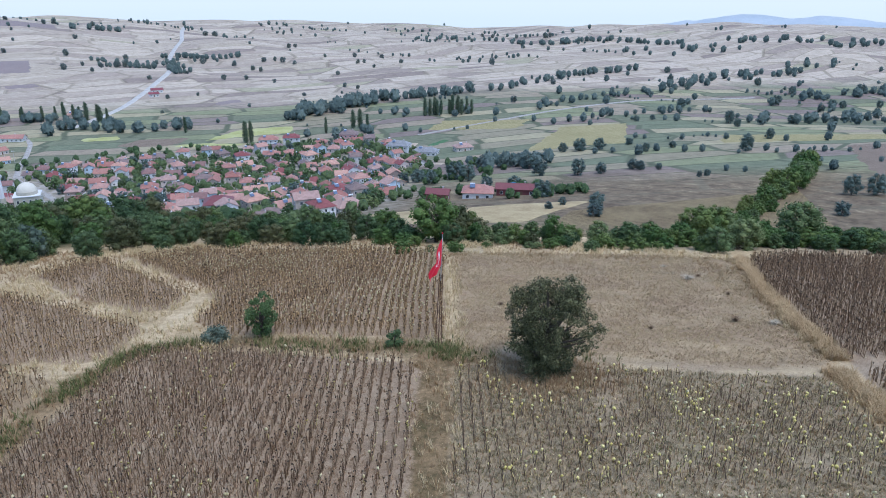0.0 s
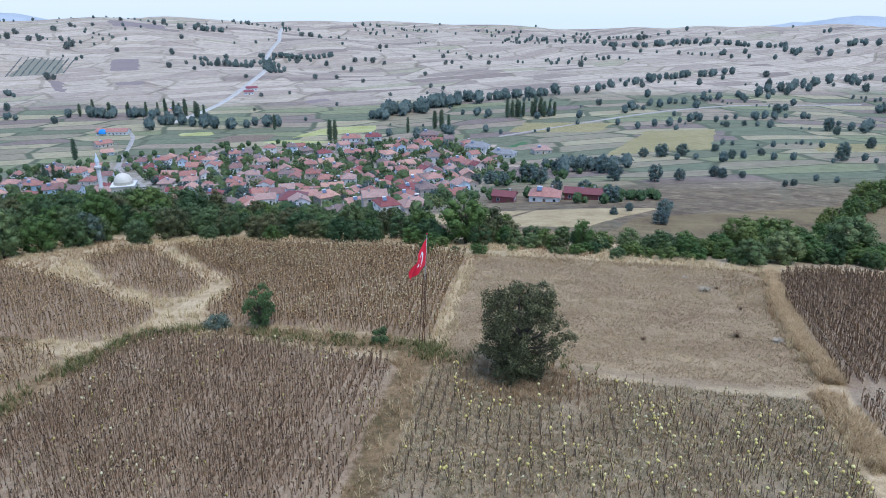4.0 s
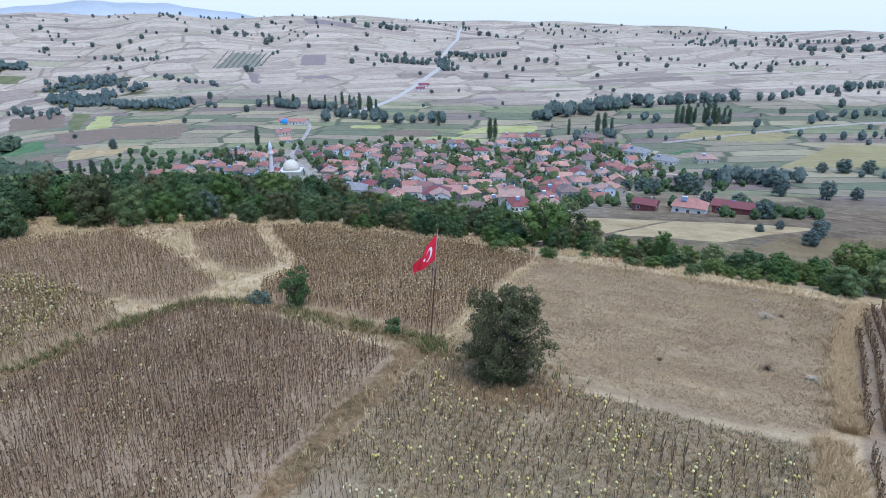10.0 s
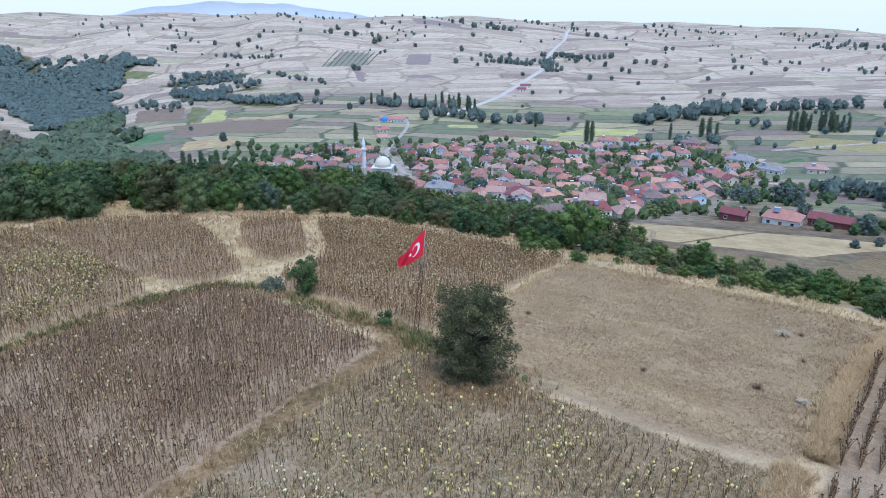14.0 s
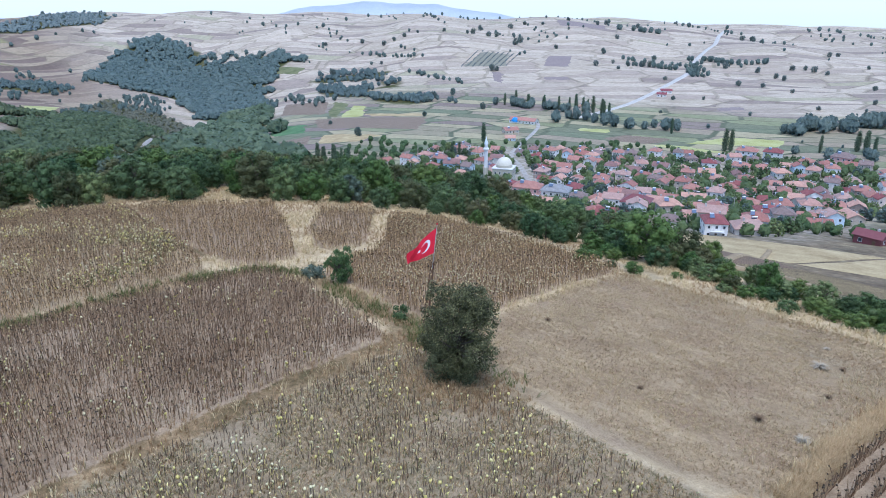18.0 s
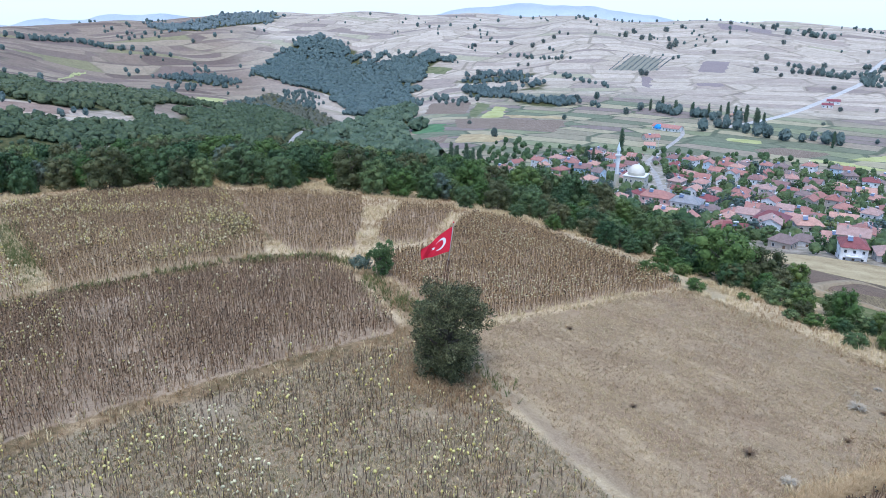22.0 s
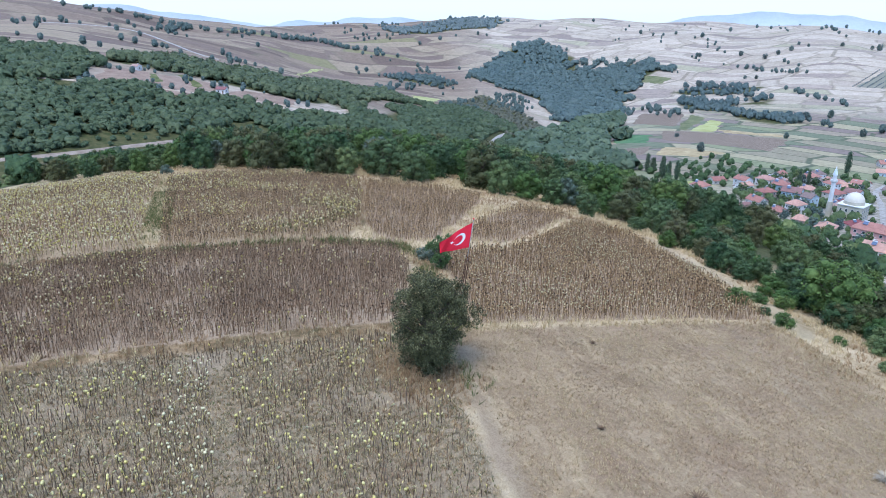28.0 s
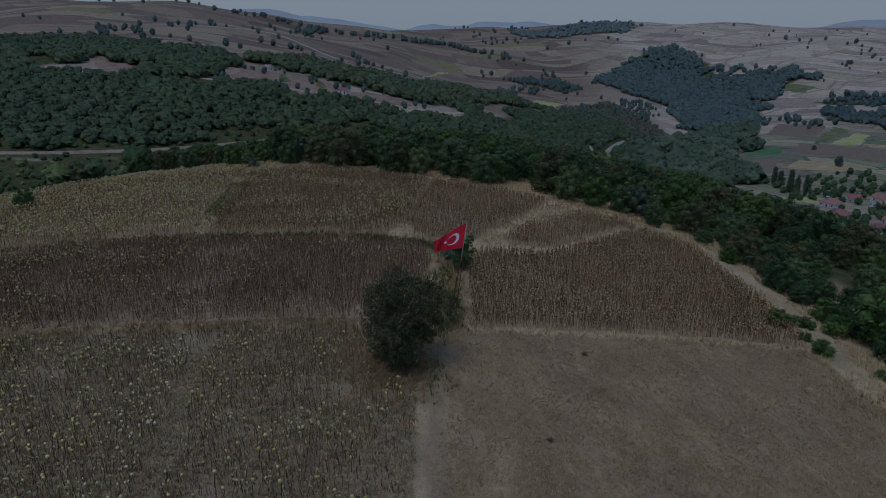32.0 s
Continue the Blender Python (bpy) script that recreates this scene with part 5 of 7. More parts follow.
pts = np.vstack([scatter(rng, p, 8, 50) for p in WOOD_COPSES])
joined_trees("copses", pts, rng.uniform(3.5, 10, len(pts)), rng, 90, 0.12, LEAF_WOOD_HAZED, "copses in the folds of the far slope", 1.0)
pts = scatter(rng, SCRUB, 6.5, 40)
pts = pts[from_line(HAIRPIN, pts[:, 0], pts[:, 1]) > 6]
joined_trees("scrub", pts, rng.uniform(2.2, 5.0, len(pts)), rng, 90, 0.12, LEAF_SCRUB, "brownish scrub on the slope of the gorge", 1.2)
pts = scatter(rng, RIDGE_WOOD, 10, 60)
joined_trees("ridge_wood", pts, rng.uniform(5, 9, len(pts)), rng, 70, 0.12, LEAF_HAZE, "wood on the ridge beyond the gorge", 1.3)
pts = scatter(rng, WOOD_ROADSIDE, 7.0)
pts = pts[from_line(SPUR_ROAD, pts[:, 0], pts[:, 1]) > 4.5]
joined_trees("roadside_bushes", pts, rng.uniform(1.4, 3.6, len(pts)), rng, 130, 0.11, LEAF_MID, "bushes on both sides of the dirt road", 1.3)
# rows of young trees in the orchard plot
orch = np.array([(-652 + 61 * u - 40 * v, 817 + 39 * u + 90 * v) for u in np.linspace(0.05, 0.95, 9) for v in np.linspace(0.04, 0.96, 16)])
joined_trees("orchard", orch, rng.uniform(1.6, 2.6, len(orch)), rng, 40, 0.2, LEAF_HAZE, "rows of young fruit trees on the far slope")


# ---- the village ----
def toned(name, tones, rough=0.85, rows=0.0, bump=0.25):
    """Paint, render or tiles whose tone is picked house by house, with stains and grain."""
    m, t, b = tree_of(name)
    vec = node(t, "TexCoord").outputs["Object"]
    info = node(t, "ObjectInfo")
    n = len(tones)
    base = ramp_of(t, info.outputs["Random"], [(i / n, c) for i, c in enumerate(tones)], True)
    stain = noise_of(t, 0.7, 4, 0.65, vec)
    grain = noise_of(t, 9.0, 4, 0.7, vec)
    col = mix_of(t, 1.0, base, ramp_of(t, math_of(t, "ADD", math_of(t, "MULTIPLY", stain, 0.6), math_of(t, "MULTIPLY", grain, 0.4)), [(0.3, (0.62, 0.6, 0.58)), (0.6, (1, 1, 1)), (0.75, (1.12, 1.1, 1.08))]), "MULTIPLY")
    height = grain
    if rows:
        w = node(t, "TexWave", Scale=rows, Distortion=0.3)
        w.bands_direction = "Y"
        t.links.new(vec, w.inputs["Vector"])
        height = w.outputs["Fac"]
        col = mix_of(t, 0.35, col, ramp_of(t, w.outputs["Fac"], [(0.0, (0.6, 0.6, 0.6)), (0.5, (1, 1, 1))]), "MULTIPLY")
    t.links.new(col, b.inputs["Base Color"])
    b.inputs["Roughness"].default_value = rough
    t.links.new(bump_of(t, height, bump, 0.04), b.inputs["Normal"])
    return m


WALL = toned("house_wall", [(0.82, 0.80, 0.78), (0.72, 0.70, 0.68), (0.60, 0.55, 0.48), (0.84, 0.84, 0.83), (0.48, 0.42, 0.36), (0.74, 0.62, 0.56), (0.55, 0.66, 0.74), (0.83, 0.82, 0.81), (0.40, 0.32, 0.27)])
ROOF = toned("roof_tiles", [(0.368, 0.161, 0.129), (0.46, 0.23, 0.185), (0.276, 0.155, 0.137), (0.506, 0.287, 0.23), (0.276, 0.0862, 0.084), (0.437, 0.213, 0.168), (0.575, 0.333, 0.252), (0.402, 0.19, 0.151), (0.253, 0.184, 0.166), (0.471, 0.31, 0.263)], 0.8, 2.0, 0.5)
SHEET = toned("painted_sheet", [(0.27, 0.07, 0.08), (0.30, 0.12, 0.11), (0.30, 0.30, 0.30)], 0.5, 3.0, 0.4)
MAROON = surface("maroon_sheet", [(0.16, 0.05, 0.057), (0.216, 0.08, 0.0808)], 0.8, 9, 0.55)
PALE_BLUE = surface("blue_paint", [(0.36, 0.50, 0.60), (0.45, 0.58, 0.67)], 0.6, 9, 0.85)
PINK = surface("pink_paint", [(0.56, 0.33, 0.31), (0.64, 0.40, 0.37)], 0.6, 9, 0.85)
WHITE = surface("white_paint", [(0.60, 0.60, 0.59), (0.70, 0.70, 0.69)], 0.6, 9, 0.8)
CREAM = surface("cream_stone", [(0.42, 0.39, 0.31), (0.50, 0.47, 0.38)], 0.5, 7, 0.85)
LEAD = surface("pale_dome_sheet", [(0.58, 0.54, 0.45), (0.68, 0.64, 0.54)], 0.8, 6, 0.7, 0.0, bump=0.1)
PANE = surface("window_glass", [(0.03, 0.04, 0.05), (0.06, 0.07, 0.08)], 2, 9, 0.12, bump=0)
WOODWORK = surface("brown_woodwork", [(0.12, 0.075, 0.045), (0.18, 0.12, 0.08)], 3, 25, 0.7)
CONCRETE = surface("bare_concrete", [(0.36, 0.34, 0.32), (0.46, 0.44, 0.42)], 1, 12, 0.9)
STEEL = surface("tank_steel", [(0.66, 0.68, 0.70), (0.78, 0.80, 0.82)], 3, 20, 0.35, 0.6, bump=0.05)
COLLECTOR = surface("solar_glass", [(0.10, 0.14, 0.22), (0.16, 0.20, 0.28)], 2, 10, 0.2, bump=0)
BLUE_SHEET = surface("blue_tarpaulin", [(0.02, 0.20, 0.55), (0.05, 0.28, 0.66)], 1.5, 12, 0.6)


def window_mesh():
    v = [(-0.6, 0, -0.65), (0.6, 0, -0.65), (0.6, 0, 0.65), (-0.6, 0, 0.65), (-0.5, -0.02, -0.55), (0.5, -0.02, -0.55), (0.5, -0.02, 0.55), (-0.5, -0.02, 0.55),
         (-0.6, -0.08, -0.65), (0.6, -0.08, -0.65), (0.6, -0.08, 0.65), (-0.6, -0.08, 0.65), (-0.5, -0.08, -0.55), (0.5, -0.08, -0.55), (0.5, -0.08, 0.55), (-0.5, -0.08, 0.55)]
    f = [(4, 5, 6, 7)] + [(8 + i, 8 + (i + 1) % 4, 12 + (i + 1) % 4, 12 + i) for i in range(4)] + [(12 + i, 12 + (i + 1) % 4, 4 + (i + 1) % 4, 4 + i) for i in range(4)] + [(i, (i + 1) % 4, 8 + (i + 1) % 4, 8 + i) for i in range(4)]
    return mesh_of("window", v, f, [PANE, WHITE], [0] + [1] * 12)


WINDOW = window_mesh()


def roof_bm(w, d, h, rise, over, hip, thick=0.16):
    """A tiled roof with eaves: hipped, or gabled when hip is 0."""
    bm = bmesh.new()
    a, b = w / 2 + over, d / 2 + over
    drop = rise * over / (d / 2)
    r = max(0.0, a - hip) if hip else a
    low = [(-a, -b, h - drop), (a, -b, h - drop), (a, b, h - drop), (-a, b, h - drop), (-r, 0, h + rise), (r, 0, h + rise)]
    top = [bm.verts.new((x, y, z + thick)) for x, y, z in low]
    bot = [bm.verts.new(p) for p in low]
    for f in ((0, 1, 5, 4), (2, 3, 4, 5), (1, 2, 5), (3, 0, 4)):
        if len(f) == 3 and not hip:
            continue
        bm.faces.new([top[i] for i in f])
        bm.faces.new([bot[i] for i in reversed(f)])
    rim = ((0, 1), (1, 2), (2, 3), (3, 0)) if hip else ((0, 1), (2, 3), (1, 5), (5, 2), (3, 4), (4, 0))
    for i, j in rim:
        bm.faces.new((top[i], bot[i], bot[j], top[j]))
    return bm


def wall_bm(w, d, h, rise, gable):
    bm = bmesh.new()
    add_box(bm, (w, d, h + 2.2), (0, 0, (h - 2.2) / 2))
    if gable:
        for s in (-1, 1):
            x0, x1 = s * w / 2, s * (w / 2 - 0.25)
            p = [bm.verts.new(q) for q in ((x0, -d / 2, h), (x0, d / 2, h), (x0, 0, h + rise), (x1, -d / 2, h), (x1, d / 2, h), (x1, 0, h + rise))]
            bm.faces.new((p[0], p[1], p[2]) if s > 0 else (p[2], p[1], p[0]))
            bm.faces.new((p[5], p[4], p[3]) if s > 0 else (p[3], p[4], p[5]))
    return bm


def chimney(at, parent):
    bm = box((0.6, 0.6, 1.5), at)
    add_box(bm, (0.75, 0.75, 0.14), (at[0], at[1], at[2] + 0.75))
    part("chimney", bm, CONCRETE, parent)


def solar_heater(at, parent, turn=0.0):
    """A roof water heater: collector, tank and frame."""
    frame_bm = bmesh.new()
    for x in (-0.9, 0.9):
        add_box(frame_bm, (0.06, 0.06, 1.2), (x, 0.5, 0.5))
        add_box(frame_bm, (0.06, 1.5, 0.06), (x, -0.2, 0.0))
    add_box(frame_bm, (1.86, 0.06, 0.06), (0, 0.5, 0.9))
    heater = part("solar_heater", frame_bm, STEEL, parent, "roof solar water heater with white tank")
    heater.matrix_basis = pose(*at, 0, 0, turn)
    panel = part("collector", box((2.0, 1.7, 0.08), (0, 0, 0), 0.02), COLLECTOR, heater)
    panel.matrix_basis = pose(0, -0.25, 0.5, 35)
    bm = bmesh.new()
    bmesh.ops.create_cone(bm, segments=10, radius1=0.3, radius2=0.3, depth=1.9, cap_ends=True, matrix=pose(0, 0.55, 1.15, 0, 90, 0))
    part("tank", bm, STEEL, heater)


def house(name, w, d, storeys, hip, label, wall=None, roof=None, heater=True, balcony=False):
    base = tagged(new(name), label, "house", "village houses")
    h, rise = 2.9 * storeys + 0.3, 0.2 * d + 0.35
    part("wall", wall_bm(w, d, h, rise, not hip), wall or WALL, base)
    part("roof", roof_bm(w, d, h, rise, 0.55, hip), roof or ROOF, base)
    for s in range(storeys):
        z = 1.6 + 2.9 * s
        for side in range(4):
            length, off = (w, d / 2) if side % 2 == 0 else (d, w / 2)
            n = max(1, int(length / 3.2))
            for i in range(n):
                p = (i + 0.5) / n * length - length / 2
                if side == 0 and s == 0 and i == n // 2:
                    door = part("door", box((1.0, 0.1, 2.1), (0, -0.04, 0), 0.02), WOODWORK, base)
                    door.matrix_basis = pose(p, -off, 1.05)
                    continue
                win = mesh_part("window", WINDOW, base)
                win.matrix_basis = pose(0, 0, 0, 0, 0, 90 * side) @ pose(p, -off, z)
    chimney((w * 0.22, d * 0.12, h + rise * 0.95), base)
    if heater:
        solar_heater((-w * 0.18, -d * 0.2, h + rise * 0.72), base)
    if balcony:
        bm = box((w * 0.6, 1.3, 0.18), (0, -d / 2 - 0.65, 3.0))
        for i in range(9):
            add_box(bm, (0.05, 0.05, 0.9), ((i / 8 - 0.5) * w * 0.58, -d / 2 - 1.25, 3.5))
        add_box(bm, (w * 0.6, 0.08, 0.08), (0, -d / 2 - 1.25, 3.98))
        part("balcony", bm, WHITE, base, "white balcony with a railing")
    return base


templates = [
    house("village_house", 11, 9, 1, 4.2, "low village house with a red tiled hipped roof"),
    house("village_house", 12, 8.5, 1, 0, "low village house with a red tiled gable roof", heater=False),
    house("village_house", 10, 9, 2, 4.0, "two-storey village house with a red tiled hipped roof", balcony=True),
    house("village_house", 13, 9, 1, 0, "long village house with a red gable roof and solar heater"),
    house("village_house", 9.5, 8, 2, 0, "two-storey village house with a red gable roof", heater=False),
    house("village_house", 8.5, 7.5, 1, 3.2, "small village house with a red tiled roof", heater=False),
    house("barn", 13, 7, 1, 0, "barn with a rust-red roof behind the houses", heater=False),
]
landmarks = [
    (house("white_house", 11, 10, 2, 4.2, "white two-storey house with a maroon roof", WHITE, MAROON, False), (-92, 277, 14)),
    (house("blue_house", 10, 9, 2, 0, "pale blue house with a red tiled roof", PALE_BLUE), (-255, 347, 32)),
    (house("blue_house", 9, 8, 2, 3.8, "pale blue two-storey house at the village edge", PALE_BLUE), (-274, 356, 30)),
    (house("pink_house", 14, 10, 2, 4.2, "pink house with red roof and balcony", PINK, None, True, True), (-166, 304, 20)),
    (house("maroon_house", 13, 10, 2, 4.2, "house with a maroon metal roof", None, SHEET), (-146, 300, 20)),
    (house("white_house", 14, 9, 2, 3.6, "white house behind the village", WHITE), (-132, 526, 10)),
    (house("white_house", 12, 9, 2, 3.6, "white house behind the village", WHITE), (-116, 532, 10)),
    (house("white_house", 15, 11, 2, 4.0, "large white house at the edge of the fields", WHITE, SHEET), (-31, 480, -12)),
    (house("farmhouse", 16, 9, 1, 3.6, "low farmhouse with a red roof", None, SHEET), (-12, 464, -16)),
    (house("pink_house", 13, 11, 2, 5.0, "pink flat-faced house under the poplars", PINK), (-73, 538, 0)),
    (house("farmhouse", 11, 8.5, 1, 4.0, "white farmhouse with red roof and solar heater", WHITE), (13, 256, -6)),
    (house("barn", 15, 5.5, 1, 0, "long maroon-roofed barn beside the farmhouse", MAROON, MAROON, False), (28, 262, -6)),
    (house("barn", 8, 5, 1, 0, "maroon lean-to barn by the farmhouse", MAROON, MAROON, False), (-2, 254, -10)),
    (house("farmhouse", 12, 8, 1, 3.6, "small farmhouse among trees", None), (13, 470, 20)),
    (house("factory_shed", 26, 9, 1, 0, "long red-roofed shed with white wall by the road", WHITE, None, False), (-345, 552, 8)),
    (house("farm_shed", 12, 7, 1, 0, "white farm shed beside the hillside road", WHITE, SHEET, False), (-318, 792, 30)),
    (house("farm_shed", 10, 6, 1, 0, "white farm shed beside the hillside road", WHITE, SHEET, False), (-313, 770, 30)),
    (house("farmhouse", 12, 8, 1, 3.4, "farmhouse under poplars below the hill road", None), (-346, 660, 20)),
    (house("hut", 7, 5, 1, 0, "small white hut on the spur clearing", WHITE, SHEET, False), (-488, 47, 60)),
    (house("hut", 9, 5, 1, 0, "small hut at the top of the spur", WHITE, SHEET, False), (-700, -135, 60)),
    (house("hut", 6, 5, 1, 0, "small hut between the plots of the clearing", WHITE, None, False), (-548, -12, 50)),
]
taken = []
for ob, (x, y, rz) in landmarks:
    ob.matrix_basis = pose(x, y, ground_at(x, y, 0.2), 0, 0, rz)
    taken.append((x, y))

MOSQUE_AT = (-209, 341)
taken += [MOSQUE_AT, (-220, 336), (-200, 345)]


def mosque():
    base = tagged(new("mosque"), "cream stone village mosque with a pale dome", "mosque")
    part("wall", box((15, 14, 12), (0, 0, 3.0), 0.1), CREAM, base)
    bm = box((16, 15, 0.5), (0, 0, 9.2), 0.1)
    part("cornice", bm, WHITE, base)
    bm = bmesh.new()
    bmesh.ops.create_cone(bm, segments=16, radius1=6.4, radius2=6.2, depth=1.8, cap_ends=True, matrix=pose(0, 0, 10.2))
    part("drum", bm, CREAM, base)
    bm = bmesh.new()
    bmesh.ops.create_uvsphere(bm, u_segments=32, v_segments=16, radius=5.9, matrix=pose(0, 0, 11.0) @ Matrix.Diagonal((1, 1, 0.8, 1)))
    bmesh.ops.delete(bm, geom=[v for v in bm.verts if v.co.z < 10.9], context="VERTS")
    for f in bm.faces:
        f.smooth = True
    dome = part("dome", bm, LEAD, base, "pale metal-clad dome")
    bm = bmesh.new()
    bmesh.ops.create_cone(bm, segments=8, radius1=0.12, radius2=0.02, depth=1.6, cap_ends=True, matrix=pose(0, 0, 16.4))
    part("finial", bm, STEEL, dome)
    for side in range(4):
        for i in range(4):
            for z, k in ((2.4, 1.3), (6.4, 1.1)):
                win = mesh_part("window", WINDOW, base)
                win.matrix_basis = pose(0, 0, 0, 0, 0, 90 * side) @ pose(-5.2 + 3.5 * i, -(7.0 if side % 2 == 0 else 7.5), z) @ Matrix.Diagonal((k, 1, k * 1.3, 1))
    base.matrix_basis = pose(*MOSQUE_AT, ground_at(*MOSQUE_AT, 0.2), 0, 0, 24) @ Matrix.Diagonal((0.78, 0.78, 0.92, 1))
    tower = tagged(new("minaret"), "slender white minaret with one balcony", "minaret")
    bm = bmesh.new()
    bmesh.ops.create_cone(bm, segments=14, radius1=1.5, radius2=1.4, depth=9, cap_ends=True, matrix=pose(0, 0, 3.5))
    part("plinth", bm, CREAM, tower)
    bm = bmesh.new()
    bmesh.ops.create_cone(bm, segments=14, radius1=1.1, radius2=0.95, depth=14, cap_ends=True, matrix=pose(0, 0, 14.9))
    part("shaft", bm, WHITE, tower)
    bm = bmesh.new()
    bmesh.ops.create_cone(bm, segments=14, radius1=1.0, radius2=1.75, depth=1.0, cap_ends=True, matrix=pose(0, 0, 18.2))
    bmesh.ops.create_cone(bm, segments=14, radius1=1.75, radius2=1.75, depth=0.9, cap_ends=True, matrix=pose(0, 0, 19.15))
    part("balcony", bm, WHITE, tower)
    bm = bmesh.new()
    bmesh.ops.create_cone(bm, segments=14, radius1=1.25, radius2=0.05, depth=4.6, cap_ends=True, matrix=pose(0, 0, 24.2))
    part("cap", bm, STEEL, tower, "pointed grey cap")
    x, y = -218.5, 335.5
    tower.location = (x, y, ground_at(x, y, 0.2))


mosque()
rng = np.random.default_rng(77)
STREET = [(-335, 560), (-320, 540), (-300, 499), (-279, 452), (-262, 418), (-231, 389), (-199, 352), (-174, 326), (-150, 306)]
made = [0] * len(templates)
for x, y in sorted(scatter(rng, VILLAGE, 12.6).tolist(), key=lambda p: p[1]):
    if any(math.hypot(x - a, y - b) < 11.8 for a, b in taken) or from_line(STREET, np.array(x), np.array(y)) < 8:
        continue
    if rng.random() < 0.06:
        continue
    k = int(rng.choice(7, p=[0.17, 0.12, 0.27, 0.10, 0.19, 0.09, 0.06]))
    turn = 18 + 0.06 * (x + 150) + rng.choice([0, 90, 180, 270], p=[0.4, 0.2, 0.2, 0.2]) + rng.normal() * 9
    m = Matrix.LocRotScale((x, y, ground_at(x, y, 0.2)), Euler((0, 0, radians(turn))), (rng.uniform(0.66, 0.95), rng.uniform(0.72, 0.98), rng.uniform(0.8, 1.0)))
    if made[k]:
        sx, sy, sz = templates[k].scale
        copy_thing(templates[k], m @ Matrix.Diagonal((1 / sx, 1 / sy, 1 / sz, 1)))
    else:
        templates[k].matrix_basis = m
    made[k] += 1
    taken.append((x, y))
# a few houses outside the village
for k, x, y, turn in ((0, -296, 316, 20), (1, -310, 340, 80), (5, -286, 338, 10), (1, -300, 470, 40), (3, -322, 500, 60), (0, -268, 300, 30), (5, -238, 300, 60)):
    copy_thing(templates[k], pose(x, y, ground_at(x, y, 0.2), 0, 0, turn))
    taken.append((x, y))

# blue tarpaulin tent by the barn, and a blue shelter by the road
for x, y, r in ((27, 266, 2.6), (-352, 548, 3.2)):
    bm = bmesh.new()
    bmesh.ops.create_uvsphere(bm, u_segments=14, v_segments=8, radius=r, matrix=Matrix.Diagonal((1.25, 1, 1.15, 1)))
    bmesh.ops.delete(bm, geom=[v for v in bm.verts if v.co.z < -0.2 * r], context="VERTS")
    me = bpy.data.meshes.new("tarpaulin_tent")
    bm.to_mesh(me)
    bm.free()
    me.materials.append(BLUE_SHEET)
    tent = tagged(new("tarpaulin_tent", me), "bright blue tarpaulin over a farm stack", "tarpaulin")
    tent.location = (x, y, ground_at(x, y) + 1.6)

# garden trees between the houses
garden = [far_tree("garden_tree", 120 + i, 520, (LEAF_WOOD, LEAF_FAR_HAZED, LEAF_DEEP)[i], label="green garden tree between village houses") for i in range(3)]
spots = [p for p in scatter(rng, VILLAGE, 6.2).tolist() if min(math.hypot(p[0] - a, p[1] - b) for a, b in taken) > 5.2 and from_line(STREET, np.array(p[0]), np.array(p[1])) > 5]
rng.shuffle(spots)
more_spots = np.array(spots[290:])
spots = spots[:290]
for i, (x, y) in enumerate(spots):
    (seat if i < 3 else plant_tree)(garden[i % 3], x, y, rng.uniform(3.5, 7.5), rng, rng.uniform(0.9, 1.2))
joined_trees("garden_trees", more_spots, rng.uniform(2.5, 6, len(more_spots)), rng, 160, 0.09, LEAF_DEEP, "small green trees and bushes in the village gardens", 1.0)
rim = []
for poly, gap in (([(-292, 330), (-318, 400), (-330, 380), (-385, 350), (-370, 320), (-310, 300)], 8.5), ([(-228, 305), (-160, 288), (-85, 258), (-60, 236), (-110, 225), (-200, 262), (-262, 280), (-292, 320)], 8.0),
                  ([(-30, 330), (-12, 440), (45, 395), (20, 340), (-10, 325)], 9.5), ([(-318, 400), (-262, 455), (-180, 505), (-130, 520), (-190, 525), (-262, 485), (-330, 420)], 10), ([(-52, 262), (-28, 325), (-10, 300), (-20, 262), (-34, 244)], 9), ([(-400, 410), (-320, 420), (-300, 380), (-380, 360)], 10)):
    rim += scatter(rng, poly, gap).tolist()
rim += [(a, b) for a, b, _ in belt([(-14, 262), (8, 272), (40, 276), (56, 268), (44, 254), (20, 246)], 4, 2.5, 3, 6)]
rim = np.array([p for p in rim if min(math.hypot(p[0] - a, p[1] - b) for a, b in taken) > 7.5])
joined_trees("garden_trees", rim, rng.uniform(2.4, 5.4, len(rim)), rng, 200, 0.09, LEAF_DEEP, "gardens and thickets round the village", 1.0)

# power poles
pole_src = tagged(new("power_pole"), "concrete power pole with a crossarm", "power pole", "power poles")
bm = bmesh.new()
bmesh.ops.create_cone(bm, segments=8, radius1=0.17, radius2=0.1, depth=9, cap_ends=True, matrix=pose(0, 0, 4.2))
part("shaft", bm, CONCRETE, pole_src)
bm = box((1.7, 0.12, 0.14), (0, 0, 8.1))
for px in (-0.75, 0, 0.75):
    add_box(bm, (0.1, 0.1, 0.26), (px, 0, 8.3))
part("crossarm", bm, STEEL, pole_src)
for i, (x, y) in enumerate(((-60, 300), (-18, 262), (-118, 310), (-180, 330), (-226, 352), (-262, 402), (-292, 470), (-100, 380), (-60, 420))):
    m = pose(x, y, ground_at(x, y), 0, 0, 30)
    if i:
        copy_thing(pole_src, m)
    else:
        pole_src.matrix_basis = m


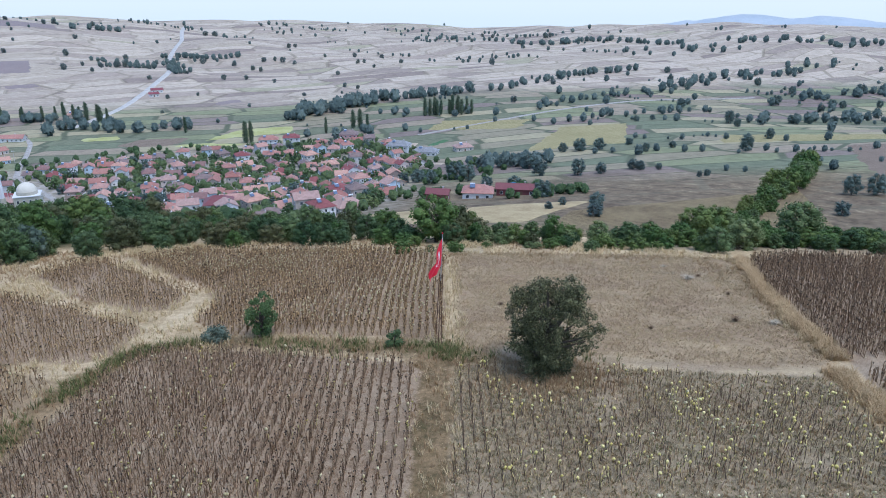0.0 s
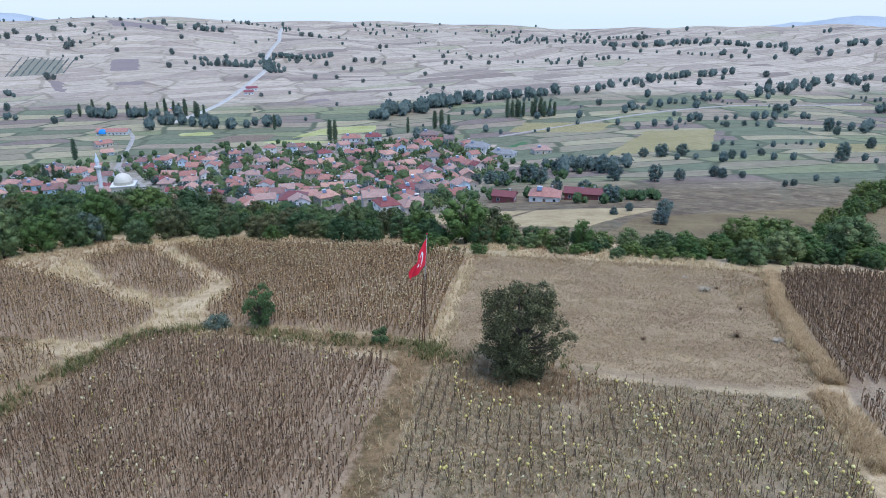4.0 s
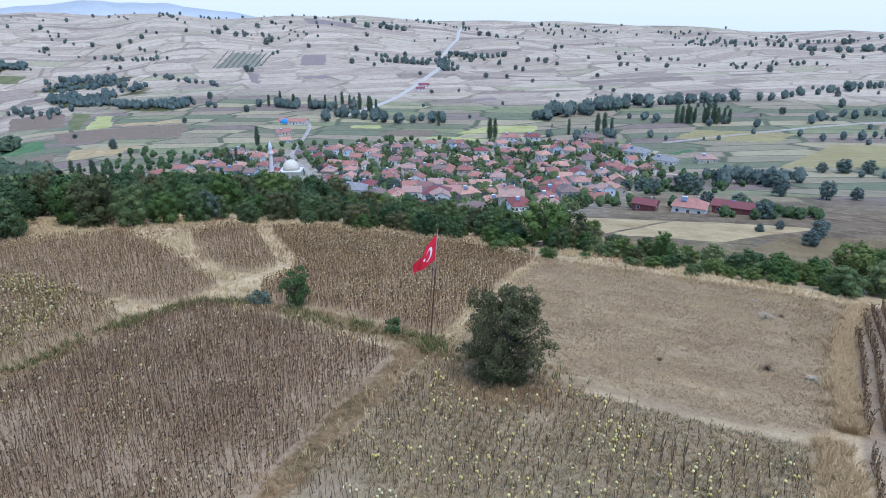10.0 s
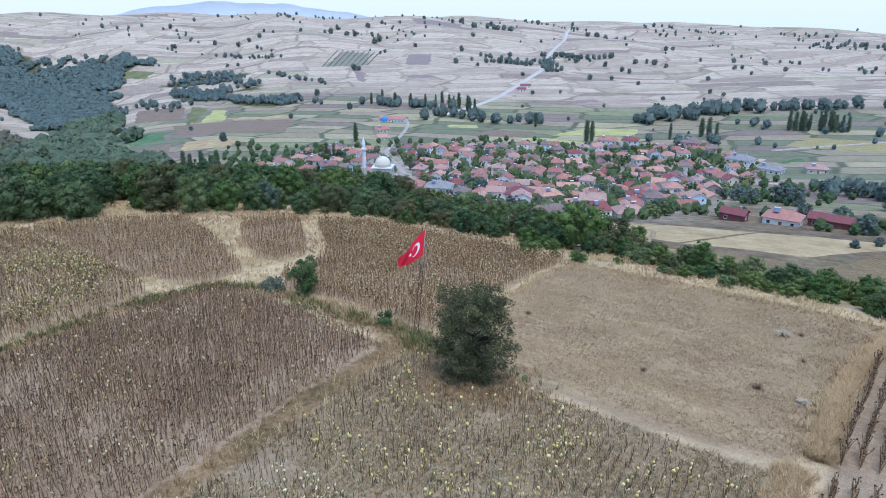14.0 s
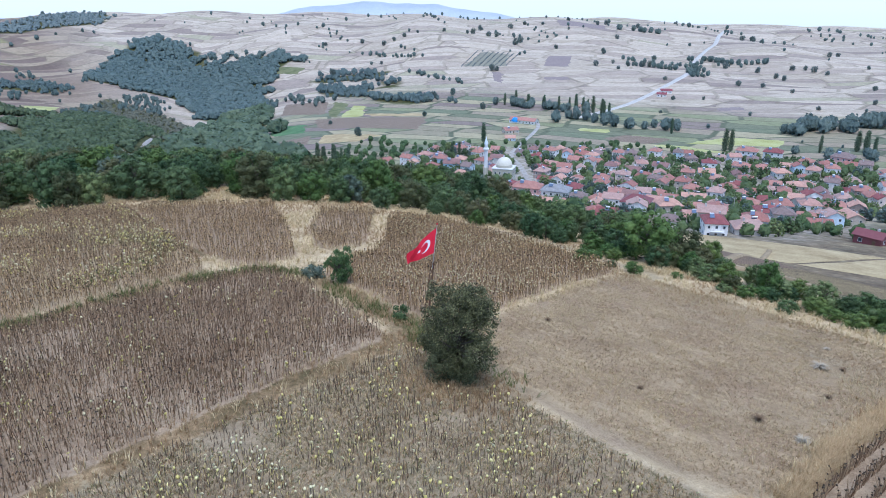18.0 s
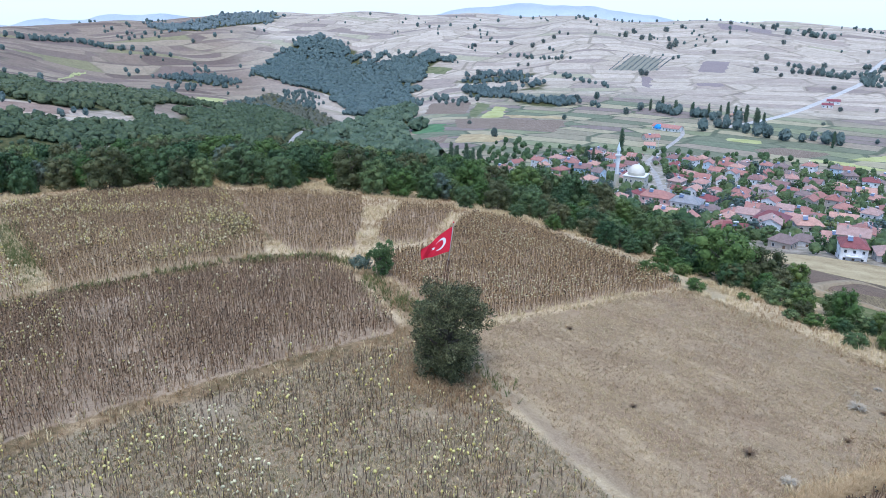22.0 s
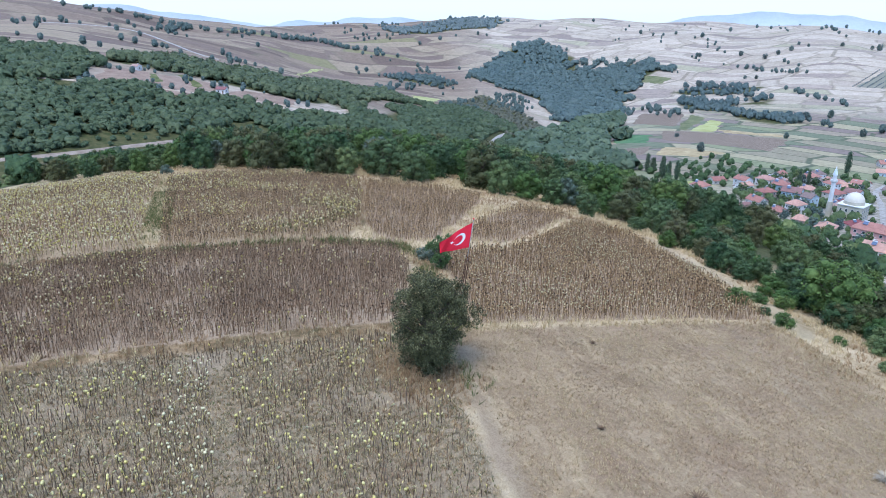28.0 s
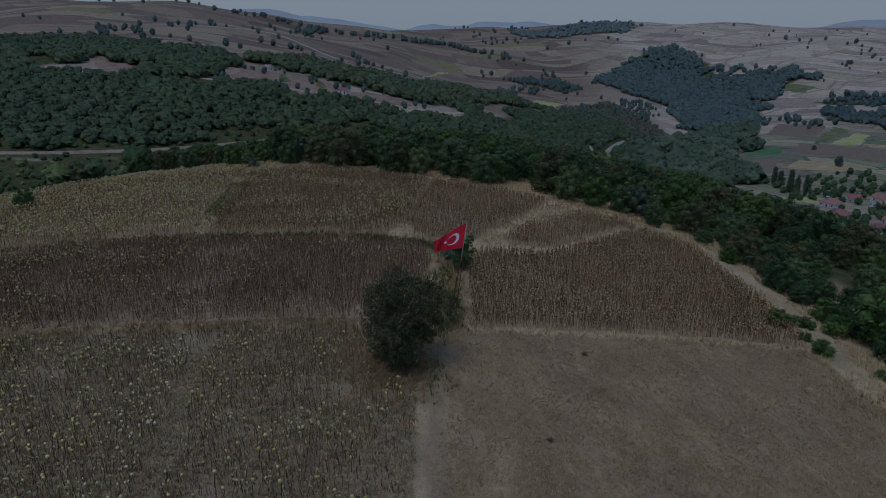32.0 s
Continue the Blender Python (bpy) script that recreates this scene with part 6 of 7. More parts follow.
# ---- crops and grass on the hill ----
def plant_shape(seed, tall, head, leaves, head_size=0.13, sides=3, segments=2):
    """One dried sunflower, one metre scale: stalk, hanging leaves, drooping head. Returns vertices, quads, slots."""
    r = np.random.default_rng(seed)
    bend = np.array([r.normal() * 0.035, r.normal() * 0.035])
    tip = np.array([bend[0] * 2.4, bend[1] * 2.4, tall])
    pts = [(0, 0, -0.1), (bend[0], bend[1], tall * 0.55), tuple(tip)] if segments == 2 else [(0, 0, -0.1), tuple(tip)]
    v, f = tube_arrays(pts, [0.027, 0.022, 0.016][:len(pts)] if segments == 2 else [0.027, 0.018], sides)
    slot = [0] * len(f)
    pieces = [(v, f)]
    for i in range(leaves):
        z = tall * (0.28 + 0.66 * r.random())
        a = r.uniform(0, 6.28)
        d = np.array([math.cos(a), math.sin(a)])
        n = np.array([-d[1], d[0]]) * 0.03
        root = bend * (z / tall) * 1.6
        l = 0.05 + 0.09 * r.random()
        q = np.array([[*root, z], [*(root + d * l * 0.6 + n), z - 0.05], [*(root + d * l), z - 0.2 - 0.1 * r.random()], [*(root + d * l * 0.6 - n), z - 0.08]])
        pieces.append((q, np.array([[0, 1, 2, 3]])))
        slot.append(1)
    if head:
        a = r.uniform(0, 6.28)
        d = np.array([math.cos(a), math.sin(a), 0])
        n = d * 0.75 + np.array([0, 0, -0.55 + 0.5 * r.random()])
        n /= np.linalg.norm(n)
        c = tip + d * 0.09 + np.array([0, 0, -0.01])
        s = np.cross(n, (0, 0, 1))
        s /= np.linalg.norm(s)
        u = np.cross(s, n)
        ring_ = [c + head_size * (math.cos(k * math.pi / 3) * s + math.sin(k * math.pi / 3) * u) + n * 0.03 * (k % 2) for k in range(6)]
        pieces.append((np.array(ring_ + [c - n * 0.05]), np.array([[0, 1, 2, 3], [3, 4, 5, 0], [0, 5, 6, 1], [2, 1, 6, 3], [4, 3, 6, 5]])))
        slot += [2, 2, 3, 3, 3]
    v, f = join_arrays(pieces)
    return v, f, np.array(slot)


def sow(name, points, shapes, rng, materials, label, lo, hi, category="crop", kind="stuff", lean=0.08):
    """Plants many copies of a few shapes as one object."""
    zs = ground_z(points[:, 0], points[:, 1])
    n = len(points)
    pick = rng.integers(0, len(shapes), n)
    size = rng.uniform(lo, hi, n)
    turn = rng.uniform(0, 6.28, n)
    tilt = rng.normal(size=(n, 2)) * lean
    vs, fs, ss, base = [], [], [], 0
    for k, (v, f, s) in enumerate(shapes):
        ix = np.where(pick == k)[0]
        if not len(ix):
            continue
        c, sn = np.cos(turn[ix])[:, None], np.sin(turn[ix])[:, None]
        x = (v[None, :, 0] * c - v[None, :, 1] * sn) + v[None, :, 2] * tilt[ix, :1]
        y = (v[None, :, 0] * sn + v[None, :, 1] * c) + v[None, :, 2] * tilt[ix, 1:]
        z = np.broadcast_to(v[None, :, 2], x.shape)
        k_ = size[ix][:, None]
        vs.append(np.stack([x * k_ + points[ix, :1], y * k_ + points[ix, 1:2], z * k_ + zs[ix][:, None]], -1).reshape(-1, 3))
        fs.append((f[None] + (np.arange(len(ix)) * len(v))[:, None, None] + base).reshape(-1, 4))
        ss.append(np.tile(s, len(ix)))
        base += len(ix) * len(v)
    return tagged(new(name, mesh_of(name, np.vstack(vs), np.vstack(fs), materials, np.concatenate(ss))), label, category, kind=kind)


def rows_in(rng, poly, gap, step, keep, angle=0.0, wander=0.05, inset=0.15, west_more=0.0, patchy=0.45):
    """Drill rows inside a polygon, with gaps where plants are missing."""
    p = np.array(poly, float)
    c, s = math.cos(radians(angle)), math.sin(radians(angle))
    mid = p.mean(0)
    q = (p - mid) @ np.array([[c, -s], [s, c]])
    us, vs_ = np.arange(q[:, 0].min(), q[:, 0].max(), gap), np.arange(q[:, 1].min(), q[:, 1].max(), step)
    u, v = [a.ravel() for a in np.meshgrid(us, vs_)]
    v = v + rng.uniform(-0.5, 0.5, v.size) * step * 0.9
    u = u + rng.normal(size=u.size) * wander + 0.12 * np.sin(v * 0.25)
    out = np.column_stack([u, v]) @ np.array([[c, s], [-s, c]]) + mid
    thin_ = np.array([noise.noise((a * 0.16, b * 0.16, 3.0)) for a, b in out])
    ok = (away_from(poly, out[:, 0], out[:, 1]) < -inset) & (rng.random(len(out)) < np.clip(keep + thin_ * patchy + west_more * np.clip((-10 - out[:, 0]) / 12, 0, 1), 0.03, 0.97))
    return out[ok]


def dry(name, colours, rough=0.9):
    """Dry stalks, leaves and heads: each its own shade, lighter and darker patches over the field."""
    m, t, b = tree_of(name)
    geo = node(t, "NewGeometry")
    patch = noise_of(t, 0.13, 3, 0.6, geo.outputs["Position"])
    f = math_of(t, "ADD", math_of(t, "MULTIPLY", geo.outputs["Random Per Island"], 0.6), math_of(t, "MULTIPLY", patch, 0.4))
    n = len(colours)
    t.links.new(ramp_of(t, f, [(0.1 + 0.8 * i / (n - 1), (c[0] * 1.03, c[1], c[2] * 0.92)) for i, c in enumerate(colours)]), b.inputs["Base Color"])
    b.inputs["Roughness"].default_value = rough
    b.inputs["Specular IOR Level"].default_value = 0.15
    return m


def tuft_shape(seed, blades, tall, wide, thick, short=False):
    r = np.random.default_rng(seed)
    pieces = []
    for i in range(blades):
        a = r.uniform(0, 6.28)
        d = np.array([math.cos(a), math.sin(a), 0])
        n = np.array([-d[1], d[0], 0]) * thick
        h = tall * (0.55 + 0.6 * r.random())
        lean = wide * (0.3 + r.random())
        root = d * wide * 0.35 * r.random()
        mid = root + d * lean * 0.45 + np.array([0, 0, h * 0.7])
        tip = root + d * lean + np.array([0, 0, h])
        pieces.append((np.array([root - n + (0, 0, -0.05), root + n + (0, 0, -0.05), mid + n * 0.7, mid - n * 0.7]), np.array([[0, 1, 2, 3]])))
        if not short:
            pieces.append((np.array([mid - n * 0.7, mid + n * 0.7, tip + n * 0.15, tip - n * 0.15]), np.array([[0, 1, 2, 3]])))
    v, f = join_arrays(pieces)
    return v, f, np.zeros(len(f), int)


WEED = dry("green_weed", [(0.07, 0.085, 0.03), (0.125, 0.14, 0.052), (0.23, 0.22, 0.10)])
tufts_green = [tuft_shape(660 + i, 7, 0.45, 0.35, 0.02) for i in range(5)]
STALK_DARK = dry("dark_stalk", [(0.081, 0.0497, 0.0318), (0.221, 0.149, 0.0954), (0.54, 0.41, 0.276)])
STALK_BROWN = dry("brown_stalk", [(0.10, 0.065, 0.038), (0.215, 0.145, 0.085), (0.38, 0.275, 0.165)])
STALK_GREY = dry("grey_stalk", [(0.09, 0.064, 0.047), (0.155, 0.116, 0.085), (0.25, 0.20, 0.15)])
LEAF_DEAD = dry("dead_leaf", [(0.121, 0.0748, 0.0475), (0.308, 0.204, 0.132), (0.55, 0.407, 0.27)])
LEAF_TAN = dry("tan_leaf", [(0.196, 0.121, 0.065), (0.402, 0.27, 0.146), (0.667, 0.5, 0.28)])
LEAF_SALLOW = dry("sallow_leaf", [(0.38, 0.31, 0.13), (0.55, 0.46, 0.21), (0.68, 0.60, 0.33)])
HEAD_PALE = dry("pale_head", [(0.533, 0.475, 0.277), (0.718, 0.655, 0.42), (0.815, 0.76, 0.538)])
HEAD_YELLOW = dry("yellow_head", [(0.494, 0.409, 0.128), (0.684, 0.595, 0.23), (0.779, 0.707, 0.365)])
HEAD_BACK = dry("head_back", [(0.40, 0.33, 0.18), (0.56, 0.49, 0.29), (0.68, 0.62, 0.42)])
HEAD_DEAD = dry("dead_head", [(0.045, 0.034, 0.028), (0.085, 0.065, 0.05), (0.15, 0.12, 0.085)])

rng = np.random.default_rng(301)
dark_shapes = [plant_shape(400 + i, 1.0, i % 3 == 0, 3 + i % 2, 0.06, 3, 1 + i % 2) for i in range(10)]
brown_shapes = [plant_shape(420 + i, 1.0, True, 4, 0.075, 3, 1) for i in range(6)]
thin_shapes = [plant_shape(440 + i, 0.85, i % 3 != 2, 3, 0.115) for i in range(9)]
pale_shapes = [plant_shape(460 + i, 0.9, True, 4, 0.135, 3, 1) for i in range(6)]

pts = rows_in(rng, FIELD_DARK, 0.68, 0.15, 0.78, 0, 0.02, west_more=0.14, patchy=0.42)
sow("dry_sunflowers", pts, dark_shapes, rng, [STALK_DARK, LEAF_DEAD, HEAD_DEAD, HEAD_DEAD], "dense rows of dark withered sunflowers", 0.75, 1.15, lean=0.045)
clump = np.array([noise.noise((a * 0.2, b * 0.2, 33.0)) for a, b in pts])
some = pts[rng.random(len(pts)) < np.clip(0.03 + 0.22 * (clump - 0.1), 0.012, 0.2) + 0.30 * np.clip((34 - pts[:, 1]) / 24, 0, 1) * np.clip(0.5 + 1.6 * clump, 0.08, 1)]
sow("dry_sunflowers", some + 0.12, [s for s in thin_shapes if len(s[2]) > 9][:4], rng, [STALK_BROWN, LEAF_SALLOW, HEAD_YELLOW, HEAD_BACK], "pale sunflower heads among the dark rows", 0.85, 1.15)
pts = rows_in(rng, FIELD_BROWN, 0.66, 0.24, 0.86, 0, 0.03)
patch_ = np.array([noise.noise((a * 0.08, b * 0.11, 91.0)) for a, b in pts])
pick = rng.random(len(pts)) < np.clip(0.16 + 0.8 * patch_ + 0.008 * (pts[:, 0] + 20), 0.03, 0.7)
sow("dry_sunflowers", pts[~pick], brown_shapes, rng, [STALK_BROWN, LEAF_TAN, HEAD_DEAD, LEAF_TAN], "dense rows of brown dry sunflowers", 0.85, 1.25)
sow("dry_sunflowers", pts[pick], brown_shapes, rng, [STALK_BROWN, LEAF_TAN, HEAD_PALE, HEAD_BACK], "bleached sunflower heads among the brown rows", 0.95, 1.3)
pts = rows_in(rng, FIELD_EAST, 0.98, 0.11, 0.9, -6, 0.03, patchy=0.25)
pts = pts[from_line(TRACK, pts[:, 0], pts[:, 1]) > 1.2]
sow("dry_sunflowers", pts, dark_shapes[:4], rng, [STALK_DARK, LEAF_DEAD, HEAD_DEAD, HEAD_DEAD], "dense rows of dark sunflowers beside the mown field", 0.85, 1.2, lean=0.12)
for poly, ang, lab in ((FIELD_WEST, -14, "rows of brown sunflowers on the west side"), (FIELD_DIAMOND, -14, "small patch of brown sunflowers ringed with straw")):
    pts = rows_in(rng, poly, 0.64, 0.3, 0.72, ang)
    sow("dry_sunflowers", pts, brown_shapes, rng, [STALK_BROWN, LEAF_TAN, HEAD_DEAD, LEAF_TAN], lab, 0.8, 1.15)
pts = rows_in(rng, FIELD_MIDDLE, 0.66, 0.27, 0.86, -4)
patch_ = np.array([noise.noise((a * 0.09, b * 0.09, 51.0)) for a, b in pts])
pick = rng.random(len(pts)) < np.clip(0.24 + 0.9 * patch_ - 0.012 * np.clip(pts[:, 0] + 50, 0, 20), 0.03, 0.6)
sow("dry_sunflowers", pts[~pick], brown_shapes, rng, [STALK_BROWN, LEAF_TAN, HEAD_DEAD, LEAF_DEAD], "rows of brown dry sunflowers on the hilltop", 0.8, 1.15)
green_ = pts[(patch_ > 0.25) & (rng.random(len(pts)) < 0.5)]
sow("weeds", green_, tufts_green, rng, [WEED], "green weeds between the hilltop sunflowers", 0.8, 1.6, "weeds", lean=0.2)
sow("dry_sunflowers", pts[pick], pale_shapes, rng, [STALK_BROWN, LEAF_SALLOW, HEAD_YELLOW, HEAD_BACK], "yellowing sunflowers among the brown rows", 0.8, 1.15)
pts = rows_in(rng, FIELD_PALE, 0.8, 0.4, 0.88, -4)
patch_ = np.array([noise.noise((a * 0.07, b * 0.07, 15.0)) for a, b in pts])
pick = rng.random(len(pts)) < np.clip(0.62 + 0.6 * patch_, 0.2, 0.95)
sow("dry_sunflowers", pts[pick], pale_shapes, rng, [STALK_BROWN, LEAF_SALLOW, HEAD_YELLOW, HEAD_BACK], "rows of pale yellow sunflowers on the hilltop", 0.95, 1.3)
sow("dry_sunflowers", pts[~pick], brown_shapes, rng, [STALK_BROWN, LEAF_TAN, HEAD_DEAD, LEAF_DEAD], "brown withered sunflowers among the pale rows", 0.8, 1.2)

# the thin field round the oak; a strip of it plant by plant
pts = rows_in(rng, FIELD_THIN, 0.66, 0.22, 0.66, 0, 0.03, patchy=0.4)
verge = np.minimum(from_line(TRACK, pts[:, 0], pts[:, 1]), np.hypot(pts[:, 0] - 8.0, pts[:, 1] - 45.4) - 1.5)
pts = pts[verge > 1.2 + 5.5 * rng.random(len(pts)) ** 2]
single = (pts[:, 1] > 27.5) & (pts[:, 1] < 31.5) & (pts[:, 0] > 3) & (pts[:, 0] < 24)
rest, few = pts[~single], pts[single][:260]
bunch = np.array([noise.noise((a * 0.28, b * 0.28, 61.0)) for a, b in rest])
heads = rng.random(len(rest)) < np.clip(0.26 + 0.012 * (rest[:, 0] - 8) + 0.022 * np.clip(31 - rest[:, 1], 0, 20) + 0.9 * bunch, 0.04, 0.85)
sow("dry_sunflowers", rest[~heads], [s for s in thin_shapes if len(s[2]) <= 9], rng, [STALK_GREY, LEAF_DEAD, HEAD_PALE, HEAD_BACK], "sparse rows of bare grey sunflower stalks", 0.6, 1.1)
sow("dry_sunflowers", rest[heads], [s for s in thin_shapes if len(s[2]) > 9], rng, [STALK_GREY, LEAF_SALLOW, HEAD_PALE, HEAD_YELLOW], "sparse sunflowers with pale bleached heads", 0.75, 1.2)
stock = []
for v, f, s in thin_shapes:
    bits = {}
    for nm, sl, mats in (("stalk", (0,), [STALK_GREY]), ("leaves", (1,), [LEAF_SALLOW]), ("head", (2, 3), [HEAD_PALE])):
        ok = np.isin(s, sl)
        if ok.any():
            used = np.unique(f[ok])
            remap = np.zeros(len(v), int)
            remap[used] = np.arange(len(used))
            bits[nm] = mesh_of(nm, v[used], remap[f[ok]], mats)
    stock.append(bits)
for i, (x, y) in enumerate(few):
    bits = stock[i % 9]
    has_head = "head" in bits
    ob = tagged(new("sunflower"), "withered sunflower with a pale drooping head" if has_head else "bare withered sunflower stalk", "sunflower", "sunflowers in the thin field")
    for nm, me in bits.items():
        mesh_part(nm, me, ob)
    k = rng.uniform(0.7, 1.15)
    ob.matrix_basis = Matrix.LocRotScale((x, y, float(ground_z(x, y))), Euler((rng.normal() * 0.07, rng.normal() * 0.07, rng.uniform(0, 6.28))), (k, k, k))


STRAW = dry("straw_grass", [(0.32, 0.235, 0.125), (0.54, 0.43, 0.255), (0.72, 0.61, 0.40)])
RUST = dry("rusty_grass", [(0.20, 0.12, 0.065), (0.33, 0.22, 0.125), (0.45, 0.34, 0.20)])
tufts = [tuft_shape(600 + i, 7, 0.42, 0.28, 0.016) for i in range(5)]
feathers = [tuft_shape(680 + i, 14, 0.46, 0.42, 0.013) for i in range(5)]
FEATHER = dry("feathery_grass", [(0.289, 0.195, 0.104), (0.425, 0.307, 0.176), (0.544, 0.415, 0.248)])
low_tufts = [tuft_shape(620 + i, 5, 0.11, 0.16, 0.014, True) for i in range(6)]
n = 90000
cand = np.column_stack([rng.uniform(-112, 62, n), rng.uniform(-22, 98, n)])
cx_, cy_ = cand.T
near_edge = np.full(n, 1e9)
for poly in (FIELD_DARK, FIELD_BROWN, FIELD_THIN, FIELD_MOWN, FIELD_EAST, FIELD_PALE, FIELD_MIDDLE, FIELD_WEST, FIELD_DIAMOND):
    near_edge = np.minimum(near_edge, away_from(poly, cx_, cy_))
clear = (near_edge > -0.5) & (from_line(TRACK, cx_, cy_) > 1.8) & (from_line(TRACK_RIM, cx_, cy_) > 1.3) & (np.hypot((cx_ + 30) / 92, (cy_ - 35) / 64) < 1)
clump = np.array([noise.noise((a * 0.3, b * 0.3, 9.0)) for a, b in cand])
straw_pts = cand[clear & (clump > -0.35)]
rusty = (np.array([noise.noise((a * 0.12, b * 0.12, 14.0)) for a, b in straw_pts]) > 0.16) | ((straw_pts[:, 0] > -5) & (straw_pts[:, 0] < 1) & (straw_pts[:, 1] < 52) & (rng.random(len(straw_pts)) < 0.7))
weedy = np.minimum(from_line(BANK, straw_pts[:, 0], straw_pts[:, 1]), from_line(BANK_NORTH, straw_pts[:, 0], straw_pts[:, 1])) < 1.8
rusty = (rusty & (rng.random(len(rusty)) < 0.9)) | (weedy & (rng.random(len(rusty)) < np.where(straw_pts[:, 0] < -24, 0.98, 0.75)))
sow("dry_grass", straw_pts[~rusty], tufts, rng, [STRAW], "tall straw-coloured grass on the banks between fields", 0.7, 1.5, "grass", lean=0.15)
sow("dry_grass", straw_pts[rusty], tufts, rng, [RUST], "rust-brown dry grass between the fields", 0.6, 1.2, "grass", lean=0.15)
n = 62000
cand = np.column_stack([rng.uniform(0, 36, n), rng.uniform(44, 84, n)])
clump = np.array([noise.noise((a * 0.35, b * 0.35, 19.0)) + 0.5 * noise.noise((a * 1.4, b * 1.4, 5.0)) for a, b in cand])
mown_pts = cand[(away_from(FIELD_MOWN, cand[:, 0], cand[:, 1]) < 0.5) & (from_line(TRACK, cand[:, 0], cand[:, 1]) > 0.35 + 0.8 * rng.random(n)) & (clump > -0.75 + rng.random(n) * 0.9)]
half = rng.random(len(mown_pts)) < np.clip(0.55 + 0.9 * np.array([noise.noise((a * 0.11, b * 0.2, 77.0)) for a, b in mown_pts]), 0.05, 0.95)
MOWN_STRAW = dry("mown_straw", [(0.30, 0.23, 0.14), (0.43, 0.34, 0.21), (0.58, 0.475, 0.305)])
MOWN_BROWN = dry("mown_brown", [(0.23, 0.165, 0.105), (0.33, 0.245, 0.16), (0.44, 0.34, 0.225)])
sow("stubble_grass", mown_pts[half], low_tufts, rng, [MOWN_STRAW], "short straw stubble over the mown field", 0.6, 1.5, "grass", lean=0.2)
sow("stubble_grass", mown_pts[~half], low_tufts, rng, [MOWN_BROWN], "short brown stubble over the mown field", 0.6, 1.4, "grass", lean=0.2)
n = 9000
cand = np.column_stack([rng.uniform(1, 35, n), rng.uniform(46, 84, n)])
inner = -away_from(FIELD_MOWN, cand[:, 0], cand[:, 1])
rim_grass = cand[(inner > 0) & (np.minimum(84.5 - 0.1 * cand[:, 0] - cand[:, 1], 33.5 - cand[:, 0]) < 2 + 6 * rng.random(n) ** 2) & (np.array([noise.noise((a * 0.3, b * 0.3, 23.0)) for a, b in cand]) > -0.15)]
sow("dry_grass", rim_grass[::2], tufts, rng, [MOWN_STRAW], "longer straw grass along the rim of the mown field", 0.6, 1.2, "grass", lean=0.15)
sow("dry_grass", rim_grass[1::2], tufts, rng, [RUST], "longer brown grass along the rim of the mown field", 0.5, 1.0, "grass", lean=0.15)
n = 3000
f = rng.random(n)
strip = np.column_stack([np.interp(46.8 + 32 * f, [46, 55, 64, 79], [29.7, 30.4, 31.7, 35.4]) + rng.normal(size=n) * 0.38 + 0.2, 46.8 + 32 * f])
strip = np.vstack([strip, np.column_stack([rng.normal(28.8, 0.5, 700), rng.uniform(36, 45.2, 700)])])
sow("dry_grass", strip, feathers, rng, [FEATHER], "feathery buff grass between mown field and sunflowers", 0.7, 1.3, "grass", lean=0.2)
n = 130000
cand = np.column_stack([rng.uniform(-1, 31, n), rng.uniform(-20, 47, n)])
clump = np.array([noise.noise((a * 0.22, b * 0.22, 29.0)) for a, b in cand])
weed_pts = cand[(away_from(FIELD_THIN, cand[:, 0], cand[:, 1]) < 0) & (clump > -0.75 + 0.7 * rng.random(n))]
mid_tufts = [tuft_shape(640 + i, 6, 0.24, 0.24, 0.013) for i in range(5)]
DULL = dry("dull_weed", [(0.19, 0.15, 0.10), (0.33, 0.27, 0.18), (0.47, 0.40, 0.28)])
sow("weeds", weed_pts[3::5], mid_tufts, rng, [DULL], "dull brown dead weeds in the thin field", 0.6, 1.5, "weeds", lean=0.2)
sow("weeds", weed_pts[2::5], low_tufts, rng, [RUST], "low rust-brown weeds in the thin field", 0.8, 2.0, "weeds", lean=0.2)
sow("weeds", weed_pts[::4], low_tufts, rng, [WEED], "low green weeds in the thin field", 0.6, 1.4, "weeds", lean=0.2)
sow("weeds", weed_pts[1::4], low_tufts, rng, [STRAW], "low dry weeds in the thin field", 0.8, 1.8, "weeds", lean=0.2)
cand = np.column_stack([rng.uniform(-88, -34, 2600), rng.uniform(22.8, 26.2, 2600)])
sow("weeds", cand[rng.random(len(cand)) < np.where((cand[:, 0] > -70) & (cand[:, 0] < -42), 0.9, 0.15)], tufts, rng, [WEED], "green weeds on the strip between hilltop fields", 0.7, 1.3, "weeds", lean=0.2)
f = rng.random(1500) * (len(BANK) - 1.001)
k0 = f.astype(int)
line = np.array(BANK)
bank = line[k0] + (line[k0 + 1] - line[k0]) * (f - k0)[:, None] + rng.normal(size=(1500, 2)) * 0.7
bank = bank[np.array([noise.noise((a * 0.25, b * 0.25, 41.0)) for a, b in bank]) > -0.12]
sow("weeds", bank, tufts, rng, [WEED], "green weeds along the bank of the dark field", 0.8, 1.5, "weeds", lean=0.2)
brush = np.column_stack([rng.uniform(-14, 1.5, 240), rng.normal(50.7, 0.8, 240)])
sow("weeds", brush, tufts, rng, [WEED], "green and brown brush along the field edge", 0.6, 1.2, "weeds", lean=0.2)
foot = np.column_stack([rng.normal(8.2, 2.6, 900), rng.normal(44.4, 1.7, 900)])
sow("weeds", foot, tufts, rng, [RUST], "dry weeds beneath the oak", 0.6, 1.2, "weeds", lean=0.2)

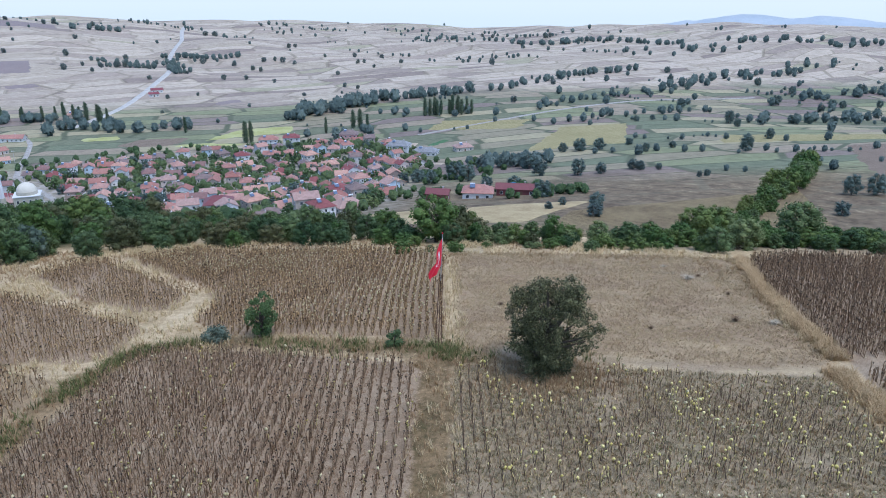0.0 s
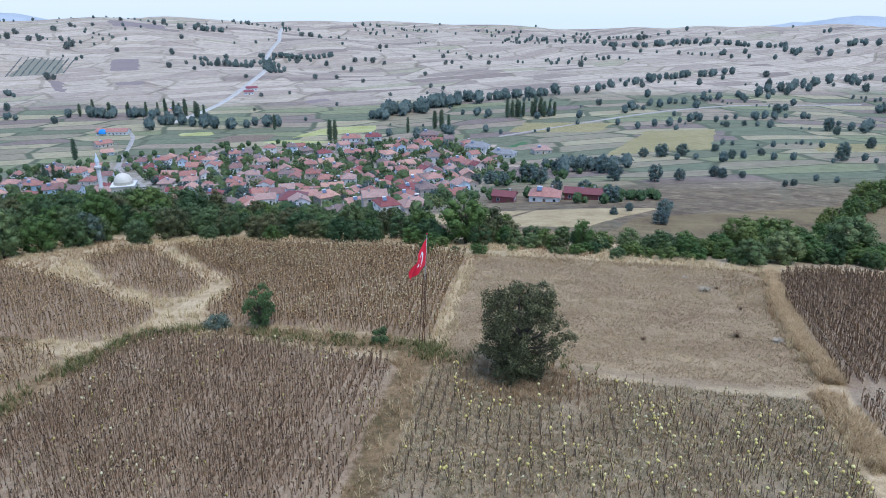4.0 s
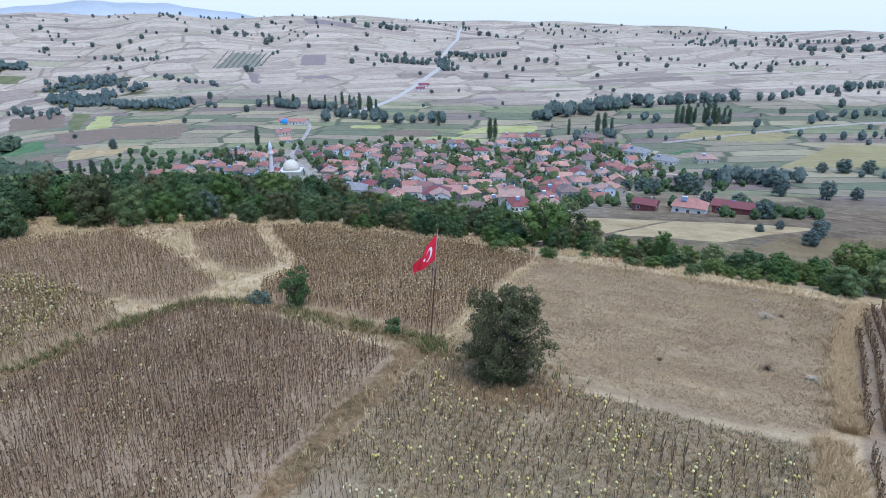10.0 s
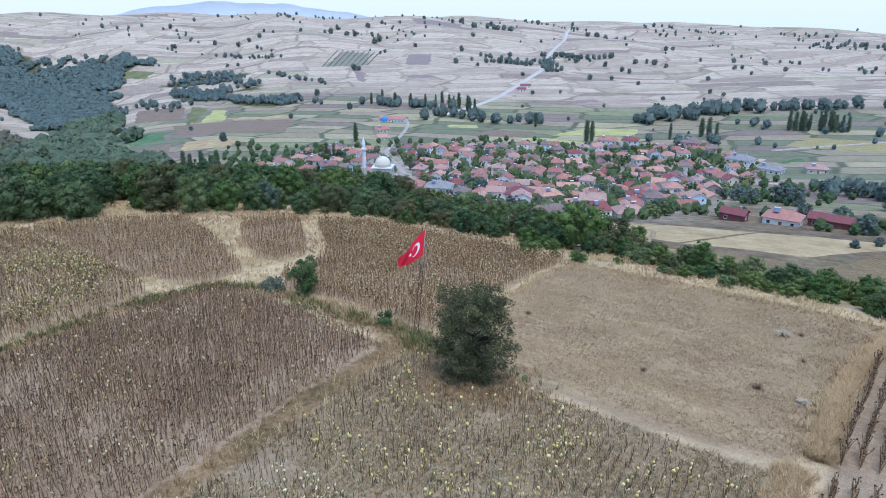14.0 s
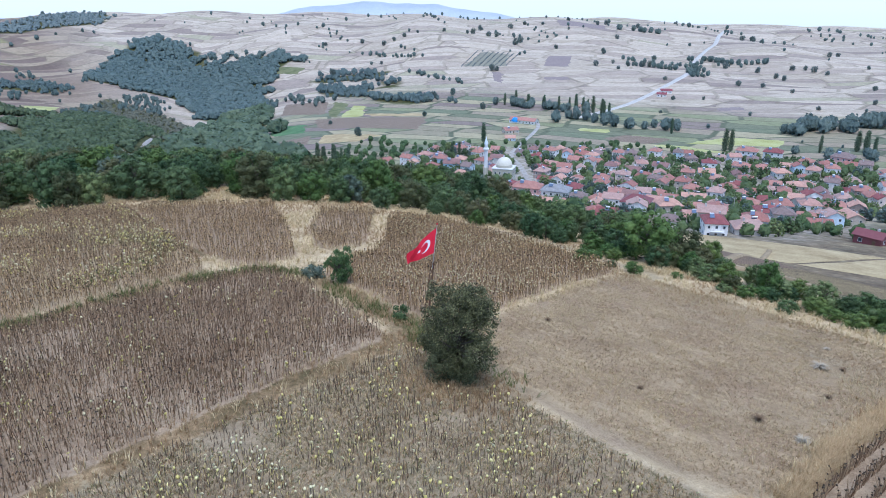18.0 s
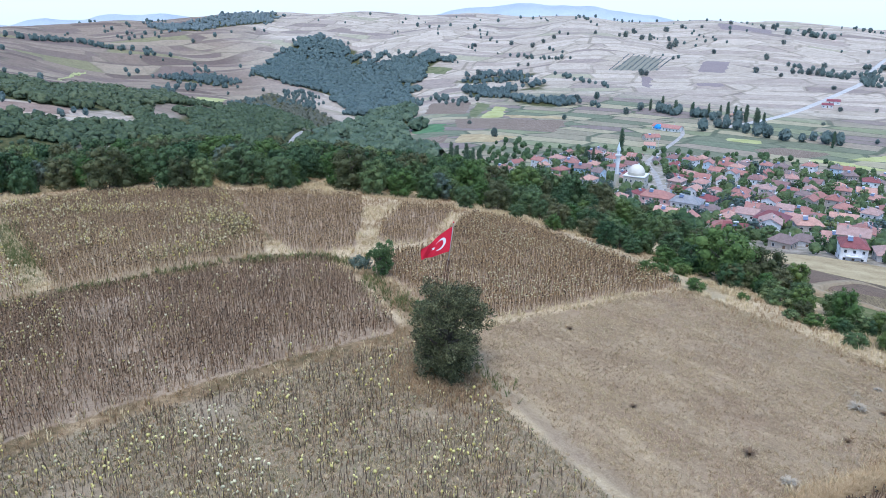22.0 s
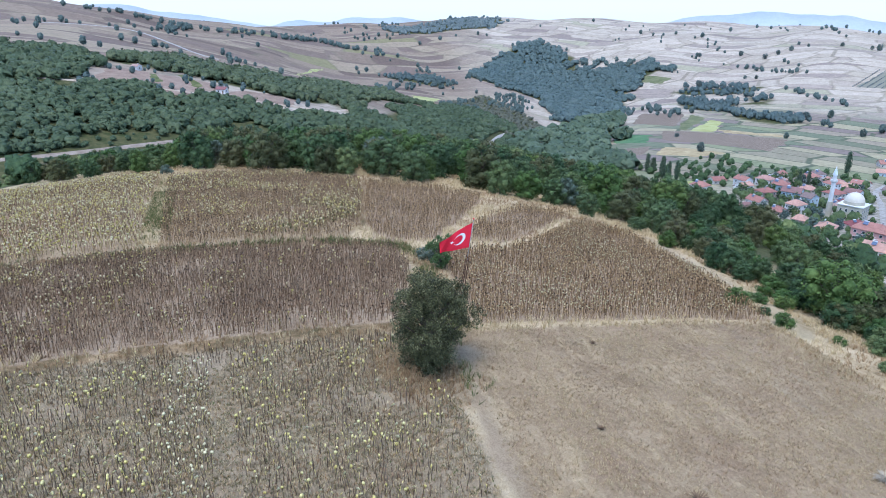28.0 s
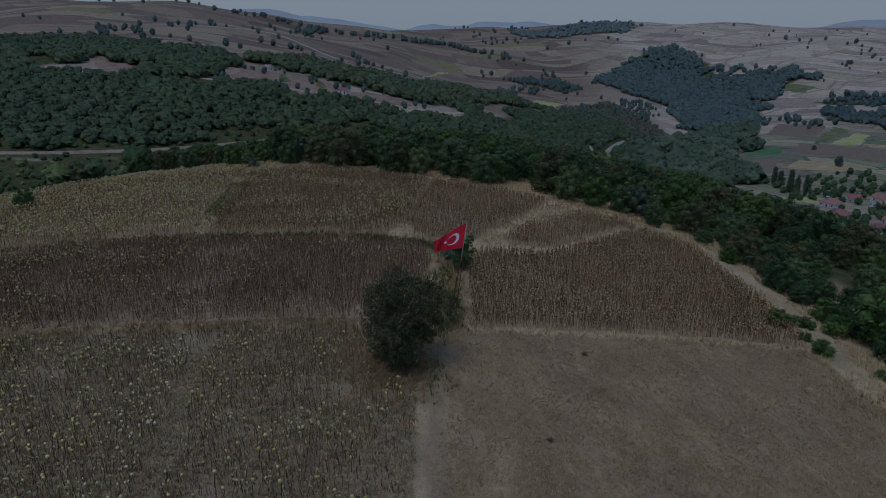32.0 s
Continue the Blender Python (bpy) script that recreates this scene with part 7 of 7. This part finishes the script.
n = 26000
cand = np.column_stack([rng.uniform(-30, -2, n), rng.uniform(-4, 52, n)])
litter = cand[(away_from(FIELD_DARK, cand[:, 0], cand[:, 1]) < -0.3) & (np.array([noise.noise((a * 0.16, b * 0.16, 3.0)) for a, b in cand]) + rng.normal(size=n) * 0.2 > -0.1)]
sow("leaf_litter", litter, low_tufts, rng, [LEAF_DEAD], "fallen dead leaves between the dark rows", 0.7, 1.8, "litter", lean=0.3)

# dark dead clumps on the mown field
DEAD = dry("dead_weed", [(0.12, 0.08, 0.055), (0.19, 0.13, 0.085), (0.28, 0.20, 0.13)])
for x, y, k in ((25.6, 55.3, 0.95), (5.5, 60.4, 0.6), (17.8, 53.8, 0.5), (28, 63, 0.6), (31, 58.5, 0.55), (27.5, 70, 0.6)):
    r = np.random.default_rng(int(700 + x * 10))
    v, f = [(0, 0, -0.05)], []
    for _ in range(110):
        a, h, lean = r.uniform(0, 6.28), 0.45 * k * (0.5 + 0.6 * r.random()), 0.6 * k * (0.3 + r.random())
        d, side = np.array([math.cos(a), math.sin(a)]), np.array([-math.sin(a), math.cos(a)]) * 0.02
        mid = d * lean * 0.45
        v += [(*(mid + side), h * 0.7), (*(d * lean), h), (*(mid - side), h * 0.7)]
        f.append((0, len(v) - 3, len(v) - 2, len(v) - 1))
    ob = tagged(new("dead_weed_clump", mesh_of("dead_weed_clump", v, f, [DEAD])), "dark brown dead weed clump on mown grass", "weed", "dead weed clumps")
    ob.location = (x, y, ground_at(x, y, 0.0))

# bleached dry bushes on the mown field
BLEACHED = dry("bleached_weed", [(0.288, 0.242, 0.185), (0.416, 0.359, 0.281), (0.544, 0.484, 0.392)])
for x, y, k in ((26, 69, 1.15), (28.6, 54.4, 0.85), (25.2, 74.5, 0.55)):
    r = np.random.default_rng(int(900 + x * 10))
    v, f = [(0, 0, -0.05)], []
    for _ in range(170):
        a, h, lean = r.uniform(0, 6.28), 0.42 * k * (0.4 + 0.7 * r.random()), 0.75 * k * (0.15 + r.random())
        d, side = np.array([math.cos(a), math.sin(a)]), np.array([-math.sin(a), math.cos(a)]) * 0.022
        mid = d * lean * 0.5
        v += [(*(mid + side), h * 0.8), (*(d * lean), h * 0.75), (*(mid - side), h * 0.8)]
        f.append((0, len(v) - 3, len(v) - 2, len(v) - 1))
    ob = tagged(new("bleached_weed_clump", mesh_of("bleached_weed_clump", v, f, [BLEACHED])), "bleached pale dry weed clump on mown grass", "weed", "bleached weed clumps")
    ob.location = (x, y, ground_at(x, y, 0.0))

# ---- mast and flag ----
RUSTY = surface("rusty_iron", [(0.07, 0.04, 0.025), (0.14, 0.075, 0.045), (0.20, 0.12, 0.08)], 3, 30, 0.85, 0.3, bump=0.5)
PIPE = surface("pipe_metal", [(0.30, 0.29, 0.28), (0.42, 0.41, 0.40)], 3, 30, 0.5, 0.7, bump=0.2)
CLOTH_RED = surface("flag_red", [(0.60, 0.012, 0.035), (0.70, 0.022, 0.05)], 2, 60, 0.75, bump=0.15, depth=0.004)
CLOTH_WHITE = surface("flag_white", [(0.74, 0.73, 0.73), (0.82, 0.81, 0.81)], 2, 60, 0.75, bump=0.15, depth=0.004)
foot_at = Vector((-0.3, 50.4, ground_at(-0.3, 50.4, 0.25)))
top_at = Vector((0.0, 51.7, 9.8))
axis = (top_at - foot_at)
mast = tagged(new("flag_mast"), "leaning rusty lattice mast with a pipe on top", "flagpole")
legs = []
split = 0.66
for k in range(3):
    a = radians(90 + 120 * k)
    side = Vector((math.cos(a), math.sin(a), 0))
    p0, p1 = foot_at + side * 0.27, foot_at + axis * split + side * 0.14
    legs.append((p0, p1))
    v, f = tube_arrays([p0, p1], [0.03, 0.03], 6)
    mesh_part("leg", mesh_of("leg", v, f, [RUSTY], smooth=True), mast)
for i in range(11):
    for k in range(3):
        a0, a1 = legs[k]
        b0, b1 = legs[(k + 1) % 3]
        f0, f1 = i / 11, (i + 1) / 11
        p, q = a0.lerp(a1, f0), b0.lerp(b1, f1)
        if i % 2:
            p, q = b0.lerp(b1, f0), a0.lerp(a1, f1)
        v, f = tube_arrays([p, q], [0.014, 0.014], 4)
        mesh_part("brace", mesh_of("brace", v, f, [RUSTY]), mast)
v, f = tube_arrays([foot_at + axis * (split - 0.06), foot_at + axis * 0.985], [0.04, 0.032], 8)
mesh_part("pipe", mesh_of("pipe", v, f, [PIPE], smooth=True), mast, "plain metal pipe")
bm = bmesh.new()
bmesh.ops.create_uvsphere(bm, u_segments=10, v_segments=8, radius=0.07, matrix=Matrix.Translation(foot_at + axis * 0.99))
part("finial", bm, CLOTH_RED, mast, "small red ball")

FLY = Vector((-0.30, -0.954, 0)).normalized()
SIDE = Vector((FLY.y, -FLY.x, 0))
hoist = foot_at + axis * 0.955
down = -axis.normalized()


def cloth(u, v, off=0.0):
    """Point of the flag: u along the fly, v down the hoist, both 0 to 1."""
    p = hoist + down * (v * 2.15) + FLY * (2.75 * u * (1 - 0.12 * v * u))
    p.z -= (1.75 * (1 - v) + 0.55 * v) * u ** 1.15
    ripple = 0.20 * math.sin(6.5 * u + 2.2 * v) * u + 0.07 * math.sin(15 * u - 4 * v) * u
    p += SIDE * (ripple + off)
    return p


flag = tagged(new("flag"), "red flag with white crescent and star, drooping in the wind", "flag")
nu, nv = 36, 20
grid = [cloth(i / nu, j / nv) for j in range(nv + 1) for i in range(nu + 1)]
k = np.arange(len(grid)).reshape(nv + 1, nu + 1)
f = np.stack([k[:-1, :-1], k[:-1, 1:], k[1:, 1:], k[1:, :-1]], -1).reshape(-1, 4)
mesh_part("field", mesh_of("field", [tuple(p) for p in grid], f, [CLOTH_RED], smooth=True), flag, "red woven cloth")
v, f = tube_arrays([cloth(0, 0), cloth(0, 1)], [0.035, 0.035], 6)
mesh_part("hoist_band", mesh_of("hoist_band", v, f, [CLOTH_WHITE]), flag, "white band along the mast")
moon, star = [], []
for i in range(25):
    a = radians(38 + (360 - 76) * i / 24)
    outer = (0.36 + 0.19 * math.cos(a), 0.5 + 0.265 * math.sin(a))
    b = radians(30 + (360 - 60) * i / 24)
    inner = (0.405 + 0.148 * math.cos(b), 0.5 + 0.205 * math.sin(b))
    moon.append((outer, inner))
for i in range(10):
    a = radians(180 + 36 * i)
    r = 0.098 if i % 2 == 0 else 0.04
    star.append((0.60 + r * math.cos(a) * 0.78, 0.5 + r * 1.05 * math.sin(a)))
for off in (-0.012, 0.012):
    vs_ = [tuple(cloth(*p, off)) for pair in moon for p in pair]
    fs_ = [(2 * i, 2 * i + 1, 2 * i + 3, 2 * i + 2) for i in range(24)]
    mesh_part("crescent", mesh_of("crescent", vs_, fs_, [CLOTH_WHITE]), flag, "white crescent")
    vs_ = [tuple(cloth(*p, off)) for p in star] + [tuple(cloth(0.60, 0.5, off))]
    fs_ = [(i, (i + 1) % 10, 10) for i in range(10)]
    mesh_part("star", mesh_of("star", vs_, fs_, [CLOTH_WHITE]), flag, "white star")
